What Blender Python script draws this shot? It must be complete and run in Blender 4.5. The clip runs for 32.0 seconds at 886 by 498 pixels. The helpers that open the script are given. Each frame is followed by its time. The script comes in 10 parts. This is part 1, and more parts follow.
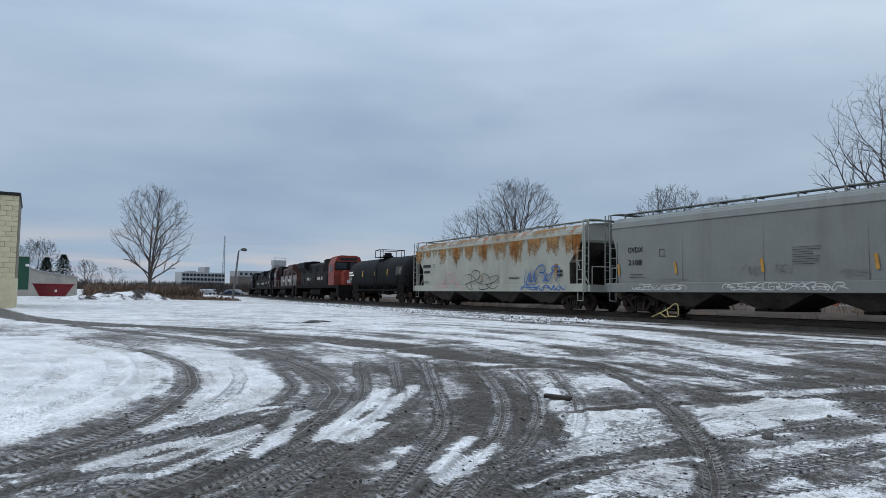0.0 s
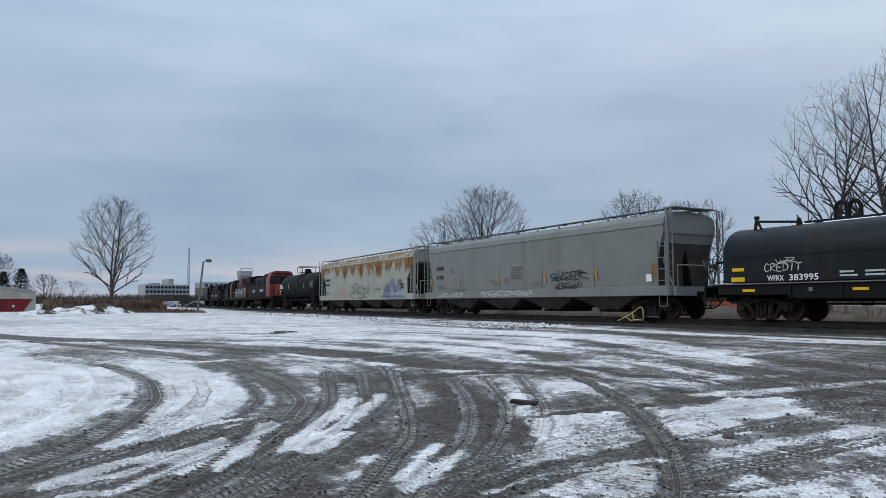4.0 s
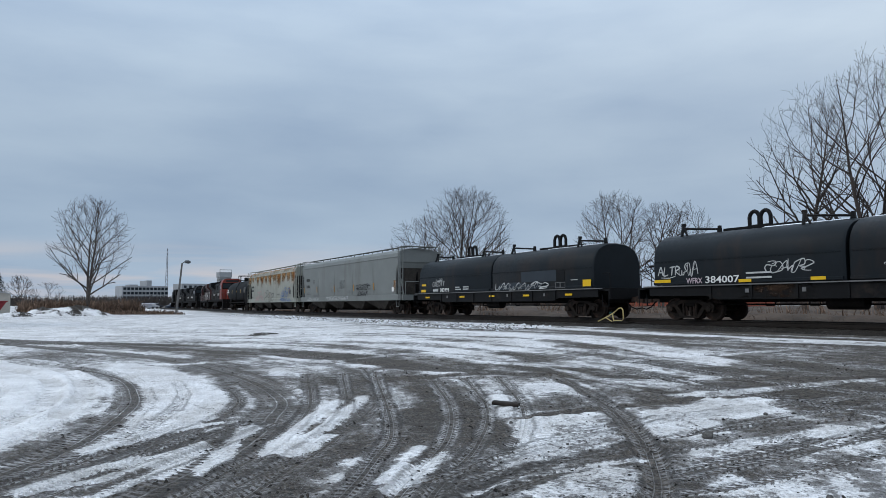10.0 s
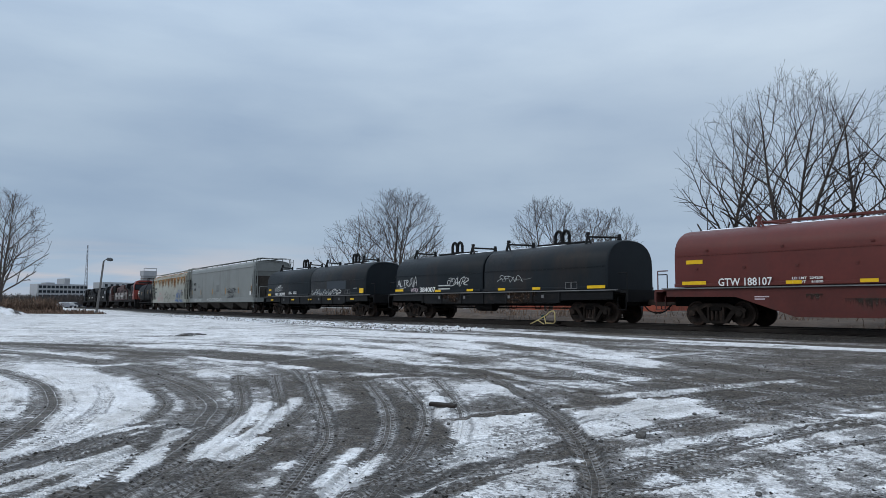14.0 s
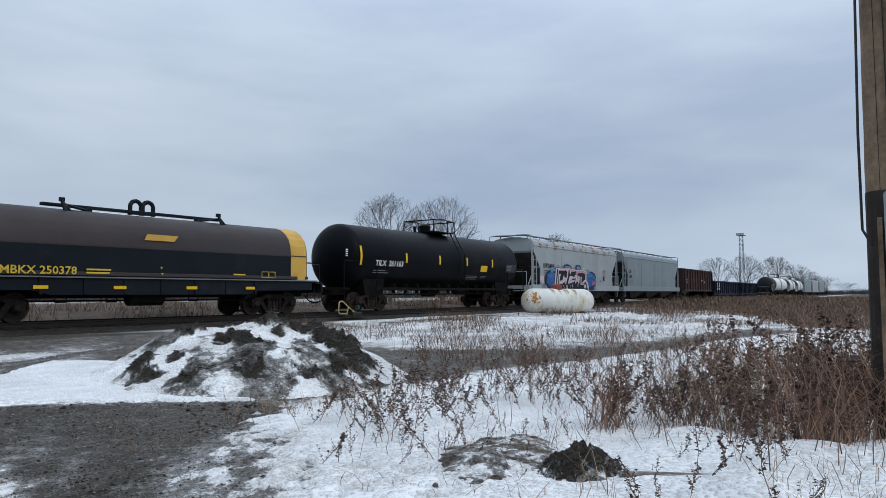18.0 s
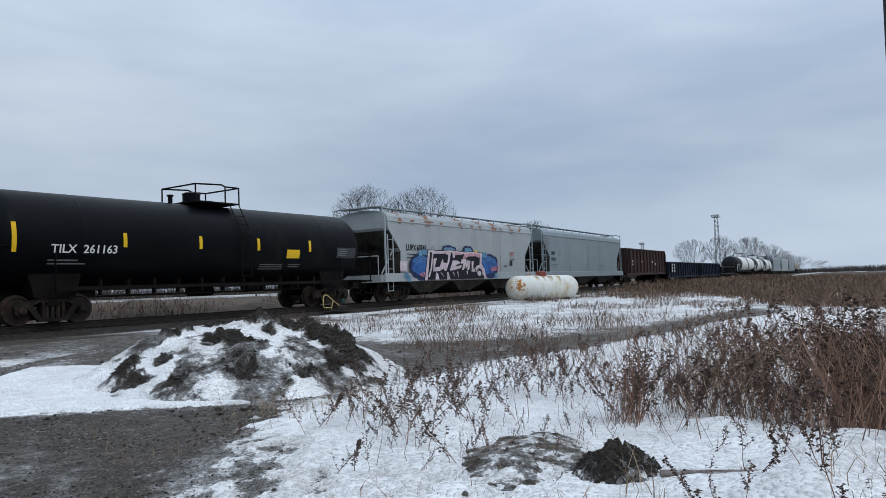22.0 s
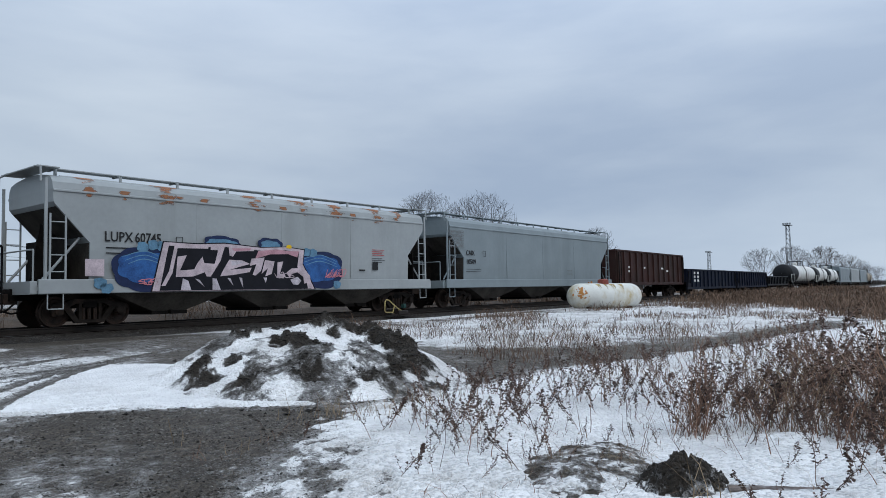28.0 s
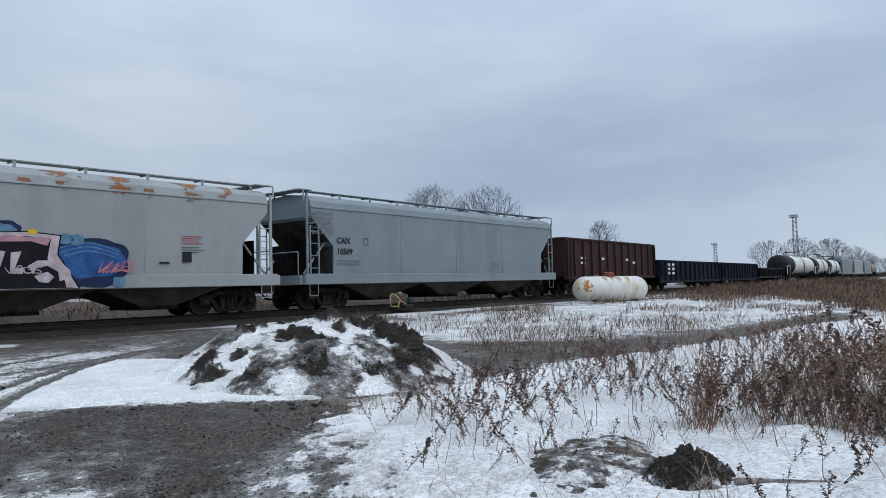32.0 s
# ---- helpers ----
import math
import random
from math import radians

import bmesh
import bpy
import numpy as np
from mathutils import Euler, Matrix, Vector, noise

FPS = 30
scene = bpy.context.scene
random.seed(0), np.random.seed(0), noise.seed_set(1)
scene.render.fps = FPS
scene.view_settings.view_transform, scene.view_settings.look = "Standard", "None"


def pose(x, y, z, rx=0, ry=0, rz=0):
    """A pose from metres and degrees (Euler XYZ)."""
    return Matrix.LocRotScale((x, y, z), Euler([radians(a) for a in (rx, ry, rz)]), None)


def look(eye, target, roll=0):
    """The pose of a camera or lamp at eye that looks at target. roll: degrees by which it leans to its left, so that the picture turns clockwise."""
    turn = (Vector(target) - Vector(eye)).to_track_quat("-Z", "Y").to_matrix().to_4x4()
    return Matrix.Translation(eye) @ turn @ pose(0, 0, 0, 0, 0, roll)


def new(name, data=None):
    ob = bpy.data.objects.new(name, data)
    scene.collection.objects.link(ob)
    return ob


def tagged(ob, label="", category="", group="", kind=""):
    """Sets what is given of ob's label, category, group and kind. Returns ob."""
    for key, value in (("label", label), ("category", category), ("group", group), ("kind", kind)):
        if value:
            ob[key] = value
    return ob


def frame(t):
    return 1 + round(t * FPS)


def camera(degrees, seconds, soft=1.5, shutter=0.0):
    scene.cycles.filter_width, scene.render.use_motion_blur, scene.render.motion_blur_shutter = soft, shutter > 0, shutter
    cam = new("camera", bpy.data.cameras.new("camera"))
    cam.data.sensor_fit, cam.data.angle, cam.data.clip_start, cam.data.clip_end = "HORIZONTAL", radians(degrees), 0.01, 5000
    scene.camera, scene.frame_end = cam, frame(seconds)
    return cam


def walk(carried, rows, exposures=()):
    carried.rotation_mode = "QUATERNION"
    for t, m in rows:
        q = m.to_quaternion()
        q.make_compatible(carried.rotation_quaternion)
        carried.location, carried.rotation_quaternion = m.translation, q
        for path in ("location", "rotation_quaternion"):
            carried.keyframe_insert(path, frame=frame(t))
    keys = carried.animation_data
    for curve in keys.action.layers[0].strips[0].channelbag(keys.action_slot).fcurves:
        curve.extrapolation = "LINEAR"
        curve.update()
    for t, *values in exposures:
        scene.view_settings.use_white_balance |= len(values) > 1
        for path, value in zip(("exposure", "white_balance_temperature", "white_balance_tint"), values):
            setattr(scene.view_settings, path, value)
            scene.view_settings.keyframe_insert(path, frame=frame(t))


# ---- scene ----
cam = camera(63.8, 32.0, 0.8)
PATH = [
    (0, (-0.482, -0.470, 1.601), (-9.133, 4.518, 2.142), 1.25),
    (0.5, (-0.503, -0.439, 1.601), (-9.119, 4.609, 2.132), 1.19),
    (1, (-0.487, -0.449, 1.596), (-9.085, 4.628, 2.138), 1.20),
    (1.5, (-0.489, -0.447, 1.597), (-9.093, 4.618, 2.158), 1.10),
    (2, (-0.473, -0.460, 1.605), (-9.080, 4.599, 2.181), 0.92),
    (2.5, (-0.483, -0.425, 1.596), (-9.038, 4.716, 2.206), 0.69),
    (3, (-0.449, -0.435, 1.598), (-8.909, 4.856, 2.243), 0.43),
    (3.5, (-0.447, -0.432, 1.594), (-8.847, 4.952, 2.258), 0.25),
    (5.5, (-0.459, -0.452, 1.605), (-8.934, 4.821, 2.212), 0.07),
    (6, (-0.453, -0.474, 1.604), (-8.915, 4.819, 2.213), 0.13),
    (6.5, (-0.456, -0.471, 1.608), (-8.900, 4.851, 2.216), 0.10),
    (7, (-0.487, -0.437, 1.611), (-8.918, 4.907, 2.211), 0.02),
    (7.5, (-0.491, -0.435, 1.610), (-8.911, 4.927, 2.197), 0.07),
    (8, (-0.490, -0.427, 1.607), (-8.887, 4.973, 2.186), 0.12),
    (8.5, (-0.468, -0.435, 1.616), (-8.822, 5.027, 2.228), 0.12),
    (9, (-0.466, -0.426, 1.608), (-8.764, 5.114, 2.271), 0.16),
    (9.5, (-0.461, -0.440, 1.610), (-8.715, 5.165, 2.292), 0.11),
    (10, (-0.446, -0.451, 1.610), (-8.711, 5.139, 2.278), 0.09),
    (10.5, (-0.471, -0.431, 1.592), (-8.801, 5.063, 2.243), 0.04),
    (11, (-0.485, -0.431, 1.590), (-8.897, 4.937, 2.227), -0.01),
    (11.5, (-0.482, -0.442, 1.593), (-8.949, 4.840, 2.232), 0.05),
    (12, (-0.487, -0.434, 1.591), (-8.961, 4.837, 2.229), 0.06),
    (12.5, (-0.485, -0.428, 1.595), (-8.917, 4.909, 2.232), 0.06),
    (13, (-0.491, -0.456, 1.596), (-8.841, 5.007, 2.252), -0.02),
    (13.5, (-0.512, -0.448, 1.595), (-8.746, 5.189, 2.260), 0.09),
    (14, (-0.562, -0.472, 1.586), (-8.264, 5.867, 2.291), 0.67),
    (14.5, (-0.639, -0.526, 1.567), (-6.885, 7.244, 2.351), 1.82),
    (15, (-0.676, -0.559, 1.546), (-4.571, 8.611, 2.401), 2.92),
    (15.5, (-0.608, -0.523, 1.534), (-1.621, 9.387, 2.407), 3.33),
    (16, (-0.467, -0.437, 1.529), (1.462, 9.339, 2.376), 2.43),
    (16.5, (-0.468, -0.126, 1.535), (4.181, 8.702, 2.220), 1.11),
    (17, (-0.378, 0.190, 1.551), (5.941, 7.917, 2.154), 0.35),
    (17.5, (-0.167, 0.528, 1.620), (7.106, 7.359, 2.281), 0.21),
    (18, (-0.034, 0.885, 1.631), (7.896, 6.933, 2.380), 0.01),
    (18.5, (0.046, 1.094, 1.643), (8.326, 6.647, 2.418), 0.16),
    (19, (0.143, 1.251, 1.669), (8.541, 6.626, 2.439), -0.01),
    (19.5, (0.115, 1.335, 1.677), (8.527, 6.693, 2.406), -0.48),
    (20, (0.099, 1.376, 1.667), (8.510, 6.744, 2.326), -0.83),
    (20.5, (0.101, 1.398, 1.666), (8.492, 6.803, 2.275), -1.16),
    (21, (0.093, 1.410, 1.665), (8.428, 6.903, 2.258), -1.46),
    (21.5, (0.086, 1.405, 1.670), (8.327, 7.037, 2.272), -1.58),
    (22, (0.119, 1.411, 1.668), (8.246, 7.207, 2.266), -1.77),
    (22.5, (0.091, 1.398, 1.665), (8.110, 7.343, 2.265), -1.80),
    (23, (0.092, 1.402, 1.667), (8.021, 7.468, 2.254), -2.03),
    (23.5, (0.103, 1.401, 1.668), (7.981, 7.535, 2.232), -2.12),
    (24, (0.095, 1.405, 1.669), (7.953, 7.567, 2.214), -2.11),
    (24.5, (0.077, 1.402, 1.673), (7.908, 7.597, 2.216), -2.12),
    (25, (0.060, 1.388, 1.674), (7.838, 7.646, 2.248), -2.11),
    (25.5, (0.041, 1.383, 1.682), (7.761, 7.709, 2.296), -1.91),
    (27.5, (0.060, 1.392, 1.682), (7.738, 7.763, 2.362), -0.86),
    (28, (0.035, 1.395, 1.678), (7.640, 7.851, 2.379), -0.86),
    (28.5, (0.029, 1.396, 1.679), (7.570, 7.924, 2.395), -0.96),
    (29, (0.039, 1.387, 1.680), (7.581, 7.912, 2.404), -0.95),
    (29.5, (0.057, 1.400, 1.681), (7.649, 7.869, 2.393), -0.94),
    (30, (0.061, 1.397, 1.683), (7.687, 7.830, 2.361), -1.00),
    (30.5, (0.075, 1.403, 1.681), (7.696, 7.846, 2.322), -1.11),
    (31, (0.063, 1.401, 1.680), (7.662, 7.873, 2.293), -1.24),
    (31.5, (0.069, 1.401, 1.678), (7.651, 7.893, 2.286), -1.22),
    (32, (0.055, 1.400, 1.680), (7.613, 7.919, 2.295), -1.14),
]
walk(cam, [(t, look(eye, target, roll)) for t, eye, target, roll in PATH])

# ---- sky and light: an overcast winter afternoon ----
SUN_EL, SUN_AZ = radians(38), radians(200)
world = bpy.data.worlds.new("overcast_sky")
scene.world = world
world.use_nodes = True
wn, wl = world.node_tree.nodes, world.node_tree.links
wn.clear()


def wnode(kind, **kw):
    n = wn.new(kind)
    for k, v in kw.items():
        n.inputs[k].default_value = v
    return n


sky = wn.new("ShaderNodeTexSky")
sky.sky_type, sky.sun_disc, sky.sun_elevation, sky.sun_rotation = "NISHITA", False, SUN_EL, SUN_AZ
tc = wn.new("ShaderNodeTexCoord")
sep = wn.new("ShaderNodeSeparateXYZ")
wl.new(tc.outputs["Generated"], sep.inputs[0])
# cloud deck: streaks stretched along the horizon
mp = wn.new("ShaderNodeMapping")
mp.inputs["Scale"].default_value = (1.0, 1.0, 4.0)
mp.inputs["Rotation"].default_value = (0.10, 0.06, 0.0)
wl.new(tc.outputs["Generated"], mp.inputs[0])
n1 = wnode("ShaderNodeTexNoise", Scale=1.5, Detail=5.0, Roughness=0.45, Distortion=0.1)
wl.new(mp.outputs[0], n1.inputs["Vector"])
n2 = wnode("ShaderNodeTexNoise", Scale=6.0, Detail=6.0, Roughness=0.6, Distortion=0.2)
wl.new(mp.outputs[0], n2.inputs["Vector"])
mixn = wn.new("ShaderNodeMix")
mixn.data_type = "FLOAT"
mixn.inputs[0].default_value = 0.16
wl.new(n1.outputs["Fac"], mixn.inputs[2])
wl.new(n2.outputs["Fac"], mixn.inputs[3])
ramp = wn.new("ShaderNodeValToRGB")
ramp.color_ramp.elements[0].position, ramp.color_ramp.elements[0].color = 0.34, (0.365, 0.45, 0.585, 1)
ramp.color_ramp.elements[1].position, ramp.color_ramp.elements[1].color = 0.68, (0.57, 0.65, 0.75, 1)
wl.new(mixn.outputs[0], ramp.inputs[0])
# brighter towards the zenith, as an overcast sky is
zen = wn.new("ShaderNodeMapRange")
zen.interpolation_type = "SMOOTHSTEP"
zen.inputs["From Min"].default_value, zen.inputs["From Max"].default_value = 0.12, 0.95
zen.inputs["To Min"].default_value, zen.inputs["To Max"].default_value = 0.92, 2.45
wl.new(sep.outputs["Z"], zen.inputs["Value"])
# pale warm gap under the cloud near the horizon
low = wn.new("ShaderNodeMapRange")
low.inputs["From Min"].default_value, low.inputs["From Max"].default_value = 0.02, 0.075
low.inputs["To Min"].default_value, low.inputs["To Max"].default_value = 0.95, 0.0
wl.new(sep.outputs["Z"], low.inputs["Value"])
mp3 = wn.new("ShaderNodeMapping")
mp3.inputs["Scale"].default_value = (1.0, 1.0, 14.0)
wl.new(tc.outputs["Generated"], mp3.inputs[0])
n3 = wnode("ShaderNodeTexNoise", Scale=3.2, Detail=5.0, Distortion=0.3)
wl.new(mp3.outputs[0], n3.inputs["Vector"])
r3 = wn.new("ShaderNodeMapRange")
r3.inputs["From Min"].default_value, r3.inputs["From Max"].default_value = 0.42, 0.62
wl.new(n3.outputs["Fac"], r3.inputs["Value"])
lm = wn.new("ShaderNodeMath")
lm.operation = "MULTIPLY"
west = wn.new("ShaderNodeMapRange")
west.inputs["From Min"].default_value, west.inputs["From Max"].default_value = -0.6, -0.98
wl.new(sep.outputs["X"], west.inputs["Value"])
lw = wn.new("ShaderNodeMath")
lw.operation = "MULTIPLY"
wl.new(low.outputs[0], lw.inputs[0])
wl.new(west.outputs[0], lw.inputs[1])
wl.new(lw.outputs[0], lm.inputs[0])
wl.new(r3.outputs[0], lm.inputs[1])
warm = wn.new("ShaderNodeMix")
warm.data_type = "RGBA"
warm.inputs[7].default_value = (0.82, 0.67, 0.63, 1)
wl.new(lm.outputs[0], warm.inputs[0])
wl.new(ramp.outputs[0], warm.inputs[6])
bright = wn.new("ShaderNodeVectorMath")
bright.operation = "SCALE"
wl.new(warm.outputs[2], bright.inputs[0])
wl.new(zen.outputs[0], bright.inputs["Scale"])
# the deck thins towards the east
east = wn.new("ShaderNodeMapRange")
east.inputs["From Min"].default_value, east.inputs["From Max"].default_value = 0.1, 1.0
east.inputs["To Min"].default_value, east.inputs["To Max"].default_value = 1.0, 1.16
wl.new(sep.outputs["X"], east.inputs["Value"])
bright2 = wn.new("ShaderNodeVectorMath")
bright2.operation = "SCALE"
wl.new(bright.outputs[0], bright2.inputs[0])
wl.new(east.outputs[0], bright2.inputs["Scale"])
bg_cloud = wnode("ShaderNodeBackground", Strength=1.0)
# bluer towards the west, greyer where it thins
tint = wn.new("ShaderNodeMapRange")
tint.inputs["From Min"].default_value, tint.inputs["From Max"].default_value = -0.9, 0.5
wl.new(sep.outputs["X"], tint.inputs["Value"])
hue = wn.new("ShaderNodeMix")
hue.data_type = "RGBA"
hue.inputs[6].default_value, hue.inputs[7].default_value = (0.945, 1.005, 1.03, 1), (1.0, 1.0, 1.0, 1)
wl.new(tint.outputs[0], hue.inputs[0])
bright3 = wn.new("ShaderNodeVectorMath")
bright3.operation = "MULTIPLY"
wl.new(bright2.outputs[0], bright3.inputs[0])
wl.new(hue.outputs[2], bright3.inputs[1])
lift = wn.new("ShaderNodeMapRange")
lift.inputs["From Min"].default_value, lift.inputs["From Max"].default_value = 0.05, 0.42
wl.new(sep.outputs["Z"], lift.inputs["Value"])
pale = wn.new("ShaderNodeMix")
pale.data_type = "RGBA"
pale.inputs[6].default_value, pale.inputs[7].default_value = (0.965, 1.0, 1.035, 1), (1.012, 1.0, 0.985, 1)
wl.new(lift.outputs[0], pale.inputs[0])
bright4 = wn.new("ShaderNodeVectorMath")
bright4.operation = "MULTIPLY"
wl.new(bright3.outputs[0], bright4.inputs[0])
wl.new(pale.outputs[2], bright4.inputs[1])
wl.new(bright4.outputs[0], bg_cloud.inputs["Color"])
bg_sky = wnode("ShaderNodeBackground", Strength=0.05)
wl.new(sky.outputs[0], bg_sky.inputs["Color"])
mixw = wnode("ShaderNodeMixShader", Fac=0.9)
wl.new(bg_sky.outputs[0], mixw.inputs[1])
wl.new(bg_cloud.outputs[0], mixw.inputs[2])
wout = wn.new("ShaderNodeOutputWorld")
wl.new(mixw.outputs[0], wout.inputs[0])
sun = new("sun", bpy.data.lights.new("sun", "SUN"))
sun.data.energy, sun.data.angle, sun.data.color = 0.7, radians(25), (1.0, 0.96, 0.9)
sun.matrix_world = look((0, 0, 50), (50 * -math.sin(SUN_AZ) / math.tan(SUN_EL), -50 * math.cos(SUN_AZ) / math.tan(SUN_EL), 0))
scene.view_settings.exposure = 0.0

# ---- materials ----


def mat(name, col, rough=0.7, metal=0.0, var=0.12, scale=3.0, bump=0.0, bscale=30.0, col2=None, dirt=None, dirt_amt=0.0, streak=0.0, per_object=0.0, spec=0.28, island=0.0):
    """A procedural surface: base colour, blotches at two scales, optional dirt stains, streaks and relief."""
    m = bpy.data.materials.new(name)
    m.use_nodes = True
    nt = m.node_tree
    N, L = nt.nodes, nt.links
    b = N["Principled BSDF"]
    b.inputs["Metallic"].default_value = metal
    b.inputs["Specular IOR Level"].default_value = spec
    t = N.new("ShaderNodeTexCoord")
    src = t.outputs["Object"]
    a = N.new("ShaderNodeTexNoise")
    a.inputs["Scale"].default_value, a.inputs["Detail"].default_value, a.inputs["Roughness"].default_value = scale, 6, 0.6
    L.new(src, a.inputs["Vector"])
    f = N.new("ShaderNodeTexNoise")
    f.inputs["Scale"].default_value, f.inputs["Detail"].default_value = scale * 9, 4
    L.new(src, f.inputs["Vector"])
    r = N.new("ShaderNodeValToRGB")
    c2 = col2 or tuple(max(0, c * (1 - 2.2 * var)) for c in col)
    hi = tuple(min(1, c * (1 + var)) for c in col)
    r.color_ramp.elements[0].position, r.color_ramp.elements[0].color = 0.3, (*c2, 1)
    r.color_ramp.elements[1].position, r.color_ramp.elements[1].color = 0.62, (*hi, 1)
    mx = N.new("ShaderNodeMix")
    mx.data_type = "FLOAT"
    mx.inputs[0].default_value = 0.35
    L.new(a.outputs["Fac"], mx.inputs[2])
    L.new(f.outputs["Fac"], mx.inputs[3])
    L.new(mx.outputs[0], r.inputs[0])
    out = r.outputs[0]
    if dirt:
        d = N.new("ShaderNodeTexNoise")
        d.inputs["Scale"].default_value, d.inputs["Detail"].default_value, d.inputs["Roughness"].default_value = scale * 0.55, 8, 0.68
        if streak:
            mpg = N.new("ShaderNodeMapping")
            mpg.inputs["Scale"].default_value = (1.0, 1.0, streak)
            L.new(src, mpg.inputs[0])
            L.new(mpg.outputs[0], d.inputs["Vector"])
        else:
            L.new(src, d.inputs["Vector"])
        dr = N.new("ShaderNodeMapRange")
        dr.inputs["From Min"].default_value, dr.inputs["From Max"].default_value = 0.62 - dirt_amt * 0.3, 0.72
        L.new(d.outputs["Fac"], dr.inputs["Value"])
        dm = N.new("ShaderNodeMix")
        dm.data_type = "RGBA"
        dm.inputs[7].default_value = (*dirt, 1)
        L.new(dr.outputs[0], dm.inputs[0])
        L.new(out, dm.inputs[6])
        out = dm.outputs[2]
    if per_object:
        oi = N.new("ShaderNodeObjectInfo")
        pr = N.new("ShaderNodeMapRange")
        pr.inputs["To Min"].default_value, pr.inputs["To Max"].default_value = 1 - per_object, 1 + per_object
        L.new(oi.outputs["Random"], pr.inputs["Value"])
        vs = N.new("ShaderNodeVectorMath")
        vs.operation = "SCALE"
        L.new(out, vs.inputs[0])
        L.new(pr.outputs[0], vs.inputs["Scale"])
        out = vs.outputs[0]
    if island:
        gi = N.new("ShaderNodeNewGeometry")
        ir = N.new("ShaderNodeMapRange")
        ir.inputs["To Min"].default_value, ir.inputs["To Max"].default_value = 1 - island, 1 + island
        L.new(gi.outputs["Random Per Island"], ir.inputs["Value"])
        iv = N.new("ShaderNodeVectorMath")
        iv.operation = "SCALE"
        L.new(out, iv.inputs[0])
        L.new(ir.outputs[0], iv.inputs["Scale"])
        out = iv.outputs[0]
    L.new(out, b.inputs["Base Color"])
    rr = N.new("ShaderNodeMapRange")
    rr.inputs["To Min"].default_value, rr.inputs["To Max"].default_value = max(0.05, rough - 0.12), min(1, rough + 0.12)
    L.new(f.outputs["Fac"], rr.inputs["Value"])
    L.new(rr.outputs[0], b.inputs["Roughness"])
    if bump:
        bn = N.new("ShaderNodeTexNoise")
        bn.inputs["Scale"].default_value, bn.inputs["Detail"].default_value = bscale, 5
        L.new(src, bn.inputs["Vector"])
        bp = N.new("ShaderNodeBump")
        bp.inputs["Strength"].default_value, bp.inputs["Distance"].default_value = bump, 0.03
        L.new(bn.outputs["Fac"], bp.inputs["Height"])
        L.new(bp.outputs[0], b.inputs["Normal"])
    return m


M_GREYHOP = mat("grey_hopper_paint", (0.165, 0.175, 0.166), 0.5, var=0.06, scale=0.8, dirt=(0.125, 0.125, 0.115), dirt_amt=0.2, streak=0.15)
M_RUSTHOP = mat("weathered_pale_paint", (0.29, 0.295, 0.255), 0.6, var=0.08, scale=0.9, dirt=(0.22, 0.215, 0.18), dirt_amt=0.3, streak=0.15)
M_LHOP = mat("light_grey_hopper_paint", (0.305, 0.325, 0.33), 0.5, var=0.05, scale=0.8, dirt=(0.25, 0.268, 0.268), dirt_amt=0.25, streak=0.15)
M_KHOP = mat("blue_grey_hopper_paint", (0.20, 0.235, 0.25), 0.5, var=0.06, scale=0.8, dirt=(0.16, 0.188, 0.20), dirt_amt=0.25, streak=0.15)
# grimy steel of chutes and fittings; on the end slopes it paints shade
M_HOPDARK = mat("grimy_and_shaded_steel", (0.050, 0.044, 0.038), 0.8, var=0.3, scale=1.5, spec=0.15)
M_UNDER = mat("black_brown_underframe", (0.008, 0.007, 0.0065), 0.8, var=0.3, scale=3, dirt=(0.022, 0.017, 0.013), dirt_amt=0.2, spec=0.08)
M_WHEEL = mat("rusty_dark_wheel_steel", (0.026, 0.018, 0.014), 0.65, 0.0, var=0.25, scale=5, dirt=(0.065, 0.036, 0.026), dirt_amt=0.45, spec=0.2)
M_TRUCK = mat("rust_tinged_cast_steel", (0.017, 0.0135, 0.0115), 0.75, var=0.3, scale=4, dirt=(0.055, 0.036, 0.027), dirt_amt=0.4, spec=0.1)
M_TREAD = mat("polished_wheel_rim", (0.22, 0.22, 0.22), 0.4, 0.8, var=0.1, scale=8)
M_BLACKCOIL = mat("faded_black_hood_paint", (0.0070, 0.0105, 0.0135), 0.5, var=0.15, scale=0.9, dirt=(0.022, 0.016, 0.013), dirt_amt=0.3, streak=0.3, spec=0.17)
M_BLACKSILL = mat("black_sill_paint", (0.006, 0.0062, 0.0068), 0.6, var=0.2, scale=1.5, dirt=(0.024, 0.018, 0.014), dirt_amt=0.15, spec=0.15)
M_PATCH = mat("slate_repaint_patch", (0.022, 0.029, 0.037), 0.5, var=0.05)
M_RED = mat("oxide_red_paint", (0.100, 0.0205, 0.0160), 0.5, var=0.1, scale=0.8, dirt=(0.085, 0.024, 0.020), dirt_amt=0.25, streak=0.25)
M_REDDARK = mat("dark_oxide_red_paint", (0.085, 0.019, 0.015), 0.55, var=0.12, scale=1, dirt=(0.045, 0.02, 0.017), dirt_amt=0.3)
M_BROWNHOOD = mat("purple_brown_weathered_hood", (0.040, 0.030, 0.029), 0.6, var=0.12, scale=0.9, dirt=(0.033, 0.03, 0.033), dirt_amt=0.3, streak=0.4)
M_NAVY = mat("dark_navy_paint", (0.006, 0.0092, 0.0135), 0.5, var=0.12, scale=1, dirt=(0.022, 0.02, 0.02), dirt_amt=0.2, spec=0.14)
M_YELLOW = mat("yellow_end_paint", (0.56, 0.33, 0.06), 0.5, var=0.06, scale=2, dirt=(0.4, 0.24, 0.06), dirt_amt=0.2)
M_REFL = mat("yellow_reflective_strip", (0.72, 0.44, 0.01), 0.35, var=0.05, scale=4)
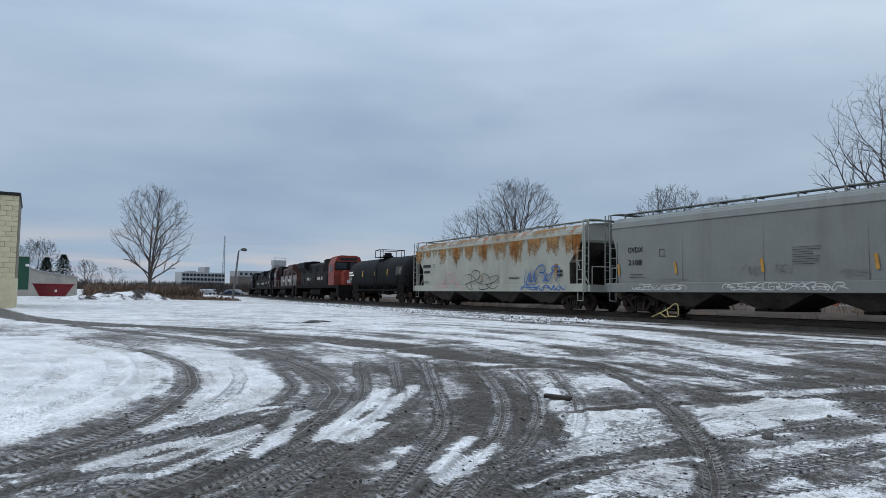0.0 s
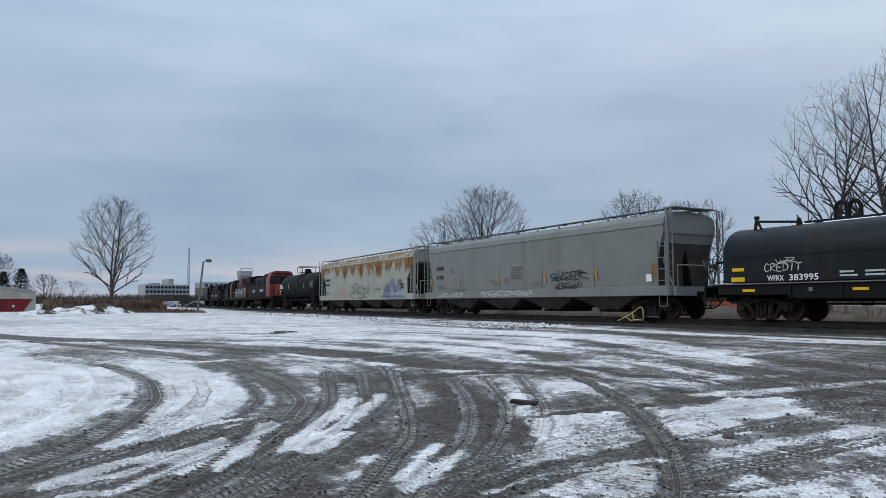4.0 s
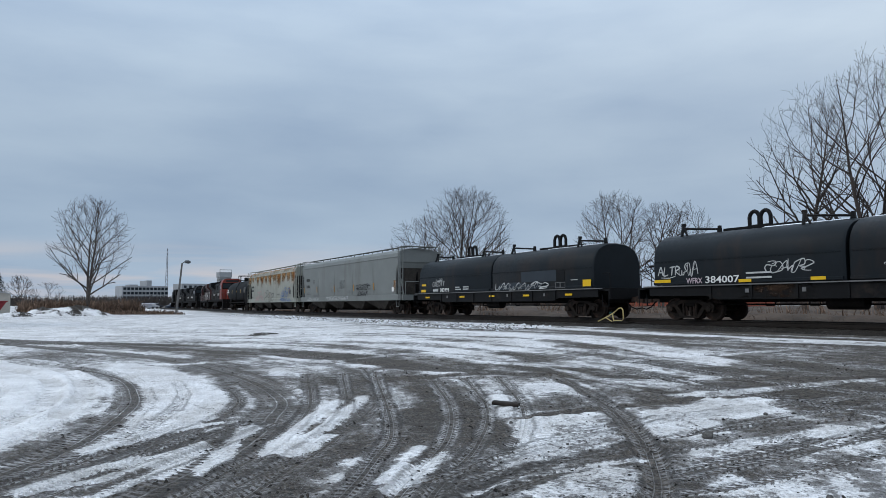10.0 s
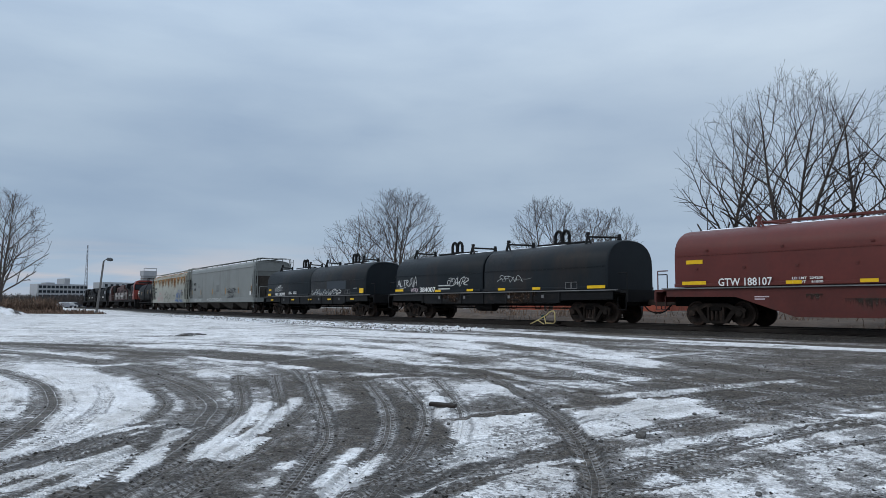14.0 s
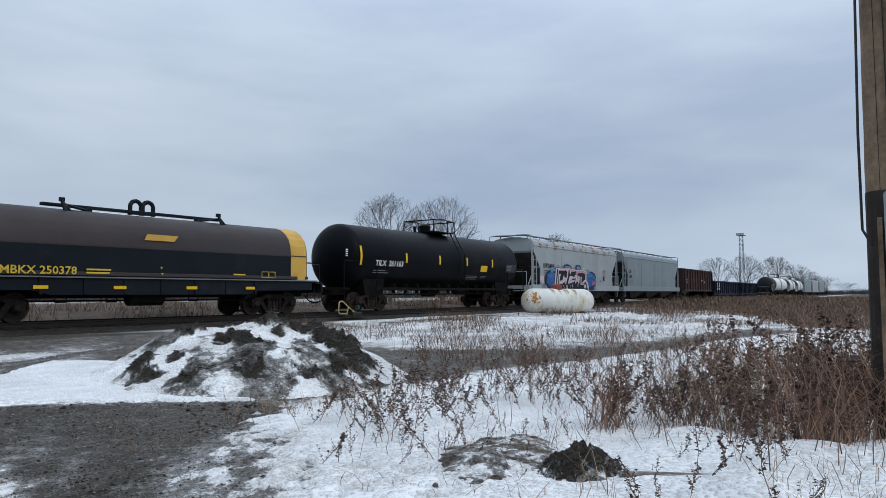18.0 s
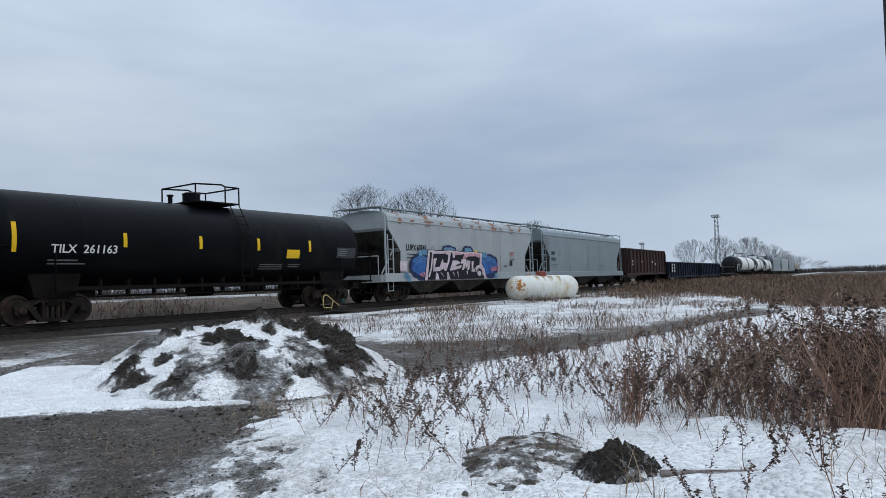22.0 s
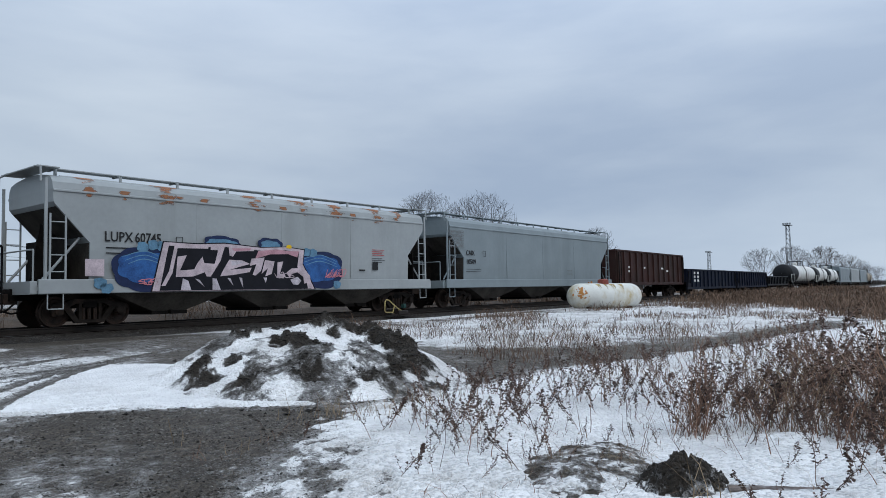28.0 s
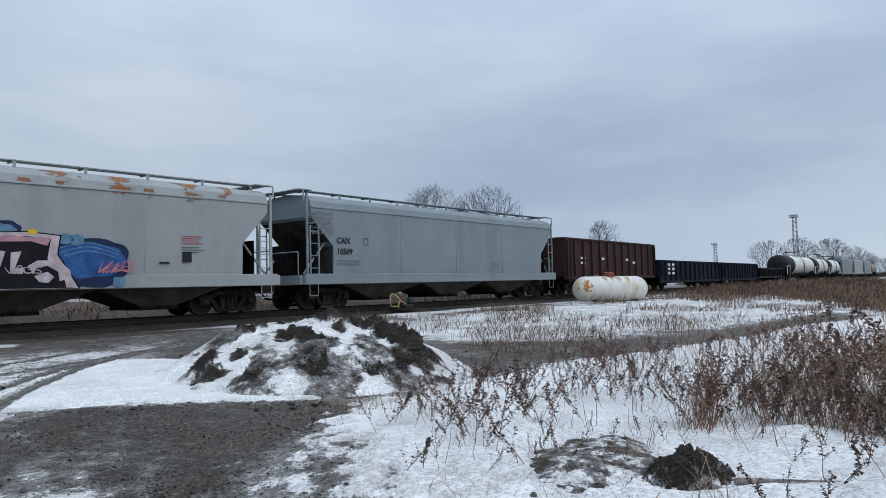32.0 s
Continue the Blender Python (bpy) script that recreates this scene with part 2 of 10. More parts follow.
M_WHITE = mat("white_stencil_paint", (0.72, 0.72, 0.70), 0.6, var=0.08, scale=5)
M_YLET = mat("yellow_stencil_paint", (0.62, 0.42, 0.04), 0.6, var=0.1, scale=5)
M_BLK = mat("black_stencil_paint", (0.014, 0.014, 0.015), 0.6, var=0.1, scale=5)
M_TANKBLK = mat("glossy_black_tank_paint", (0.003, 0.0035, 0.0048), 0.42, var=0.2, scale=1.0, dirt=(0.009, 0.0085, 0.008), dirt_amt=0.2, streak=0.3, spec=0.07)
M_TANKDULL = mat("dull_black_tank_paint", (0.006, 0.0065, 0.0075), 0.7, var=0.2, scale=1.0, dirt=(0.012, 0.011, 0.010), dirt_amt=0.3, spec=0.12)
M_SNOWCAP = mat("thin_snow_cover", (0.80, 0.82, 0.85), 0.7, var=0.04, scale=3, bump=0.3, bscale=12)
M_RUST = mat("orange_rust_stain", (0.38, 0.17, 0.045), 0.8, var=0.25, scale=4, col2=(0.26, 0.11, 0.035))
M_STEEL = mat("dull_galvanised_steel", (0.30, 0.31, 0.31), 0.5, 0.4, var=0.12, scale=6)
M_EDGE = mat("pale_worn_deck_edge", (0.15, 0.15, 0.15), 0.6, var=0.2, scale=3)
M_RAIL = mat("brown_rail_steel", (0.022, 0.017, 0.014), 0.6, 0.2, var=0.2, scale=4)
M_TIE = mat("dark_creosoted_tie", (0.03, 0.024, 0.02), 0.9, var=0.25, scale=5, bump=0.5, bscale=20)
M_BALLAST = mat("dark_ballast_stone", (0.10, 0.095, 0.088), 0.95, var=0.35, scale=9, bump=0.9, bscale=22)

# ---- geometry helpers ----


class Geo:
    """Collects vertices and faces of one part."""

    def __init__(self):
        self.v, self.f = [], []

    def add(self, verts, faces):
        o = len(self.v)
        self.v += [tuple(p) for p in verts]
        self.f += [tuple(i + o for i in f) for f in faces]
        return self

    def box(self, x0, x1, y0, y1, z0, z1, b=0.0):
        """A box; b chamfers its long edges along x."""
        if not b:
            return self.add([(x, y, z) for x in (x0, x1) for y in (y0, y1) for z in (z0, z1)],
                            [(0, 1, 3, 2), (4, 6, 7, 5), (0, 4, 5, 1), (2, 3, 7, 6), (0, 2, 6, 4), (1, 5, 7, 3)])
        prof = [(y0 + b, z0), (y1 - b, z0), (y1, z0 + b), (y1, z1 - b), (y1 - b, z1), (y0 + b, z1), (y0, z1 - b), (y0, z0 + b)]
        return self.prism(prof, x0, x1)

    def prism(self, prof, x0, x1, close=True):
        """A (y, z) outline drawn out along x."""
        n = len(prof)
        v = [(x0, y, z) for y, z in prof] + [(x1, y, z) for y, z in prof]
        f = [(i, (i + 1) % n, n + (i + 1) % n, n + i) for i in range(n if close else n - 1)]
        if close:
            f += [tuple(range(n))[::-1], tuple(range(n, 2 * n))]
        return self.add(v, f)

    def plate(self, prof, y0, y1):
        """An (x, z) outline drawn out along y."""
        n = len(prof)
        v = [(x, y0, z) for x, z in prof] + [(x, y1, z) for x, z in prof]
        f = [(i, (i + 1) % n, n + (i + 1) % n, n + i) for i in range(n)] + [tuple(range(n)), tuple(range(n, 2 * n))[::-1]]
        return self.add(v, f)

    def tube(self, p, q, r, r2=None, n=8, caps=True):
        p, q = Vector(p), Vector(q)
        r2 = r if r2 is None else r2
        d = (q - p)
        if d.length < 1e-6:
            return self
        d.normalize()
        a = d.orthogonal().normalized()
        b = d.cross(a)
        ring = [(math.cos(2 * math.pi * i / n), math.sin(2 * math.pi * i / n)) for i in range(n)]
        v = [p + (a * c + b * s) * r for c, s in ring] + [q + (a * c + b * s) * r2 for c, s in ring]
        f = [(i, (i + 1) % n, n + (i + 1) % n, n + i) for i in range(n)]
        if caps:
            f += [tuple(range(n))[::-1], tuple(range(n, 2 * n))]
        return self.add(v, f)

    def path(self, pts, r, n=6):
        for p, q in zip(pts[:-1], pts[1:]):
            self.tube(p, q, r, n=n)
        return self

    def lathe_x(self, prof, y, z, n=32, a0=0.0, a1=2 * math.pi):
        """(x, radius) pairs turned round the line along x at y, z."""
        full = abs(a1 - a0 - 2 * math.pi) < 1e-6
        m = n if full else n + 1
        v = []
        for x, r in prof:
            v += [(x, y + r * math.sin(a0 + (a1 - a0) * i / n), z + r * math.cos(a0 + (a1 - a0) * i / n)) for i in range(m)]
        f = []
        for k in range(len(prof) - 1):
            for i in range(n):
                j = (i + 1) % m
                f.append((k * m + i, k * m + j, (k + 1) * m + j, (k + 1) * m + i))
        return self.add(v, f)

    def lathe_y(self, prof, x, z, n=24):
        v = []
        for y, r in prof:
            v += [(x + r * math.sin(2 * math.pi * i / n), y, z + r * math.cos(2 * math.pi * i / n)) for i in range(n)]
        f = [(k * n + i, k * n + (i + 1) % n, (k + 1) * n + (i + 1) % n, (k + 1) * n + i) for k in range(len(prof) - 1) for i in range(n)]
        f += [tuple(range(n)), tuple(range((len(prof) - 1) * n, len(prof) * n))[::-1]]
        return self.add(v, f)


def mesh(g, name, m, smooth=False):
    me = bpy.data.meshes.new(name)
    me.from_pydata(g.v, [], g.f)
    bm = bmesh.new()
    bm.from_mesh(me)
    bmesh.ops.recalc_face_normals(bm, faces=bm.faces)
    bm.to_mesh(me)
    bm.free()
    me.materials.append(m)
    if smooth:
        me.polygons.foreach_set("use_smooth", [True] * len(me.polygons))
        me.set_sharp_from_angle(angle=radians(35))
    return me


def part(name, g, m, parent, label="", smooth=False, at=None, kind=""):
    """One mesh object under a thing or a part; g: a Geo, or a mesh that is shared."""
    ob = new(name, g if isinstance(g, bpy.types.Mesh) else mesh(g, name, m, smooth))
    ob.parent = parent
    if at is not None:
        ob.matrix_basis = at
    return tagged(ob, label, kind=kind)


def thing(name, label, category, group="", kind="", at=None):
    ob = new(name)
    ob.empty_display_size = 0.2
    if at is not None:
        ob.matrix_basis = at
    return tagged(ob, label, category, group, kind)


def solid(name, g, m, label="", category="", group="", kind="", smooth=False, at=None):
    ob = new(name, mesh(g, name, m, smooth))
    if at is not None:
        ob.matrix_basis = at
    return tagged(ob, label, category, group, kind)


def lettering(text, size, x, y, z, m, parent, width=None, name="lettering", rot=None, depth=0.004):
    """Words on the side that faces -y, left end at x, base line at z; width: the length that they fill."""
    cu = bpy.data.curves.new("lettering", "FONT")
    cu.body, cu.size, cu.extrude, cu.resolution_u = text, size, depth, 2
    cu.offset = size * 0.012
    tmp = bpy.data.objects.new("tmp", cu)
    scene.collection.objects.link(tmp)
    me = bpy.data.meshes.new_from_object(tmp)
    bpy.data.objects.remove(tmp)
    bpy.data.curves.remove(cu)
    me.materials.append(m)
    co = np.empty(len(me.vertices) * 3)
    me.vertices.foreach_get("co", co)
    co = co.reshape(-1, 3)
    if width and len(co):
        co[:, 0] *= width / max(1e-3, co[:, 0].max())
        me.vertices.foreach_set("co", co.ravel())
    ob = new(name, me)
    ob.parent = parent
    ob.matrix_basis = pose(x, y, z, 90, 0, 0) if rot is None else rot
    return ob


def bars(parent, m, x, y, z, w, rows, h=0.05, gap=0.09, seed=0, name="stencil_bar"):
    """Writing too small to read: one bar a line."""
    rnd = random.Random(seed)
    for i in range(rows):
        ww = w * rnd.uniform(0.7, 1.0)
        part(name, Geo().box(x, x + ww, y - 0.004, y + 0.002, z - i * gap, z - i * gap + h), m, parent)


# ---- the line ----
TRACK_D, TRACK_K, TRACK_E, TRACK_Z, TRACK_G = 24.03, 7.934e-4, 9.0e-4, 0.926, 0.01237


def track_y(x):
    if x > 50:
        return TRACK_D + TRACK_E * 2500 + 2 * TRACK_E * 50 * (x - 50)
    if x < -140:
        return TRACK_D + TRACK_K * 19600 + 0.11 * (-140 - x)
    return TRACK_D + (TRACK_E if x > 0 else TRACK_K) * x * x


def track_slope(x):
    return 2 * TRACK_E * 50 if x > 50 else -0.11 if x < -140 else 2 * (TRACK_E if x > 0 else TRACK_K) * x


def track_z(x):
    return TRACK_Z + TRACK_G * x


# how far the train has rolled, at some seconds
ROLLED = [(0, 57.25), (2, 49.96), (3.5, 44.43), (5.5, 37.07), (7, 31.7), (9, 24.66), (11, 17.5), (13.5, 8.68), (15.5, 1.47), (16.5, -1.95), (18, -7.27),
          (20, -14.15), (22, -20.86), (24, -26.95), (25.5, -31.4), (27.5, -37.4), (28, -38.72), (30, -43.5), (32, -47.6)]


def rolled(t):
    k = max(i for i in range(len(ROLLED) - 1) if ROLLED[i][0] <= t + 1e-9)
    slope = []
    for i in (k, k + 1):
        a, b = ROLLED[max(0, i - 1)], ROLLED[min(len(ROLLED) - 1, i + 1)]
        slope.append((b[1] - a[1]) / (b[0] - a[0]))
    (t0, a), (t1, b) = ROLLED[k], ROLLED[k + 1]
    h, u = t1 - t0, (t - t0) / (t1 - t0)
    return (2 * u**3 - 3 * u * u + 1) * a + (u**3 - 2 * u * u + u) * h * slope[0] + (3 * u * u - 2 * u**3) * b + (u**3 - u * u) * h * slope[1]


def car_pose(x0, t):
    x = x0 + rolled(t)
    return pose(x, track_y(x), track_z(x), 0, -math.degrees(math.atan(TRACK_G)), math.degrees(math.atan(track_slope(x))))


CARS = []  # (thing, place in the train)
WHEELS = []  # wheelsets that turn

# shared running gear
WHEEL_R = 0.44


def gear_meshes():
    g = Geo()
    for s in (-1, 1):
        y = s * 0.72
        g.lathe_y([(y - s * 0.09, WHEEL_R + 0.025), (y - s * 0.065, WHEEL_R + 0.025), (y - s * 0.05, WHEEL_R), (y + s * 0.065, WHEEL_R - 0.006), (y + s * 0.066, WHEEL_R - 0.06),
                   (y + s * 0.03, WHEEL_R - 0.09), (y + s * 0.02, 0.17), (y + s * 0.06, 0.13), (y + s * 0.07, 0.10)], 0, 0, 28)
    g.tube((0, -0.95, 0), (0, 0.95, 0), 0.08, n=10)
    # two cored lugs, so that turning shows
    for a in (0, math.pi):
        for s in (-1, 1):
            g.tube((0.25 * math.cos(a), s * 0.73, 0.25 * math.sin(a)), (0.25 * math.cos(a), s * 0.765, 0.25 * math.sin(a)), 0.03, n=6)
    wheel = mesh(g, "wheelset", M_WHEEL, True)
    rim = Geo()
    for s in (-1, 1):
        y = s * 0.787
        rim.lathe_y([(y, WHEEL_R - 0.004), (y + s * 0.002, WHEEL_R - 0.004), (y + s * 0.002, WHEEL_R - 0.035), (y, WHEEL_R - 0.035)], 0, 0, 28)
    # cast side frame: arched top chord, tension legs, columns, journal boxes
    f = Geo().plate([(-1.12, 0.60), (-0.98, 0.68), (-0.72, 0.70), (-0.45, 0.80), (0.45, 0.80), (0.72, 0.70), (0.98, 0.68), (1.12, 0.60), (1.12, 0.50), (0.60, 0.56), (0.42, 0.66), (-0.42, 0.66), (-0.60, 0.56), (-1.12, 0.50)], -0.07, 0.07)
    for s in (-1, 1):
        f.plate([(s * 0.60, 0.60), (s * 0.80, 0.58), (s * 0.44, 0.12), (s * 0.27, 0.12)], -0.06, 0.06)
        f.plate([(s * 0.76, 0.56), (s * 1.10, 0.56), (s * 1.08, 0.33), (s * 1.0, 0.30), (s * 0.78, 0.34)], -0.08, 0.08)
        f.lathe_y([(-0.15, 0.06), (-0.14, 0.12), (0.14, 0.12), (0.15, 0.06)], s * 0.89, 0.45, 14)
    f.box(-0.44, 0.44, -0.08, 0.08, 0.10, 0.19).box(-0.33, -0.25, -0.075, 0.075, 0.19, 0.70).box(0.25, 0.33, -0.075, 0.075, 0.19, 0.70)
    frame_me = mesh(f, "side_frame", M_TRUCK)
    sp = Geo()
    for k in (-0.17, 0.0, 0.17):
        for i in range(6):
            sp.lathe_y([(-0.07, 0.02), (0.07, 0.02)], k, 0.24 + i * 0.055, 6)
        sp.tube((k, 0, 0.2), (k, 0, 0.56), 0.055, n=8)
    spring = mesh(sp, "spring_nest", M_WHEEL)
    bo = mesh(Geo().box(-0.20, 0.20, -1.05, 1.05, 0.52, 0.76, 0.04).box(-0.12, 0.12, -0.3, 0.3, 0.76, 0.86), "truck", M_UNDER)
    return wheel, mesh(rim, "wheel_rim", M_TREAD), frame_me, spring, bo


GEAR = gear_meshes()


def truck(car, x, base=1.78, axles=2):
    """A freight truck under a car, with its pivot at x."""
    wheel, rim, frame_me, spring, bo = GEAR
    tr = part("truck", bo, None, car, "cast steel freight truck", at=pose(x, 0, 0))
    for s in (-1, 1):
        part("side_frame", frame_me, None, tr, at=pose(0, s * 0.98, 0))
        part("spring_nest", spring, None, tr, at=pose(0, s * 0.98, 0))
    for k in range(axles):
        w = part("wheelset", wheel, None, tr, "rust-brown wheels on a turning axle", at=pose(base * (k / (axles - 1) - 0.5), 0, WHEEL_R))
        WHEELS.append((w, base * (k / (axles - 1) - 0.5)))
    return tr


def coupler(car, x, s):
    g = Geo().box(min(x, x + s * 0.55), max(x, x + s * 0.55), -0.1, 0.1, 0.74, 0.96).box(min(x + s * 0.4, x + s * 0.75), max(x + s * 0.4, x + s * 0.75), -0.17, 0.17, 0.70, 0.99)
    part("coupler", g, M_WHEEL, car)
    h = [(x, -0.35, 0.75), (x + s * 0.25, -0.36, 0.52), (x + s * 0.55, -0.33, 0.42), (x + s * 0.8, -0.3, 0.47)]
    part("air_hose", Geo().path(h, 0.028), M_UNDER, car)


def ladder(car, x, y, z0, z1, m, w=0.45, n=None, along="x"):
    g = Geo()
    n = n or max(2, int((z1 - z0) / 0.38))
    for s in (-0.5, 0.5):
        p = (x + s * w, y) if along == "x" else (x, y + s * w)
        g.box(p[0] - 0.022, p[0] + 0.022, p[1] - 0.022, p[1] + 0.022, z0, z1)
    for i in range(n):
        z = z0 + (i + 0.5) * (z1 - z0) / n
        a, b = ((x - w / 2, y, z), (x + w / 2, y, z)) if along == "x" else ((x, y - w / 2, z), (x, y + w / 2, z))
        g.tube(a, b, 0.016, n=6)
    return part("ladder", g, m, car)


def stirrup(car, x, y, z, m=None, w=0.42, d=0.42):
    part("step_stirrup", Geo().path([(x - w / 2, y, z), (x - w / 2, y, z - d), (x + w / 2, y, z - d), (x + w / 2, y, z)], 0.018), m or M_STEEL, car)


def brake_wheel(car, x, y, z, m):
    g = Geo()
    n = 16
    ring = [(x, y + 0.28 * math.cos(2 * math.pi * i / n), z + 0.28 * math.sin(2 * math.pi * i / n)) for i in range(n + 1)]
    g.path(ring, 0.018, 5)
    for i in range(0, n, 4):
        g.tube((x, y, z), ring[i], 0.012, n=5)
    g.tube((x - 0.04, y, z), (x + 0.25, y, z), 0.05, n=8)
    part("brake_wheel", g, m, car)


def car_thing(name, label, category, x_mid, group="train"):
    car = thing(name, label, category, group)
    CARS.append((car, x_mid))
    return car

# ---- cars of the train ----


def hopper(label, x0, x1, body_m, bays, roof=4.42, sill=(0.95, 1.36), cut=1.5, post_m=None, tall=True):
    """A covered hopper: slab sides, slope-sheet ends, bay chutes, roof walk, ladders. Returns the car and its half length."""
    h = (x1 - x0) / 2
    post_m = post_m or body_m
    car = car_thing("covered_hopper_car", label, "hopper car", (x0 + x1) / 2)
    # shell: rings of (z, half length, half width)
    rings = [(sill[1] - 0.02, h - cut, 1.50), (1.95, h - cut, 1.53), (2.42, h - cut, 1.54), (3.45, h - 0.55, 1.55), (3.55, h - 0.48, 1.55), (roof - 0.50, h - 0.46, 1.55), (roof - 0.28, h - 0.46, 1.50),
             (roof - 0.14, h - 0.46, 1.38), (roof - 0.05, h - 0.48, 1.10), (roof + 0.02, h - 0.50, 0.55), (roof + 0.04, h - 0.51, 0.05)]
    g = Geo()
    for z, e, w in rings:
        g.v += [(-e, -w, z), (e, -w, z), (e, w, z), (-e, w, z)]
    for k in range(len(rings) - 1):
        for i in range(4):
            g.f.append((4 * k + i, 4 * k + (i + 1) % 4, 4 * k + 4 + (i + 1) % 4, 4 * k + 4 + i))
    g.f += [(0, 1, 2, 3), tuple(4 * len(rings) - 4 + i for i in range(4))]
    body = part("body", g, body_m, car, smooth=False)
    # rolled eave band
    for s in (-1, 1):
        part("eave_rail", Geo().box(-h + 0.46, h - 0.46, s * 1.565 - 0.025, s * 1.565 + 0.025, roof - 0.56, roof - 0.49, 0.015), body_m, body)
        part("side_sill", Geo().box(-h + 0.1, h - 0.1, s * 1.56 - 0.05, s * 1.56 + 0.05, *sill, 0.02), body_m, car)
    part("center_sill", Geo().box(-h - 0.15, h + 0.15, -0.32, 0.32, 0.78, 1.12), M_UNDER, car)
    # weld seams on the sides
    for k in range(1, bays + 1):
        x = -h + cut + (2 * h - 2 * cut) * k / (bays + 1)
        part("weld_seam", Geo().box(x - 0.02, x + 0.02, -1.553, -1.545, sill[1], roof - 0.55), body_m, body)
    # chutes
    span = (2 * h - 4.4) / bays
    for k in range(bays):
        c = -h + 2.2 + span * (k + 0.5)
        a, b = span * 0.5, 0.55
        v = [(c - a, -1.42, sill[0]), (c + a, -1.42, sill[0]), (c + a, 1.42, sill[0]), (c - a, 1.42, sill[0]), (c - b, -1.0, 0.36), (c + b, -1.0, 0.36), (c + b, 1.0, 0.36), (c - b, 1.0, 0.36)]
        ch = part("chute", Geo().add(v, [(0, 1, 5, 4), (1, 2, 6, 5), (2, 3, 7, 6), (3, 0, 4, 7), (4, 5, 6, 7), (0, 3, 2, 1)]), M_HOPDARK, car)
        part("outlet_gate", Geo().box(c - 0.62, c + 0.62, -1.06, 1.06, 0.26, 0.37).tube((c, -1.22, 0.33), (c, -0.9, 0.33), 0.07, n=8), M_UNDER, ch)
    # roof walk on posts, hatch trough
    for s in (-1, 1):
        part("roof_walk", Geo().box(-h + 0.2, h - 0.2, s * 0.72 - 0.2, s * 0.72 + 0.2, roof + 0.17, roof + 0.20), post_m if roof else M_STEEL, car)
        n = int(h / 0.95)
        for i in range(n + 1):
            x = -h + 0.75 + (2 * h - 1.5) * i / n
            part("walk_bracket", Geo().box(x - 0.04, x + 0.04, s * 0.98 - 0.02, s * 0.98 + 0.02, roof - 0.12, roof + 0.19).box(x - 0.03, x + 0.03, min(s * .5, s * 1.0), max(s * .5, s * 1.0), roof + 0.13, roof + 0.17), post_m, car)
    part("hatch_cover", Geo().box(-h + 1.2, h - 1.2, -0.28, 0.28, roof, roof + 0.12, 0.04), body_m, car)
    # end frames
    for s in (-1, 1):
        for y in (-1.5, 1.5):
            part("corner_post", Geo().box(s * h - s * 0.30 - 0.035, s * h - s * 0.30 + 0.035, y - 0.035, y + 0.035, sill[1], roof - 0.2), post_m, car)
            part("end_brace", Geo().tube((s * (h - 0.35), y * 0.8, sill[1]), (s * (h - 0.3 - cut * 0.8), y * 0.8, 2.75), 0.04, n=6), post_m, car)
            ladder(car, s * (h - 0.60), y * 1.045, sill[1] - 0.02, sill[1] + 1.85, post_m, 0.42)
            if tall:
                ladder(car, s * (h - 0.18), y * 1.02, sill[0], roof + 0.1, post_m, 0.34, along="y")
            stirrup(car, s * (h - 0.55), y * 1.04, sill[0], post_m)
            part("walk_end_rail", Geo().path([(s * (h - 0.2), y * 0.62, roof + 0.19), (s * (h - 0.16), y * 0.98, roof + 0.12), (s * (h - 0.16), y, roof - 0.3)], 0.03), post_m, car)
        part("end_platform", Geo().box(min(s * h, s * (h - 1.2)), max(s * h, s * (h - 1.2)), -1.5, 1.5, sill[0] + 0.12, sill[0] + 0.2), post_m, car)
        web = Geo().plate([(s * (h - cut - 0.05), sill[1]), (s * (h - 0.45), sill[1]), (s * (h - 0.75), 3.05), (s * (h - cut - 0.05), 2.4)][::s], -0.04, 0.04)
        part("end_web", web, M_UNDER, car)
        part("end_bulkhead", Geo().box(s * (h - 0.9) - 0.03, s * (h - 0.9) + 0.03, -1.3, 1.3, sill[1] - 0.1, 2.55), M_UNDER, car)
        # dark overlay on the end slope puts its underside shade into colour
        e0, e1, z0, z1 = h - cut + 0.006, h - 0.56, 2.43, 3.42
        part("slope_sheet", Geo().add([(s * e0, -1.47, sill[1]), (s * e0, 1.47, sill[1]), (s * e0, 1.49, z0), (s * e0, -1.49, z0), (s * e1, 1.49, z1), (s * e1, -1.49, z1)], [(0, 1, 2, 3), (3, 2, 4, 5)]), M_HOPDARK, car, "sloping end sheet, darkened to paint in its shade")
        part("end_sill", Geo().box(s * h - 0.09, s * h + 0.09, -1.5, 1.5, sill[0], sill[1] - 0.05, 0.02), post_m, car)
        part("end_walk", Geo().box(s * (h - 0.45) - 0.3, s * (h - 0.45) + 0.3, -1.3, 1.3, roof + 0.15, roof + 0.18), post_m, car)
        part("end_handrail", Geo().path([(s * (h - 0.1), -1.2, 1.3), (s * (h - 0.1), -1.2, 2.2), (s * (h - 0.1), 1.2, 2.2), (s * (h - 0.1), 1.2, 1.3)], 0.025), post_m, car)
        truck(car, s * (h - 1.75))
        coupler(car, s * h, s)
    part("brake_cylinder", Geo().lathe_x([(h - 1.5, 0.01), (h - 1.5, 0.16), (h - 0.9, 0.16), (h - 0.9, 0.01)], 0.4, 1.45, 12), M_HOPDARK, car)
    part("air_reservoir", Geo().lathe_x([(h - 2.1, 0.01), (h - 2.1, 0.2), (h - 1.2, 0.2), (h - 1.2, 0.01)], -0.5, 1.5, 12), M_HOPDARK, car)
    brake_wheel(car, h + 0.02, 0.6, 2.2, M_HOPDARK)
    return car, h


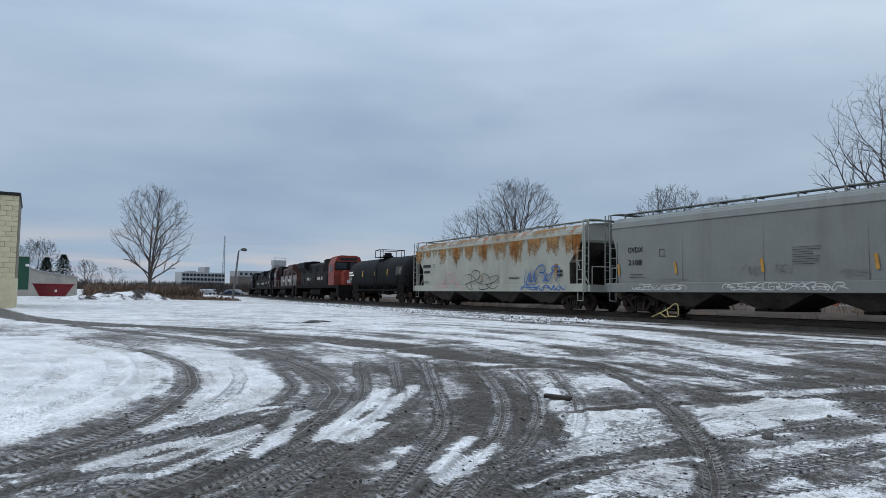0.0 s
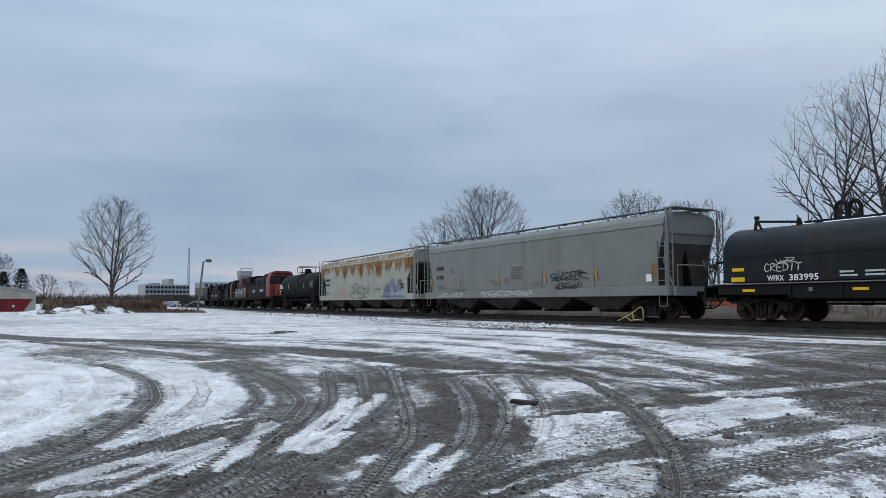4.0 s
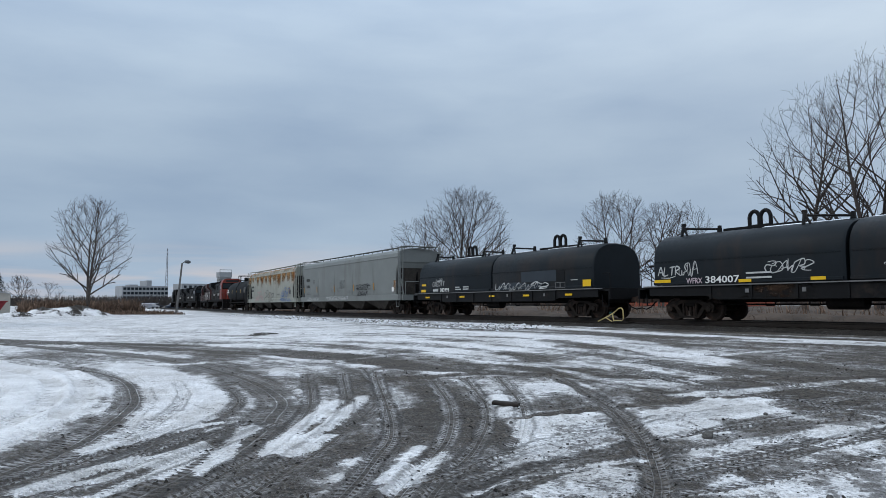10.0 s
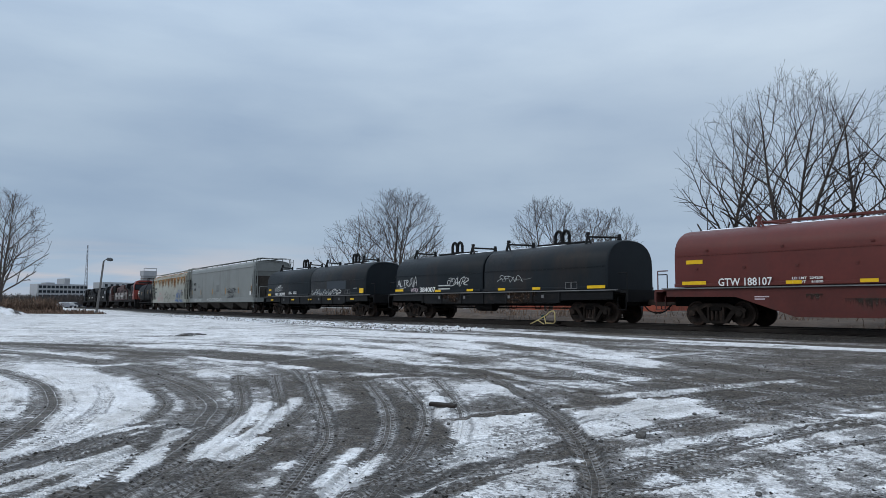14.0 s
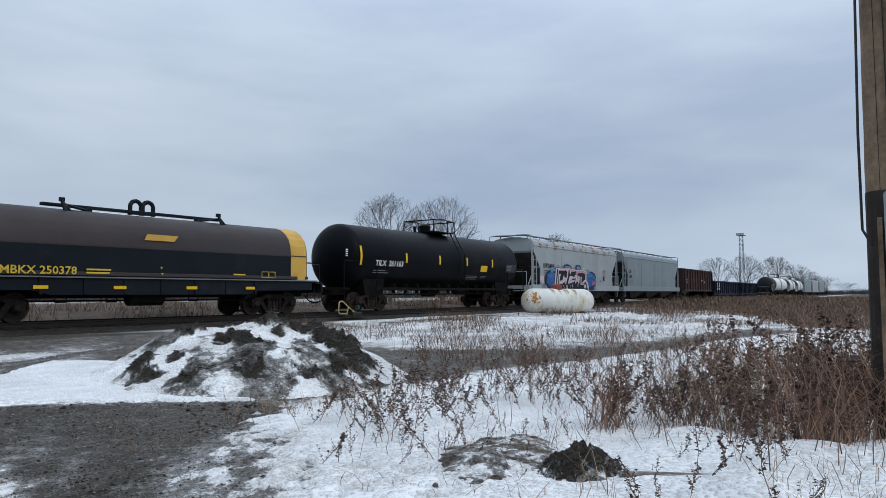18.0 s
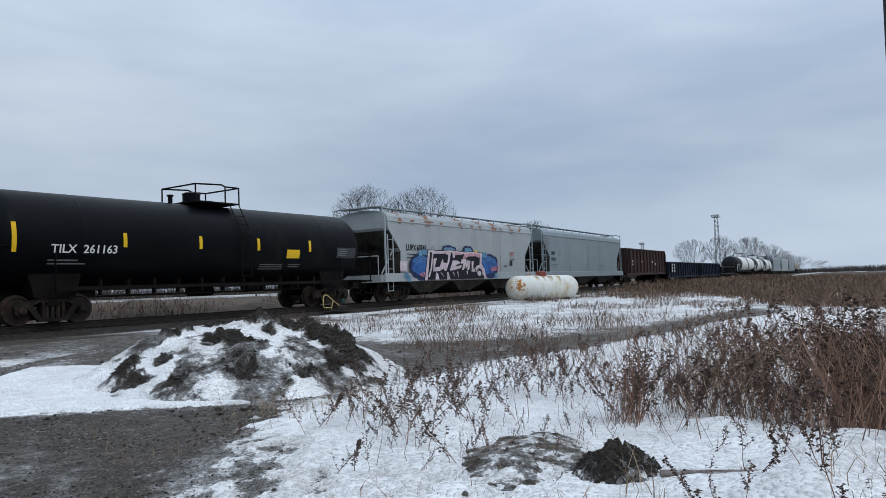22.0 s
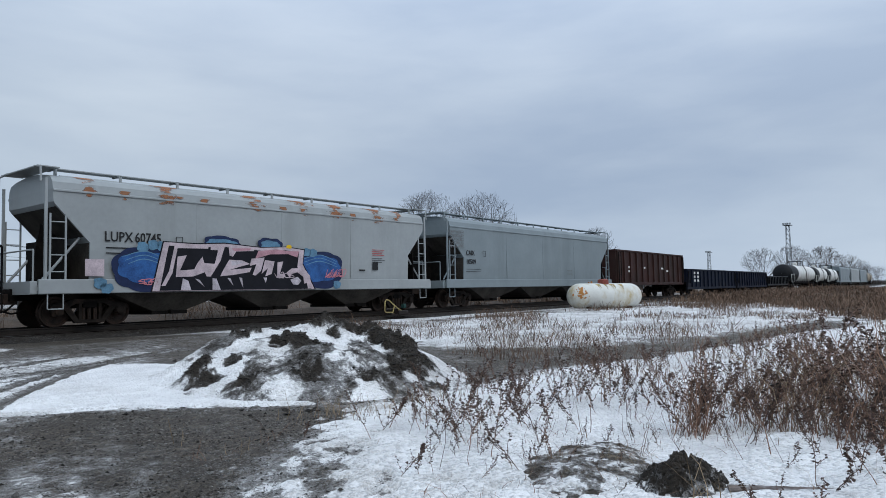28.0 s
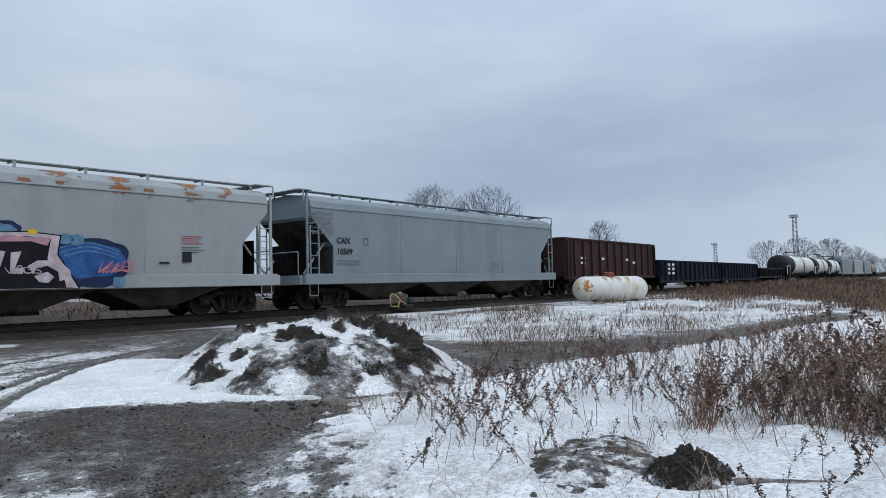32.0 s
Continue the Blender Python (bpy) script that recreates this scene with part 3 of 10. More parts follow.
def hood_profile(w, z0, z1, straight, n=12):
    """A hood's outline: upright sides to z0 + straight, then an elliptic crown up to z1."""
    zs = z0 + straight
    pts = [(-w, z0)]
    for i in range(n + 1):
        a = math.pi * i / n
        pts.append((-w * math.cos(a) * (abs(math.cos(a)) ** -0.25 if abs(math.cos(a)) > 1e-6 else 1), zs + (z1 - zs) * math.sin(a) ** 0.85 if 0 < i < n else zs))
    pts.append((w, z0))
    return pts


def lift_ring(car, x, z, m, h=0.55):
    """A pair of arched lifting lugs on top of a hood, joined by a plate."""
    for s in (-0.23, 0.23):
        pts = [(x + s - 0.2, 0, z - 0.05), (x + s - 0.2, 0, z + h * 0.66), (x + s - 0.13, 0, z + h * 0.9), (x + s, 0, z + h), (x + s + 0.13, 0, z + h * 0.9), (x + s + 0.2, 0, z + h * 0.66), (x + s + 0.2, 0, z - 0.05)]
        part("lifting_lug", Geo().path(pts, 0.075, 8), m, car)
    part("lug_plate", Geo().plate([(x - 0.5, z - 0.03), (x + 0.5, z - 0.03), (x + 0.42, z + 0.1), (x - 0.42, z + 0.1)], -0.07, 0.07), m, car)


def hood_stand(car, x, z, m, rod=1.5):
    """A stacking bracket over a hood: a post up the near side, its brace, and a rod along the crown to a short stop."""
    g = Geo()
    g.tube((x + 0.08, -1.06, z - 0.66), (x - 0.05, -0.60, z + 0.36), 0.062, n=6).tube((x + 0.42, -0.86, z - 0.34), (x, -0.64, z + 0.22), 0.045, n=6)
    g.box(x - 0.12, x + 0.02, -0.66, -0.54, z + 0.30, z + 0.42)
    part("stacking_bracket", g, m, car)
    part("guard_rod", Geo().tube((x - 0.02, -0.62, z + 0.22), (x + rod, -0.45, z + 0.08), 0.045, n=6), m, car)
    part("rod_stop", Geo().plate([(x + rod - 0.10, z - 0.12), (x + rod + 0.10, z - 0.12), (x + rod + 0.05, z + 0.22), (x + rod - 0.05, z + 0.22)], -0.5, -0.4), m, car)


def coil_car(label, x0, x1, hood_m, sill_m, n_hoods, belly=False, deck=1.36, top=3.62, straight=0.95, trim_m=None, stand=0.55):
    h = (x1 - x0) / 2
    car = car_thing("coil_steel_car", label, "coil car", (x0 + x1) / 2)
    w = 1.50
    hh = h - 0.55
    edges = [(-hh, hh)] if n_hoods == 1 else [(-hh, -0.06), (0.06, hh)]
    prof = hood_profile(w, deck + 0.02, top, straight)
    for a, b in edges:
        g = Geo()
        ins = 0.10
        inner = [(y * 0.955, deck + 0.02 + (z - deck - 0.02) * 0.975) for y, z in prof]
        rows = [(a, inner), (a + ins, prof), (b - ins, prof), (b, inner)]
        n = len(prof)
        for x, pr in rows:
            g.v += [(x, y, z) for y, z in pr]
        for k in range(3):
            for i in range(n):
                g.f.append((k * n + i, k * n + (i + 1) % n, (k + 1) * n + (i + 1) % n, (k + 1) * n + i))
        g.f += [tuple(range(n)), tuple(range(3 * n, 4 * n))]
        hood = part("hood", g, hood_m, car, smooth=True)
        # rolled seam where the crown meets the sides, stiffening bead below
        for s in (-1, 1):
            part("hood_seam", Geo().box(a + 0.12, b - 0.12, s * 1.505 - 0.012, s * 1.505 + 0.012, deck + straight - 0.02, deck + straight + 0.025), hood_m, hood)
            part("hood_skirt", Geo().box(a + 0.05, b - 0.05, s * 1.53 - 0.03, s * 1.53 + 0.03, deck + 0.03, deck + 0.14, 0.01), hood_m, hood)
        c = (a + b) / 2
        if n_hoods == 2:
            part("guard_bar", Geo().box(c - 1.5, c + 1.6, -0.12, 0.12, top + 0.02, top + 0.12), sill_m, hood)
            lift_ring(hood, c, top + 0.06, sill_m, 0.62)
            for s in (-1, 1):
                hood_stand(hood, c + s * (b - a) * 0.33 - 0.4, top, sill_m)
        else:
            part("guard_bar", Geo().box(a * (stand + 0.06), b * (stand + 0.06), -0.1, 0.1, top + 0.10, top + 0.20, 0.02), sill_m, hood)
            for s in (-1, 1):
                hood_stand(hood, c + s * hh * stand, top - 0.1, sill_m, -s * 0.9)
    # frame
    part("deck", Geo().box(-h, h, -1.42, 1.42, deck - 0.12, deck, 0.02), sill_m, car)
    for s in (-1, 1):
        part("deck_edge", Geo().box(-h + 0.05, h - 0.05, s * 1.5 - 0.06, s * 1.5 + 0.06, deck - 0.045, deck - 0.005), trim_m or M_EDGE, car)
        if belly:
            pr = [(-h + 0.2, deck - 0.06), (-h + 0.2, deck - 0.32), (-h + 2.9, deck - 0.34), (-h + 4.9, 0.36), (h - 4.9, 0.36), (h - 2.9, deck - 0.34), (h - 0.2, deck - 0.32), (h - 0.2, deck - 0.06)]
        else:
            pr = [(-h + 0.3, deck - 0.06), (-h + 0.3, deck - 0.40), (-h + 3.0, deck - 0.42), (-h + 3.5, 0.80), (h - 3.5, 0.80), (h - 3.0, deck - 0.42), (h - 0.3, deck - 0.40), (h - 0.3, deck - 0.06)]
        part("side_sill", Geo().plate(pr, s * 1.43 - 0.04, s * 1.43 + 0.04), sill_m, car)
        for i in range(7):
            x = -h + 3.2 + (2 * h - 6.4) * i / 6
            if not belly:
                part("sill_post", Geo().box(x - 0.05, x + 0.05, s * 1.48 - 0.03, s * 1.48 + 0.03, 0.82, deck - 0.06), sill_m, car)
    part("center_sill", Geo().box(-h - 0.15, h + 0.15, -0.35, 0.35, 0.7, 1.2), M_UNDER, car)
    if not belly:
        part("air_reservoir", Geo().lathe_x([(-0.9, 0.01), (-0.9, 0.24), (0.3, 0.24), (0.3, 0.01)], -0.95, 0.68, 12), M_UNDER, car)
        part("brake_rod", Geo().tube((-h + 3, -0.8, 0.62), (h - 3, -0.8, 0.60), 0.03, n=6), M_UNDER, car)
        for x in (-3.2, -1.6, 1.4, 3.0):
            part("pipe_hanger", Geo().path([(x, -0.9, 0.9), (x, -0.9, 0.58), (x + 0.35, -0.9, 0.58), (x + 0.35, -0.9, 0.9)], 0.02, 5), M_UNDER, car)
    for s in (-1, 1):
        part("end_platform", Geo().box(min(s * h, s * (h + 0.35)), max(s * h, s * (h + 0.35)), -1.4, 1.4, deck - 0.14, deck - 0.05), sill_m, car)
        part("end_sill", Geo().box(s * (h + 0.33) - 0.05, s * (h + 0.33) + 0.05, -1.4, 1.4, deck - 0.5, deck - 0.12), sill_m, car)
        for y in (-1.3, 1.3):
            part("grab_post", Geo().path([(s * (h + 0.28), y, deck - 0.1), (s * (h + 0.28), y, deck + 0.65), (s * (h - 0.15), y, deck + 0.65)], 0.022), sill_m, car)
            stirrup(car, s * (h + 0.1), y * 1.08, deck - 0.3, sill_m, 0.4, 0.5)
        truck(car, s * (h - 1.9))
        coupler(car, s * (h + 0.33), s)
    brake_wheel(car, h + 0.05 if belly else -h - 0.25, -0.75, deck + (0.4 if belly else 0.85), trim_m or sill_m)
    return car, h


def tank_car(label, x0, x1, m, r=1.42, zc=2.42, hand=True, platform=True, category="tank car"):
    h = (x1 - x0) / 2
    car = car_thing("tank_car", label, category, (x0 + x1) / 2)
    prof = [(-h, 0.02)]
    d = 0.72
    for i in range(1, 9):
        a = math.pi / 2 * i / 8
        prof.append((-h + d * (1 - math.cos(a)), r * math.sin(a)))
    # a shallow sag towards the middle, as funnel-flow tanks have
    prof += [(-h * 0.5, r), (-0.02, r + 0.012), (0.02, r + 0.012), (h * 0.5, r)]
    prof += [(-x, rr) for x, rr in reversed(prof[:9])]
    tank = part("tank", Geo().lathe_x(prof, 0, zc, 48), m, car, smooth=True)
    for k in (-0.66, -0.33, 0.33, 0.66):
        part("weld_ring", Geo().lathe_x([(k * h - 0.03, r), (k * h - 0.02, r + 0.006), (k * h + 0.02, r + 0.006), (k * h + 0.03, r)], 0, zc, 40), m, tank, smooth=True)
    for s in (-1, 1):
        part("stub_sill", Geo().box(min(s * (h - 3.6), s * (h + 0.45)), max(s * (h - 3.6), s * (h + 0.45)), -0.32, 0.32, 0.76, 1.12), M_UNDER, car)
        part("saddle", Geo().plate([(s * (h - 2.5), 0.8), (s * (h - 1.3), 0.8), (s * (h - 1.1), 1.55), (s * (h - 2.7), 1.55)], -1.15, 1.15), M_UNDER, car)
        part("end_platform", Geo().box(min(s * (h + 0.05), s * (h + 0.5)), max(s * (h + 0.05), s * (h + 0.5)), -1.4, 1.4, 1.0, 1.08), M_UNDER, car)
        part("end_handrail", Geo().path([(s * (h + 0.4), -1.4, 1.05), (s * (h + 0.4), -1.4, 2.25), (s * (h - 1.6), -1.47, 2.3), (s * (h - 1.75), -1.47, 2.15), (s * (h - 1.75), -1.47, 1.1)], 0.03), m, car)
        part("end_handrail", Geo().path([(s * (h + 0.4), 1.4, 1.05), (s * (h + 0.4), 1.4, 2.25), (s * (h - 1.75), 1.47, 2.25), (s * (h - 1.75), 1.47, 1.1)], 0.03), m, car)
        stirrup(car, s * (h + 0.2), -1.42, 1.02, M_UNDER, 0.4, 0.5)
        truck(car, s * (h - 1.9))
        coupler(car, s * (h + 0.45), s)
        # running bar below the tank
        part("side_bar", Geo().box(-h + 1.8, h - 1.8, s * 1.36 - 0.03, s * 1.36 + 0.03, 0.98, 1.10), M_UNDER, car)
    for i in range(11):
        x = -h + 3.2 + (2 * h - 6.4) * i / 10
        part("bar_bracket", Geo().box(x - 0.03, x + 0.03, -1.37, -1.2, 0.82, 1.3), M_UNDER, car)
    part("bottom_pipe", Geo().tube((-h + 3, -0.5, 0.78), (h - 3, -0.5, 0.78), 0.035, n=6), M_UNDER, car)
    part("bottom_outlet", Geo().lathe_x([(-0.5, 0.02), (-0.5, 0.2), (0.5, 0.2), (0.5, 0.02)], 0, 0.85, 12), M_UNDER, car)
    part("brake_reservoir", Geo().lathe_x([(1.6, 0.02), (1.6, 0.2), (2.5, 0.2), (2.5, 0.02)], -0.6, 0.95, 12), M_UNDER, car)
    if platform:
        t = zc + r
        pf = part("top_platform", Geo().box(-0.95, 1.0, -1.0, 1.0, t + 0.02, t + 0.07), M_UNDER, car, at=pose(0.1, 0, 0))
        part("manway", Geo().tube((-0.4, 0, t - 0.1), (-0.4, 0, t + 0.42), 0.32, n=20).tube((-0.4, 0, t + 0.42), (-0.4, 0, t + 0.48), 0.35, 0.22, n=20), m, pf, smooth=True)
        part("valve_housing", Geo().tube((0.25, 0, t - 0.1), (0.25, 0, t + 0.2), 0.22, n=16), m, pf, smooth=True)
        part("relief_valve", Geo().tube((-1.3, 0, t), (-1.3, 0, t + 0.26), 0.08, n=10).tube((-1.3, 0, t + 0.26), (-1.3, 0, t + 0.32), 0.12, n=10), m, pf)
        for y in (-0.98, 0.98):
            part("platform_rail", Geo().path([(-0.95, y, t), (-0.95, y, t + 0.66), (0.2, y, t + 0.72), (0.36, y, t + 0.66), (0.36, y, t + 0.02)], 0.03), M_UNDER, pf)
            part("platform_rail", Geo().path([(0.36, y, t + 0.66), (1.0, y, t + 0.66), (1.0, y, t)], 0.03), M_UNDER, pf)
        for ex in (-0.95, 1.0):
            part("end_rail", Geo().path([(ex, -0.98, t + 0.66), (ex, 0.98, t + 0.66)], 0.03), M_UNDER, pf)
        g = Geo()
        for dx in (-0.22, 0.22):
            g.path([(0.85 + dx, -1.0, t + 0.02), (0.85 + dx, -r - 0.12, zc + 0.4), (0.85 + dx, -r - 0.12, zc - 1.2)], 0.022)
        for i in range(8):
            z = zc - 1.15 + i * 0.32
            y = -r - 0.12 if z < zc + 0.4 else -r - 0.12 + (z - zc - 0.4) / (r - 0.4) * (r + 0.12 - 1.0)
            g.tube((0.63, y, z), (1.07, y, z), 0.014, n=6)
        part("ladder", g, M_UNDER, car)
    return car, h, zc, r


def gondola(label, x0, x1, m, top, n_ribs, floor=1.15, name="gondola_car", drop=0.0):
    h = (x1 - x0) / 2
    car = car_thing(name, label, "gondola car", (x0 + x1) / 2)
    for s in (-1, 1):
        part("side_wall", Geo().box(-h, h, s * 1.46 - 0.03, s * 1.46 + 0.03, floor - drop, top), m, car)
        part("top_chord", Geo().box(-h - 0.03, h + 0.03, s * 1.49 - 0.08, s * 1.49 + 0.08, top - 0.12, top, 0.02), m, car)
        part("side_sill", Geo().box(-h, h, s * 1.48 - 0.06, s * 1.48 + 0.06, floor - 0.2 - drop, floor - drop, 0.02), m, car)
        for i in range(n_ribs):
            x = -h + 0.12 + (2 * h - 0.24) * i / (n_ribs - 1)
            part("side_rib", Geo().prism([(s * 1.49, floor - drop), (s * 1.60, floor + 0.05 - drop), (s * 1.60, top - 0.15), (s * 1.49, top - 0.1)], x - 0.09, x + 0.09), m, car)
        part("end_wall", Geo().box(s * h - 0.05, s * h + 0.05, -1.46, 1.46, floor, top), m, car)
        part("end_chord", Geo().box(s * h - 0.1, s * h + 0.1, -1.5, 1.5, top - 0.14, top - 0.002), m, car)
        ladder(car, s * (h - 0.35), -1.63, floor - 0.1, top - 0.2, M_UNDER, 0.42)
        truck(car, s * (h - 1.9))
        coupler(car, s * h, s)
        part("draft_sill", Geo().box(min(s * (h - 3), s * (h + 0.2)), max(s * (h - 3), s * (h + 0.2)), -0.3, 0.3, 0.76, 1.1), M_UNDER, car)
    part("floor_plate", Geo().box(-h, h, -1.45, 1.45, floor - 0.15, floor), M_UNDER, car)
    return car, h

# ---- the train, from its locomotives back ----


def locomotive(label, x0, x1, body_m, band_m, cab_m, nose_m, cab_end=1):
    """A six-axle diesel; cab_end: which end (+1 rear of train, -1 front) the cab stands at."""
    h = (x1 - x0) / 2
    car = car_thing("diesel_locomotive", label, "locomotive", (x0 + x1) / 2)
    s = cab_end
    part("frame", Geo().box(-h, h, -1.5, 1.5, 1.25, 1.55, 0.03), M_UNDER, car)
    lo, hi = sorted((s * (h - 4.2), -s * (h - 1.0)))
    part("long_hood", Geo().prism([(-0.95, 1.55), (0.95, 1.55), (0.95, 3.95), (0.75, 4.15), (-0.75, 4.15), (-0.95, 3.95)], lo, hi), body_m, car)
    part("hood_band", Geo().box(lo, hi, -0.965, -0.95, 2.3, 3.0), band_m, car)
    n = int((hi - lo) / 1.15)
    for i in range(n):
        x = lo + (hi - lo) * (i + 0.5) / n
        part("hood_door", Geo().box(x - 0.40, x + 0.40, -1.0, -0.967, 1.75, 2.85 if i % 3 else 3.35, 0.02), M_LOCODOOR if band_m is M_LOCOBLK or i % 3 == 0 else band_m, car)
        if i % 3 == 1:
            part("air_grille", Geo().box(x - 0.45, x + 0.45, -0.985, -0.955, 3.1, 3.75), M_UNDER, car)
    for i, (a, w) in enumerate(((0.25, 1.1), (0.33, 0.5), (0.6, 1.4), (0.69, 0.6))):
        x = lo + (hi - lo) * a
        part("hood_marking", Geo().box(x - w / 2, x + w / 2, -1.012, -1.004, 2.2, 2.55), M_LOCOMARK, car)
    # flared radiator at the far end, dynamic brake blister, exhaust, fans
    a, b = sorted((-s * (h - 1.2), -s * (h - 5.2)))
    part("radiator_housing", Geo().prism([(-0.98, 3.3), (0.98, 3.3), (1.5, 3.75), (1.5, 4.3), (1.3, 4.42), (-1.3, 4.42), (-1.5, 4.3), (-1.5, 3.75)], a, b), body_m, car)
    a, b = sorted((s * (h - 4.4), s * (h - 7.2)))
    part("equipment_blister", Geo().box(a, b, -1.2, 1.2, 3.2, 4.4, 0.1), M_UNDER, car)
    part("exhaust_stack", Geo().box(-0.5, 0.5, -0.3, 0.3, 4.15, 4.5), M_UNDER, car)
    for k in range(3):
        x = -s * (h - 2.0 - k * 1.3)
        part("roof_fan", Geo().tube((x, 0, 4.42), (x, 0, 4.54), 0.55, n=16), M_UNDER, car)
    a, b = sorted((s * (h - 1.9), s * (h - 4.25)))
    cab = part("cab", Geo().prism([(-1.5, 1.55), (1.5, 1.55), (1.5, 3.7), (1.2, 4.45), (0.8, 4.6), (-0.8, 4.6), (-1.2, 4.45), (-1.5, 3.7)], a, b), cab_m, car)
    for y in (-1.51, 1.51):
        for k in (0.55, 1.45):
            x = a + k
            part("cab_window", Geo().box(x - 0.3, x + 0.3, y - 0.01, y + 0.01, 2.95, 3.6), M_GLASSY, cab)
    for y in (-0.75, 0.75):
        part("windscreen", Geo().box(s * (h - 1.9) - 0.012, s * (h - 1.9) + 0.012, y - 0.55, y + 0.55, 3.2, 3.85), M_GLASSY, cab)
    part("window_band", Geo().box(s * (h - 1.9) - 0.008, s * (h - 1.9) + 0.008, -1.4, 1.4, 3.05, 3.95), M_UNDER, cab)
    part("number_board", Geo().box(s * (h - 1.88) - 0.02, s * (h - 1.88) + 0.02, -0.9, 0.9, 4.1, 4.35), M_BLK, cab)
    a, b = sorted((s * (h - 0.5), s * (h - 1.9)))
    part("nose", Geo().prism([(-0.85, 1.55), (0.85, 1.55), (0.85, 2.8), (0.6, 3.05), (-0.6, 3.05), (-0.85, 2.8)], a, b), nose_m, car)
    part("nose_marking", Geo().box(s * (h - 0.5) - 0.01, s * (h - 0.5) + 0.01, -0.5, 0.5, 1.75, 2.05), M_LOCOMARK, car)
    part("fuel_tank", Geo().box(-2.6, 2.6, -1.4, 1.4, 0.45, 1.25, 0.2), M_UNDER, car)
    for e in (-1, 1):
        part("pilot", Geo().box(e * h - 0.06, e * h + 0.06, -1.45, 1.45, 0.25, 1.5), M_UNDER, car)
        part("step_well", Geo().box(min(e * h, e * (h - 0.9)), max(e * h, e * (h - 0.9)), -1.5, 1.5, 0.4, 1.25), M_UNDER, car)
        for y in (-1.47, 1.47):
            g = Geo()
            x0r, x1r = sorted((e * (h - 0.2), e * 0.5))
            n = 6
            for i in range(n + 1):
                x = x0r + (x1r - x0r) * i / n
                g.tube((x, y, 1.55), (x, y, 2.5), 0.02, n=5)
            g.tube((x0r, y, 2.5), (x1r, y, 2.5), 0.02, n=5)
            part("handrail", g, M_HOPDARK if band_m is M_LOCOBLK else M_LOCOWHT, car)
        truck(car, e * (h - 3.9), 4.0, 3)
        coupler(car, e * h, e)
    return car


M_GLASSY = mat("dark_cab_glass", (0.02, 0.025, 0.03), 0.1, var=0.05)
M_LOCOBLK = mat("faded_black_locomotive_paint", (0.0055, 0.006, 0.007), 0.65, var=0.2, scale=1, dirt=(0.016, 0.014, 0.012), dirt_amt=0.3, spec=0.12)
M_LOCODOOR = mat("grimy_hood_door_paint", (0.022, 0.020, 0.019), 0.7, var=0.35, scale=1.2, spec=0.12, per_object=0.5)
M_LOCOMARK = mat("white_locomotive_marking", (0.42, 0.41, 0.39), 0.6, var=0.15, scale=2)
M_LOCORED = mat("red_orange_nose_paint", (0.17, 0.028, 0.018), 0.5, var=0.08, scale=1.5, dirt=(0.3, 0.05, 0.03), dirt_amt=0.2)
M_LOCOWHT = mat("dirty_white_band_paint", (0.22, 0.20, 0.19), 0.6, var=0.12, scale=1.2, dirt=(0.2, 0.17, 0.15), dirt_amt=0.4)
M_LOCOORG = mat("dull_red_brown_band_paint", (0.05, 0.018, 0.015), 0.6, var=0.15, scale=1.2)

locomotive("black diesel locomotive with a pale stripe, far down the line", -207.5, -188, M_LOCOBLK, M_LOCOBLK, M_LOCOBLK, M_LOCOBLK, -1)
locomotive("black diesel locomotive with white markings on its hood", -187, -167.5, M_LOCOBLK, M_LOCOBLK, M_LOCOBLK, M_LOCOBLK, 1)
locomotive("red, white and dark diesel locomotive, soot-stained", -166.5, -146.5, M_LOCOORG, M_LOCOWHT, M_LOCOORG, M_LOCOORG, -1)
locomotive("black diesel locomotive with a bright red-orange cab end", -145.5, -124, M_LOCOBLK, M_LOCOBLK, M_LOCORED, M_LOCORED, 1)

# ---- paint, stencils, tags and stains on the cars ----
M_TAGWHITE = mat("chalky_white_spray_paint", (0.46, 0.47, 0.46), 0.8, var=0.15, scale=4)
M_TAGGREY = mat("faded_grey_spray_paint", (0.16, 0.16, 0.16), 0.8, var=0.15, scale=4)
M_TAGBLACK = mat("black_spray_paint", (0.010, 0.010, 0.014), 0.6, var=0.15, scale=4, spec=0.15)
M_TAGBLUE = mat("blue_spray_paint", (0.024, 0.090, 0.25), 0.7, var=0.4, scale=2.5, col2=(0.010, 0.032, 0.12))
M_TAGNAVY = mat("navy_spray_paint", (0.012, 0.022, 0.07), 0.7, var=0.2, scale=3)
M_TAGPALE = mat("pale_blue_spray_paint", (0.11, 0.23, 0.34), 0.7, var=0.2, scale=4)
M_TAGPINK = mat("pink_spray_paint", (0.55, 0.20, 0.24), 0.7, var=0.2, scale=3)
M_TAGROSE = mat("pale_rose_spray_paint", (0.50, 0.41, 0.44), 0.7, var=0.2, scale=3)
M_TAGPINKPALE = mat("soft_pink_spray_paint", (0.46, 0.25, 0.29), 0.7, var=0.2, scale=3)
M_TAGLILAC = mat("lilac_white_spray_paint", (0.46, 0.42, 0.46), 0.7, var=0.25, scale=3)
M_REFLOLD = mat("faded_orange_reflector", (0.36, 0.19, 0.035), 0.5, var=0.15, scale=4)
M_TAGRED = mat("red_stencil_paint", (0.42, 0.03, 0.03), 0.7, var=0.1, scale=4)
M_GREYPLATE = mat("grey_repaint_patch", (0.035, 0.037, 0.04), 0.6, var=0.1, scale=2)


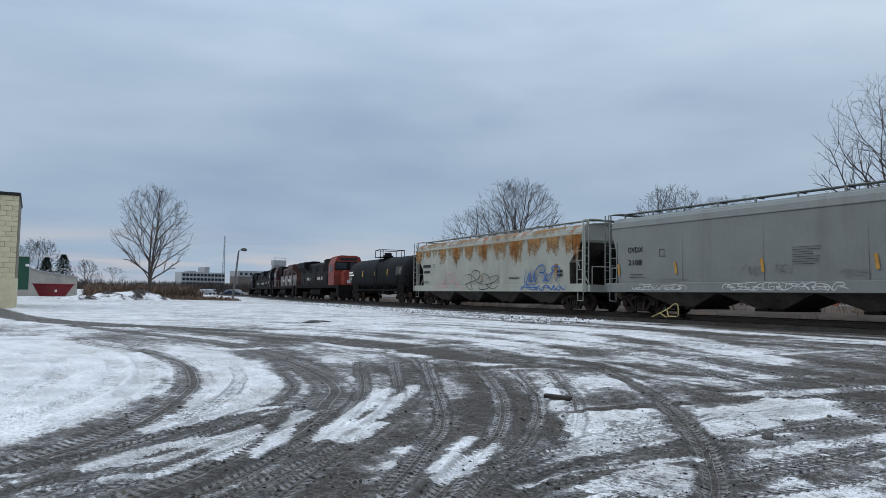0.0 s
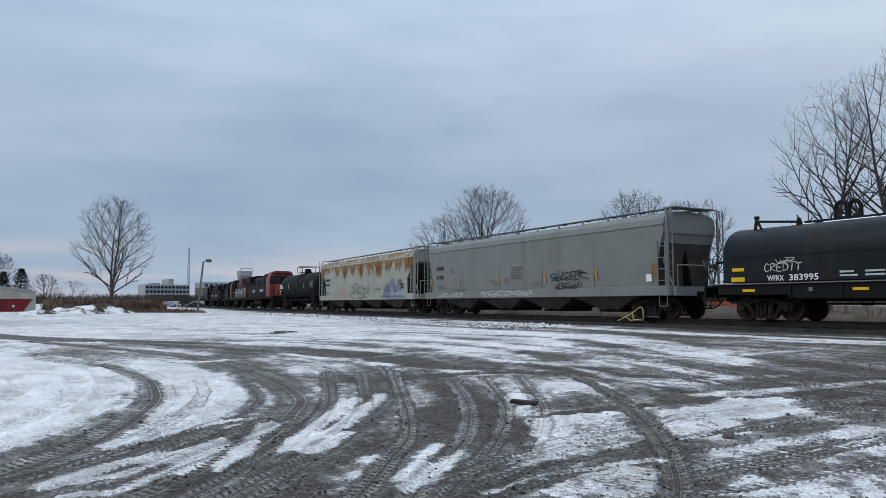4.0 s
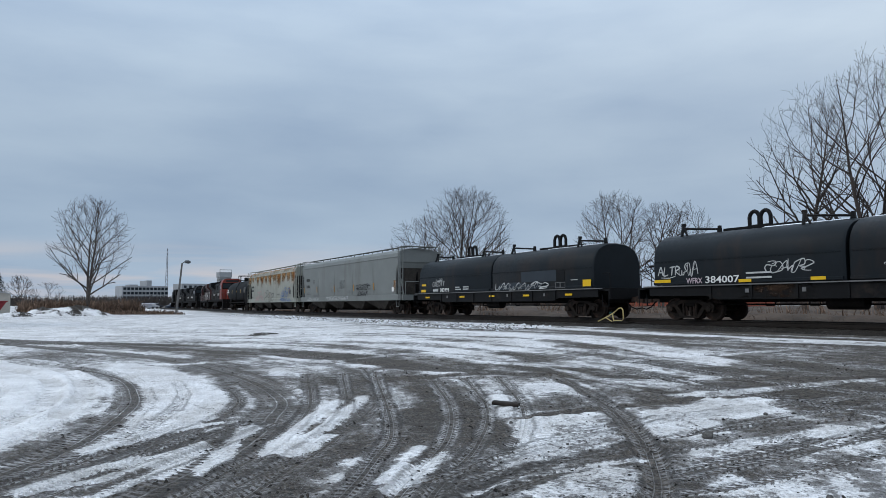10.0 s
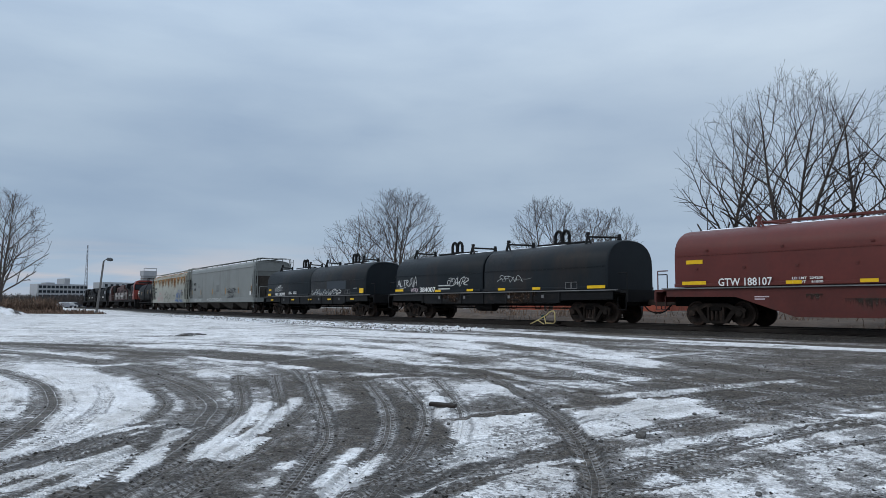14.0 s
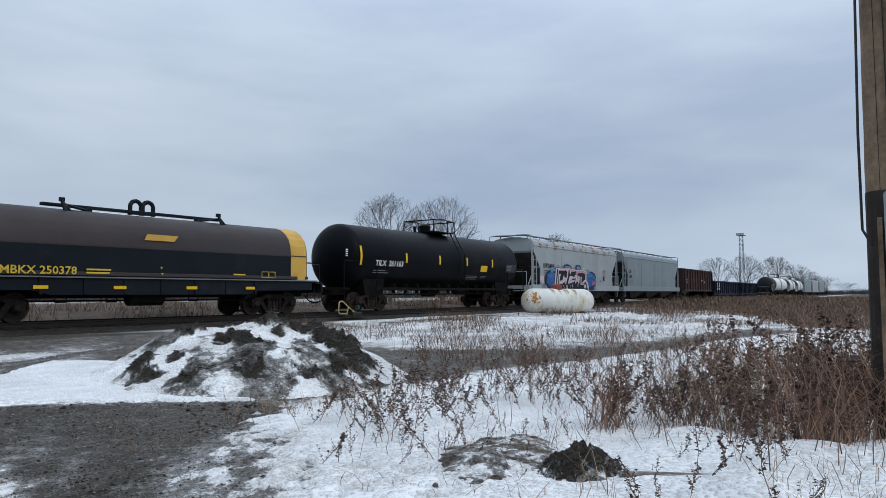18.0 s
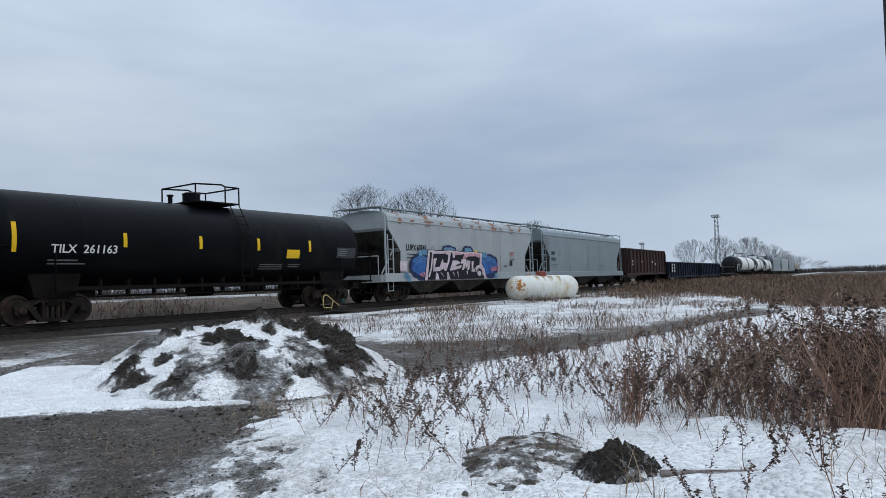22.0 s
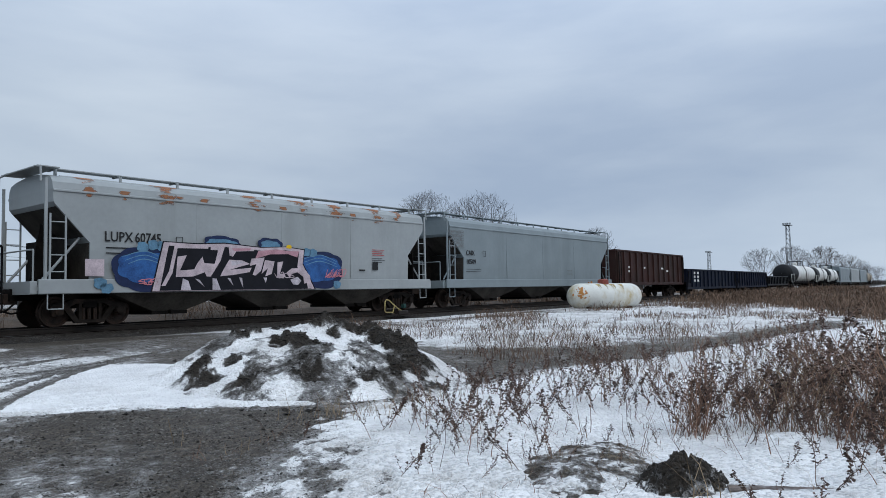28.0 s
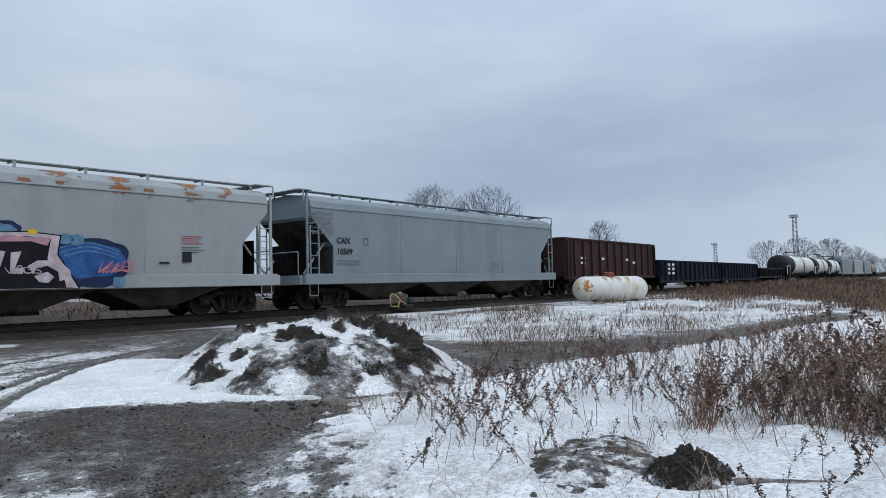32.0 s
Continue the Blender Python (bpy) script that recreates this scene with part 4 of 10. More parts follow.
def stain_material(name, col, col2, cut, grain=(9.0, 1.0, 1.1), fall=(-0.20, 0.16), soft=0.34, rim=(0.16, -0.22)):
    """Paint or rust that thins out downwards and breaks up into streaks."""
    m = bpy.data.materials.new(name)
    m.use_nodes = True
    N, L = m.node_tree.nodes, m.node_tree.links
    b = N["Principled BSDF"]
    b.inputs["Roughness"].default_value = 0.85
    b.inputs["Specular IOR Level"].default_value = 0.15
    t = N.new("ShaderNodeTexCoord")
    mp = N.new("ShaderNodeMapping")
    mp.inputs["Scale"].default_value = grain
    L.new(t.outputs["Object"], mp.inputs[0])
    n = N.new("ShaderNodeTexNoise")
    n.inputs["Scale"].default_value, n.inputs["Detail"].default_value, n.inputs["Roughness"].default_value = 1.0, 7, 0.7
    L.new(mp.outputs[0], n.inputs["Vector"])
    n2 = N.new("ShaderNodeTexNoise")
    n2.inputs["Scale"].default_value, n2.inputs["Detail"].default_value = 3.5, 6
    L.new(t.outputs["Object"], n2.inputs["Vector"])
    s = N.new("ShaderNodeSeparateXYZ")
    L.new(t.outputs["Generated"], s.inputs[0])
    edge = N.new("ShaderNodeMath")
    edge.operation = "PINGPONG"
    edge.inputs[1].default_value = 0.5
    L.new(s.outputs["X"], edge.inputs[0])
    er = N.new("ShaderNodeMapRange")
    er.inputs["From Max"].default_value = rim[0]
    er.inputs["To Min"].default_value, er.inputs["To Max"].default_value = rim[1], 0.0
    L.new(edge.outputs[0], er.inputs["Value"])
    zr = N.new("ShaderNodeMapRange")
    zr.inputs["To Min"].default_value, zr.inputs["To Max"].default_value = fall
    L.new(s.outputs["Z"], zr.inputs["Value"])
    s1, s2 = N.new("ShaderNodeMath"), N.new("ShaderNodeMath")
    L.new(zr.outputs[0], s1.inputs[0])
    L.new(er.outputs[0], s1.inputs[1])
    L.new(s1.outputs[0], s2.inputs[0])
    L.new(n.outputs["Fac"], s2.inputs[1])
    ar = N.new("ShaderNodeMapRange")
    ar.inputs["From Min"].default_value, ar.inputs["From Max"].default_value = cut, cut + soft
    ar.inputs["To Max"].default_value = 0.88
    L.new(s2.outputs[0], ar.inputs["Value"])
    mx = N.new("ShaderNodeMix")
    mx.data_type = "RGBA"
    mx.inputs[6].default_value, mx.inputs[7].default_value = (*col, 1), (*col2, 1)
    L.new(n2.outputs["Fac"], mx.inputs[0])
    L.new(mx.outputs[2], b.inputs["Base Color"])
    L.new(ar.outputs[0], b.inputs["Alpha"])
    return m


M_STAIN = stain_material("running_rust_stain", (0.30, 0.125, 0.035), (0.27, 0.19, 0.095), 0.34, (3.2, 1.0, 2.2), fall=(-0.24, 0.20), soft=0.34, rim=(0.14, -0.22))
M_RUNRUST = stain_material("dark_running_rust", (0.20, 0.075, 0.02), (0.27, 0.12, 0.04), 0.36, (6.0, 1.0, 0.7), (-0.24, 0.18), 0.28, (0.2, -0.2))
M_FLAKE = stain_material("flaking_orange_rust", (0.30, 0.10, 0.05), (0.34, 0.19, 0.11), 0.44, (2.4, 2.4, 7.0), (-0.10, 0.06), 0.06, (0.42, -0.30))
M_SILLRUST = stain_material("dull_brown_sill_rust", (0.040, 0.022, 0.014), (0.055, 0.034, 0.022), 0.40, (2.4, 2.4, 5.0), (-0.10, 0.06), 0.2, (0.42, -0.30))
M_GRIME = stain_material("dark_running_grime", (0.035, 0.03, 0.026), (0.06, 0.05, 0.04), 0.46)


def sheet(parent, m, poly, y, name="paint_patch", label="", t=0.004):
    return part(name, Geo().plate(poly, y - t, y), m, parent, label)


def rect(parent, m, x0, x1, z0, z1, y, name="paint_patch", label="", t=0.004):
    return part(name, Geo().box(x0, x1, y - t, y, z0, z1), m, parent, label)


def blob(parent, m, x0, x1, z0, z1, y, seed, name="graffiti_cloud", amp=0.10, lobes=9, label=""):
    rnd = random.Random(seed)
    ph = [rnd.uniform(0, 6.28) for _ in range(3)]
    pts = []
    for i in range(64):
        a = 2 * math.pi * i / 64
        k = 1 - amp + amp * (abs(math.sin(lobes * a / 2 + ph[0])) + 0.4 * math.sin(3 * a + ph[1]))
        pts.append(((x0 + x1) / 2 + (x1 - x0) / 2 * k * math.copysign(abs(math.cos(a)) ** 0.8, math.cos(a)), (z0 + z1) / 2 + (z1 - z0) / 2 * k * math.copysign(abs(math.sin(a)) ** 0.8, math.sin(a))))
    return sheet(parent, m, pts, y, name, label)


def stroke(parent, m, pts, y, r=0.03, name="graffiti_line"):
    """One sprayed line through a few places, swelling in its middle."""
    c = curve_xz(pts)
    g = Geo()
    n = len(c)
    lft, rgt = [], []
    for i in range(n):
        (ax, az), (bx, bz) = c[max(0, i - 1)], c[min(n - 1, i + 1)]
        l = math.hypot(bx - ax, bz - az) or 1
        w = r * (0.55 + 0.45 * math.sin(math.pi * i / (n - 1)))
        lft.append((c[i][0] - (bz - az) / l * w, y, c[i][1] + (bx - ax) / l * w))
        rgt.append((c[i][0] + (bz - az) / l * w, y, c[i][1] - (bx - ax) / l * w))
    g.add(lft + rgt, [(i, i + 1, n + i + 1, n + i) for i in range(n - 1)])
    return part(name, g, m, parent)


def curve_xz(pts, n=6):
    p = [pts[0]] + list(pts) + [pts[-1]]
    out = []
    for i in range(1, len(p) - 2):
        a, b, c, d = p[i - 1 : i + 3]
        for k in range(n):
            t = k / n
            out.append(tuple(0.5 * (2 * b[j] + (c[j] - a[j]) * t + (2 * a[j] - 5 * b[j] + 4 * c[j] - d[j]) * t * t + (3 * b[j] - a[j] - 3 * c[j] + d[j]) * t**3) for j in (0, 1)))
    return out + [tuple(p[-1])]


def bubble_tag(parent, m, x0, x1, z0, z1, y, n, seed, r=0.022, lean=0.1):
    """Rounded letter-like loops, side by side, each one sprayed line."""
    rnd = random.Random(seed)
    w, h = (x1 - x0) / n, z1 - z0
    for k in range(n):
        a = x0 + k * w
        j = lambda s: rnd.uniform(-s, s) * 2.6
        mir, tall = rnd.random() < 0.5, rnd.uniform(0.75, 1.0)
        kind = rnd.randrange(5)
        if kind == 0:
            p = [(0.1, 0.0), (0.0, 0.5), (0.15, 0.95), (0.6, 1.0), (0.75, 0.7), (0.45, 0.5), (0.9, 0.35), (0.95, 0.0)]
        elif kind == 1:
            p = [(0.9, 0.85), (0.5, 1.0), (0.1, 0.75), (0.2, 0.5), (0.8, 0.45), (0.9, 0.15), (0.5, 0.0), (0.05, 0.12)]
        elif kind == 2:
            p = [(0.05, 0.95), (0.2, 0.1), (0.4, 0.0), (0.5, 0.6), (0.6, 0.05), (0.8, 0.1), (0.98, 1.0)]
        elif kind == 3:
            p = [(0.95, 0.8), (0.6, 1.0), (0.15, 0.8), (0.05, 0.3), (0.4, 0.0), (0.9, 0.1), (0.95, 0.45), (0.55, 0.45)]
        else:
            p = [(0.05, 0.0), (0.3, 0.9), (0.5, 1.0), (0.7, 0.6), (0.95, 0.0), (0.8, 0.35), (0.2, 0.4)]
        stroke(parent, m, [(a + w * (1.7 * ((1 - u) if mir else u) - 0.35 + j(0.06)) + lean * h * v, z0 + h * tall * min(1, max(0, v + j(0.06)))) for u, v in p], y, r * 0.8)


SPRAY = {"A": [[(0, 0), (0.45, 1), (0.95, 0)], [(0.15, 0.4), (0.85, 0.38)]], "L": [[(0.15, 1), (0.05, 0), (0.9, 0.1)]], "T": [[(0, 0.92), (1, 1)], [(0.5, 0.95), (0.45, 0)]],
         "R": [[(0.05, 0), (0.1, 1), (0.85, 0.8), (0.15, 0.45), (0.95, 0)]], "C": [[(0.9, 0.85), (0.3, 1), (0.05, 0.4), (0.4, 0), (0.95, 0.2)]], "E": [[(0.9, 1), (0.1, 0.9), (0.1, 0.05), (0.95, 0)], [(0.1, 0.5), (0.7, 0.52)]],
         "D": [[(0.1, 0), (0.1, 1), (0.85, 0.7), (0.8, 0.25), (0.1, 0)]], "I": [[(0.5, 1), (0.45, 0)]]}


def spray_word(parent, m, word, x0, x1, z0, z1, y, r=0.02, lean=0.1):
    """A sprayed word of single lines."""
    w = (x1 - x0) / len(word)
    for k, letter in enumerate(word):
        for line in SPRAY[letter]:
            stroke(parent, m, [(x0 + w * (k + 0.9 * u) + lean * (z1 - z0) * v, z0 + (z1 - z0) * v) for u, v in line], y, r)


def reflectors(parent, places, y, z0, z1, w=0.28):
    for x in places:
        rect(parent, M_REFL, x, x + w, z0, z1, y, "reflector", "yellow reflective strip")


def boxes(parent, m, x, z, y, w=0.34, h=0.26, n=2):
    """A pair of outlined stencil boxes."""
    for k in range(n):
        a = x + k * w
        part("stencil_frame", Geo().box(a, a + w - 0.02, y - 0.004, y, z, z + 0.018).box(a, a + w - 0.02, y - 0.004, y, z + h - 0.018, z + h).box(a, a + 0.018, y - 0.004, y, z + 0.018, z + h - 0.018).box(a + w - 0.038, a + w - 0.02, y - 0.004, y, z + 0.018, z + h - 0.018), m, parent)


def triangle(parent, x, z, y, s=0.09):
    sheet(parent, M_YLET, [(x - s / 2, z), (x + s / 2, z), (x, z - s * 0.9)], y, "stencil_mark")


def roof_snow(car, x0, x1, top, half, seed, drop=0.03):
    """Thin snow left along the crown of a hood, in broken lengths."""
    rnd = random.Random(seed)
    x = x0
    while x < x1 - 0.3:
        ln = rnd.uniform(0.5, 2.4)
        e = min(x + ln, x1)
        w = half * rnd.uniform(0.6, 1.0)
        part("snow_patch", Geo().prism([(-w, top - drop), (-w * 0.6, top + 0.018), (w * 0.6, top + 0.018), (w, top - drop)], x, e), M_SNOWCAP, car, "thin melting snow")
        x = e + rnd.uniform(0.05, 0.9)


def stains(car, body_roof, places, m=None, y=-1.572):
    for x, w, z1, z0 in places:
        rect(car, m or M_STAIN, x - w / 2, x + w / 2, z0, z1, y, "rust_stain", "orange rust running down", 0.003)


def roof_stain(car, roof, x, w, m):
    pr = [(-1.577, roof - 0.50), (-1.52, roof - 0.275), (-1.39, roof - 0.128), (-1.11, roof - 0.036)]
    g = Geo()
    for y, z in pr:
        g.v += [(x - w / 2, y, z), (x + w / 2, y, z)]
    g.f = [(2 * i, 2 * i + 1, 2 * i + 3, 2 * i + 2) for i in range(3)]
    part("rust_stain", g, m, car, "rust along the roof edge")


def tank_y(z, zc, r):
    return -math.sqrt(max(0.01, r * r - (z - zc) ** 2)) - 0.012


def tank_text(text, size, x, z, zc, r, m, car, width=None):
    tilt = math.degrees(math.asin((zc - z) / r))
    lettering(text, size, x, tank_y(z, zc, r), z, m, car, width, rot=pose(x, tank_y(z, zc, r), z, 90 + tilt, 0, 0))


def tank_patch(car, m, x0, x1, z0, z1, zc, r, name="reflector", label="yellow reflective strip"):
    g = Geo()
    n = 5
    for i in range(n + 1):
        z = z0 + (z1 - z0) * i / n
        g.v += [(x0, tank_y(z, zc, r), z), (x1, tank_y(z, zc, r), z)]
    g.f = [(2 * i, 2 * i + 1, 2 * i + 3, 2 * i + 2) for i in range(n)]
    part(name, g, m, car, label)


def tank_bars(car, m, x, z, w, rows, zc, r, h=0.05, gap=0.09, seed=0):
    rnd = random.Random(seed)
    for i in range(rows):
        a = z - i * gap
        tank_patch(car, m, x, x + w * rnd.uniform(0.7, 1), a, a + h, zc, r, "stencil_bar", "")


def shift_marks(car, before, dx):
    """Slide the marks painted on a car along it."""
    for ob in car.children:
        if ob.name not in before:
            ob.matrix_basis = pose(dx, 0, 0) @ ob.matrix_basis


def names_of(car):
    return {ob.name for ob in car.children}


SIDE = -1.572  # proud of a hopper's side
HOOD = -1.512  # proud of a coil car's hood
SKIRT = -1.566

# short black tank car
tk1, h, zc, r = tank_car("short glossy black tank car behind the locomotives", -121.6, -106.4, M_TANKDULL, r=1.42)
tank_bars(tk1, M_WHITE, -7.0, 2.6, 1.6, 2, zc, r, 0.13, 0.25, 1)
tank_bars(tk1, M_WHITE, -7.0, 2.15, 1.0, 3, zc, r, 0.04, 0.09, 2)
for x in (-6.2, -3.0, 0.2, 3.3, 6.2):
    tank_patch(tk1, M_REFL, x, x + 0.1, 2.2, 2.75, zc, r)
tank_patch(tk1, M_GREYPLATE, 5.3, 6.6, 2.2, 2.9, zc, r, "placard_board", "grey placard board")

# rusty pale hopper
ha, h = hopper("pale grey covered hopper car streaked with orange rust and graffiti", -104.5, -84.1, M_RUSTHOP, 4, roof=4.38, cut=1.5)
stains(ha, 4.38, ((-9.5, 1.1, 3.86, 2.8), (-7.9, 0.8, 3.8, 3.1), (-5.6, 1.1, 3.86, 2.8), (-3.55, 1.1, 3.88, 2.6), (-1.85, 1.2, 3.86, 2.75), (-0.05, 1.25, 3.88, 2.55), (2.0, 1.4, 3.86, 2.8), (3.7, 1.5, 3.9, 2.4), (5.55, 1.3, 3.86, 2.7), (7.3, 1.2, 3.84, 2.8), (9.0, 1.4, 3.86, 2.75)))
stains(ha, 4.38, ((-3.6, 0.5, 3.9, 2.3), (3.6, 0.7, 3.9, 2.2), (0.1, 0.5, 3.9, 2.3), (9.3, 0.7, 3.9, 2.2)), M_RUNRUST, -1.576)
for k in range(13):
    roof_stain(ha, 4.38, -9.0 + k * 1.5, 1.7, M_STAIN if k % 3 else M_FLAKE)
M_WASH = stain_material("thin_rust_wash", (0.33, 0.20, 0.09), (0.31, 0.25, 0.16), 0.40, (1.6, 1.0, 0.8), (-0.22, 0.16), 0.5, (0.1, -0.1))
stains(ha, 4.38, tuple((-8.6 + 2.45 * k, 2.44, 3.9, 3.05) for k in range(8)), M_WASH, -1.566)
stains(ha, 4.38, ((7.6, 0.3, 2.4, 1.3), (-0.1, 0.12, 1.9, 1.3)))
bars(ha, M_BLK, -8.67, SIDE, 2.62, 1.3, 1, 0.2)
bars(ha, M_BLK, -8.5, SIDE, 2.22, 1.0, 1, 0.17)
bars(ha, M_BLK, -8.6, SIDE, 1.6, 0.9, 2, 0.04, 0.08, 5)
boxes(ha, M_BLK, -7.0, 2.6, SIDE, 0.26, 0.24, 1)
bubble_tag(ha, M_TAGPINK, -6.5, -2.6, 1.15, 2.15, SIDE - 0.05, 4, 3, 0.022)
bubble_tag(ha, M_TAGBLACK, -2.1, 1.6, 1.1, 2.2, SIDE - 0.05, 4, 9, 0.03)
bubble_tag(ha, M_TAGBLUE, 4.7, 7.6, 1.5, 2.35, SIDE - 0.05, 5, 12, 0.045, 0.3)
bubble_tag(ha, M_TAGBLUE, 4.5, 8.4, 1.05, 1.4, SIDE - 0.05, 6, 14, 0.04)
bars(ha, M_BLK, 3.0, SIDE, 1.75, 1.2, 2, 0.03, 0.07, 5)
bars(ha, M_BLK, 7.7, SIDE, 1.95, 0.5, 2, 0.12, 0.2, 6)

# smooth grey hopper
hb, h = hopper("plain grey covered hopper car with tall smooth sides", -82.9, -62.0, M_GREYHOP, 4, roof=4.42, cut=0.85)
lettering("GVDX", 0.34, -8.93, SIDE, 2.72, M_BLK, hb, 0.95)
lettering("2108", 0.34, -8.9, SIDE, 2.16, M_BLK, hb, 0.85)
boxes(hb, M_BLK, -7.0, 2.48, SIDE, 0.30, 0.32, 1)
bars(hb, M_BLK, -8.8, SIDE, 1.72, 1.1, 2, 0.022, 0.12, 1)
bars(hb, M_BLK, -0.75, SIDE, 2.55, 1.1, 8, 0.016, 0.085, 2)
bars(hb, M_TAGGREY, -7.0, SIDE, 1.5, 1.9, 3, 0.03, 0.06, 4)
for x in (-9.6, -6.2, -2.05, 2.1, 5.85):
    sheet(hb, M_REFLOLD, [(x, 2.22), (x + 0.13, 2.22), (x + 0.2, 1.72), (x + 0.07, 1.72)], SIDE, "reflector", "yellow reflective strip")
bubble_tag(hb, M_TAGWHITE, -8.5, -5.6, 1.06, 1.3, SIDE - 0.055, 9, 21, 0.022)
bubble_tag(hb, M_TAGWHITE, -3.6, 1.2, 1.06, 1.34, SIDE - 0.055, 14, 22, 0.024)
bubble_tag(hb, M_TAGGREY, -2.8, -2.0, 1.65, 2.0, SIDE, 3, 23, 0.02)
bubble_tag(hb, M_TAGGREY, -1.4, -0.9, 1.7, 2.0, SIDE, 2, 24, 0.02)
bubble_tag(hb, M_TAGGREY, 1.0, 1.9, 1.55, 1.75, SIDE, 4, 25, 0.015)
bubble_tag(hb, M_TAGBLACK, 2.65, 4.9, 1.76, 2.2, SIDE, 8, 26, 0.026, 0.2)
bubble_tag(hb, M_TAGBLACK, 3.05, 4.9, 1.34, 1.66, SIDE - 0.05, 7, 27, 0.026, 0.2)
stroke(hb, M_TAGBLACK, [(4.6, 2.0), (5.0, 2.1), (5.3, 2.02)], SIDE, 0.03)
bars(hb, M_BLK, 5.0, SIDE, 1.85, 0.45, 2, 0.02, 0.07, 8)
rect(hb, M_WHITE, 9.0, 9.3, 1.55, 1.85, SIDE, "placard")
stains(hb, 4.42, ((9.45, 0.4, 2.3, 1.3),))

# two black coil cars
ca, h = coil_car("black coil steel car with two rounded hoods and graffiti", -60.36, -43.43, M_BLACKCOIL, M_BLACKSILL, 2, top=3.44)
kept = names_of(ca)
lettering("WFRX", 0.27, -6.85, SKIRT, 1.42, M_WHITE, ca, 0.62)
lettering("383995", 0.30, -6.05, SKIRT, 1.42, M_WHITE, ca, 1.05)
bars(ca, M_TAGWHITE, -4.3, SKIRT, 1.62, 0.6, 2, 0.06, 0.12, 1)
bars(ca, M_TAGWHITE, -3.5, SKIRT, 1.62, 0.6, 2, 0.06, 0.12, 2)
spray_word(ca, M_TAGWHITE, "CREDIT", -7.0, -5.6, 1.75, 2.02, HOOD, 0.02)
bubble_tag(ca, M_TAGWHITE, -6.5, -5.9, 2.05, 2.22, HOOD, 2, 32, 0.02)
bubble_tag(ca, M_TAGWHITE, -0.3, 3.9, 1.40, 1.78, SKIRT, 10, 33, 0.035, 0.5)
sheet(ca, M_PATCH, [(-0.2, 1.4), (0.1, 1.7), (1.4, 1.78), (2.9, 1.62), (3.9, 1.68), (3.2, 1.42)], SKIRT + 0.004, "paint_patch", "grey graffiti fill")
rect(ca, M_PATCH, 1.9, 4.6, 1.75, 2.28, HOOD, "repaint_patch", "slate grey repaint patch")
rect(ca, M_BLACKSILL, 4.6, 5.2, 1.72, 2.25, HOOD, "repaint_patch")
boxes(ca, M_TAGGREY, 4.6, 1.42, SKIRT, 0.36, 0.26)
reflectors(ca, (-7.9, -3.95, -1.0, 2.0, 5.2), -1.495, 1.05, 1.14, 0.5)
rect(ca, M_REFL, -8.3, -7.75, 1.42, 1.58, SKIRT, "reflector")
rect(ca, M_REFL, -8.3, -7.8, 1.80, 1.92, HOOD, "reflector")
rect(ca, M_REFL, 6.5, 7.03, 1.45, 1.75, SKIRT, "reflector")
for k, x in enumerate((-5.4, 0.6, 3.6)):
    rect(ca, M_TAGGREY, x, x + 0.14, 1.04, 1.18, -1.495, "stencil_mark")
bars(ca, M_TAGWHITE, 5.7, SKIRT, 1.75, 0.5, 1, 0.03, 0.09, 6)
shift_marks(ca, kept, 0.8)
roof_snow(ca, -7.5, 7.3, 3.445, 0.55, 1)
cb, h = coil_car("weathered black coil steel car with two hoods and white tags", -41.15, -24.65, M_BLACKCOIL, M_BLACKSILL, 2, top=3.44)
kept = names_of(cb)
lettering("WFRX", 0.30, -6.65, SKIRT, 1.42, M_TAGROSE, cb, 0.72)
lettering("384007", 0.36, -5.82, SKIRT, 1.42, M_WHITE, cb, 1.45)
spray_word(cb, M_TAGWHITE, "ALTR", -8.05, -6.95, 1.76, 2.1, HOOD, 0.028)
stroke(cb, M_TAGWHITE, [(-7.9, 1.68), (-7.5, 1.66), (-7.2, 1.73)], HOOD, 0.018)
bubble_tag(cb, M_TAGWHITE, -7.0, -6.2, 1.74, 2.3, HOOD, 4, 42, 0.022)
bubble_tag(cb, M_TAGWHITE, -3.4, -1.8, 1.72, 2.2, HOOD, 6, 43, 0.024, 0.3)
bubble_tag(cb, M_TAGWHITE, 0.6, 2.1, 1.80, 2.15, HOOD, 4, 44, 0.015)
stroke(cb, M_TAGGREY, [(2.1, 1.92), (2.5, 1.9), (2.8, 1.95)], HOOD, 0.014)
rect(cb, M_REFL, -8.2, -7.4, 1.48, 1.60, SKIRT, "reflector")
reflectors(cb, (-4.4, -1.75, 0.6, 2.9), SKIRT, 1.41, 1.52, 0.5)
rect(cb, M_REFL, 6.1, 7.05, 1.41, 1.53, SKIRT, "reflector")
bars(cb, M_TAGWHITE, -4.1, SKIRT, 1.70, 1.0, 2, 0.06, 0.17, 2)
boxes(cb, M_TAGGREY, 4.9, 1.42, SKIRT, 0.34, 0.28)
for k, x in enumerate((-4.2, -2.1, 1.2, 3.4)):
    rect(cb, M_TAGGREY, x, x + 0.14, 1.04, 1.18, -1.495, "stencil_mark")
stains(cb, 3.6, ((-3.0, 3.0, 1.3, 0.85), (2.0, 4.0, 1.34, 0.8)), M_SILLRUST, -1.492)
shift_marks(cb, kept, 0.6)
roof_snow(cb, -3.5, 4.5, 3.445, 0.5, 2)


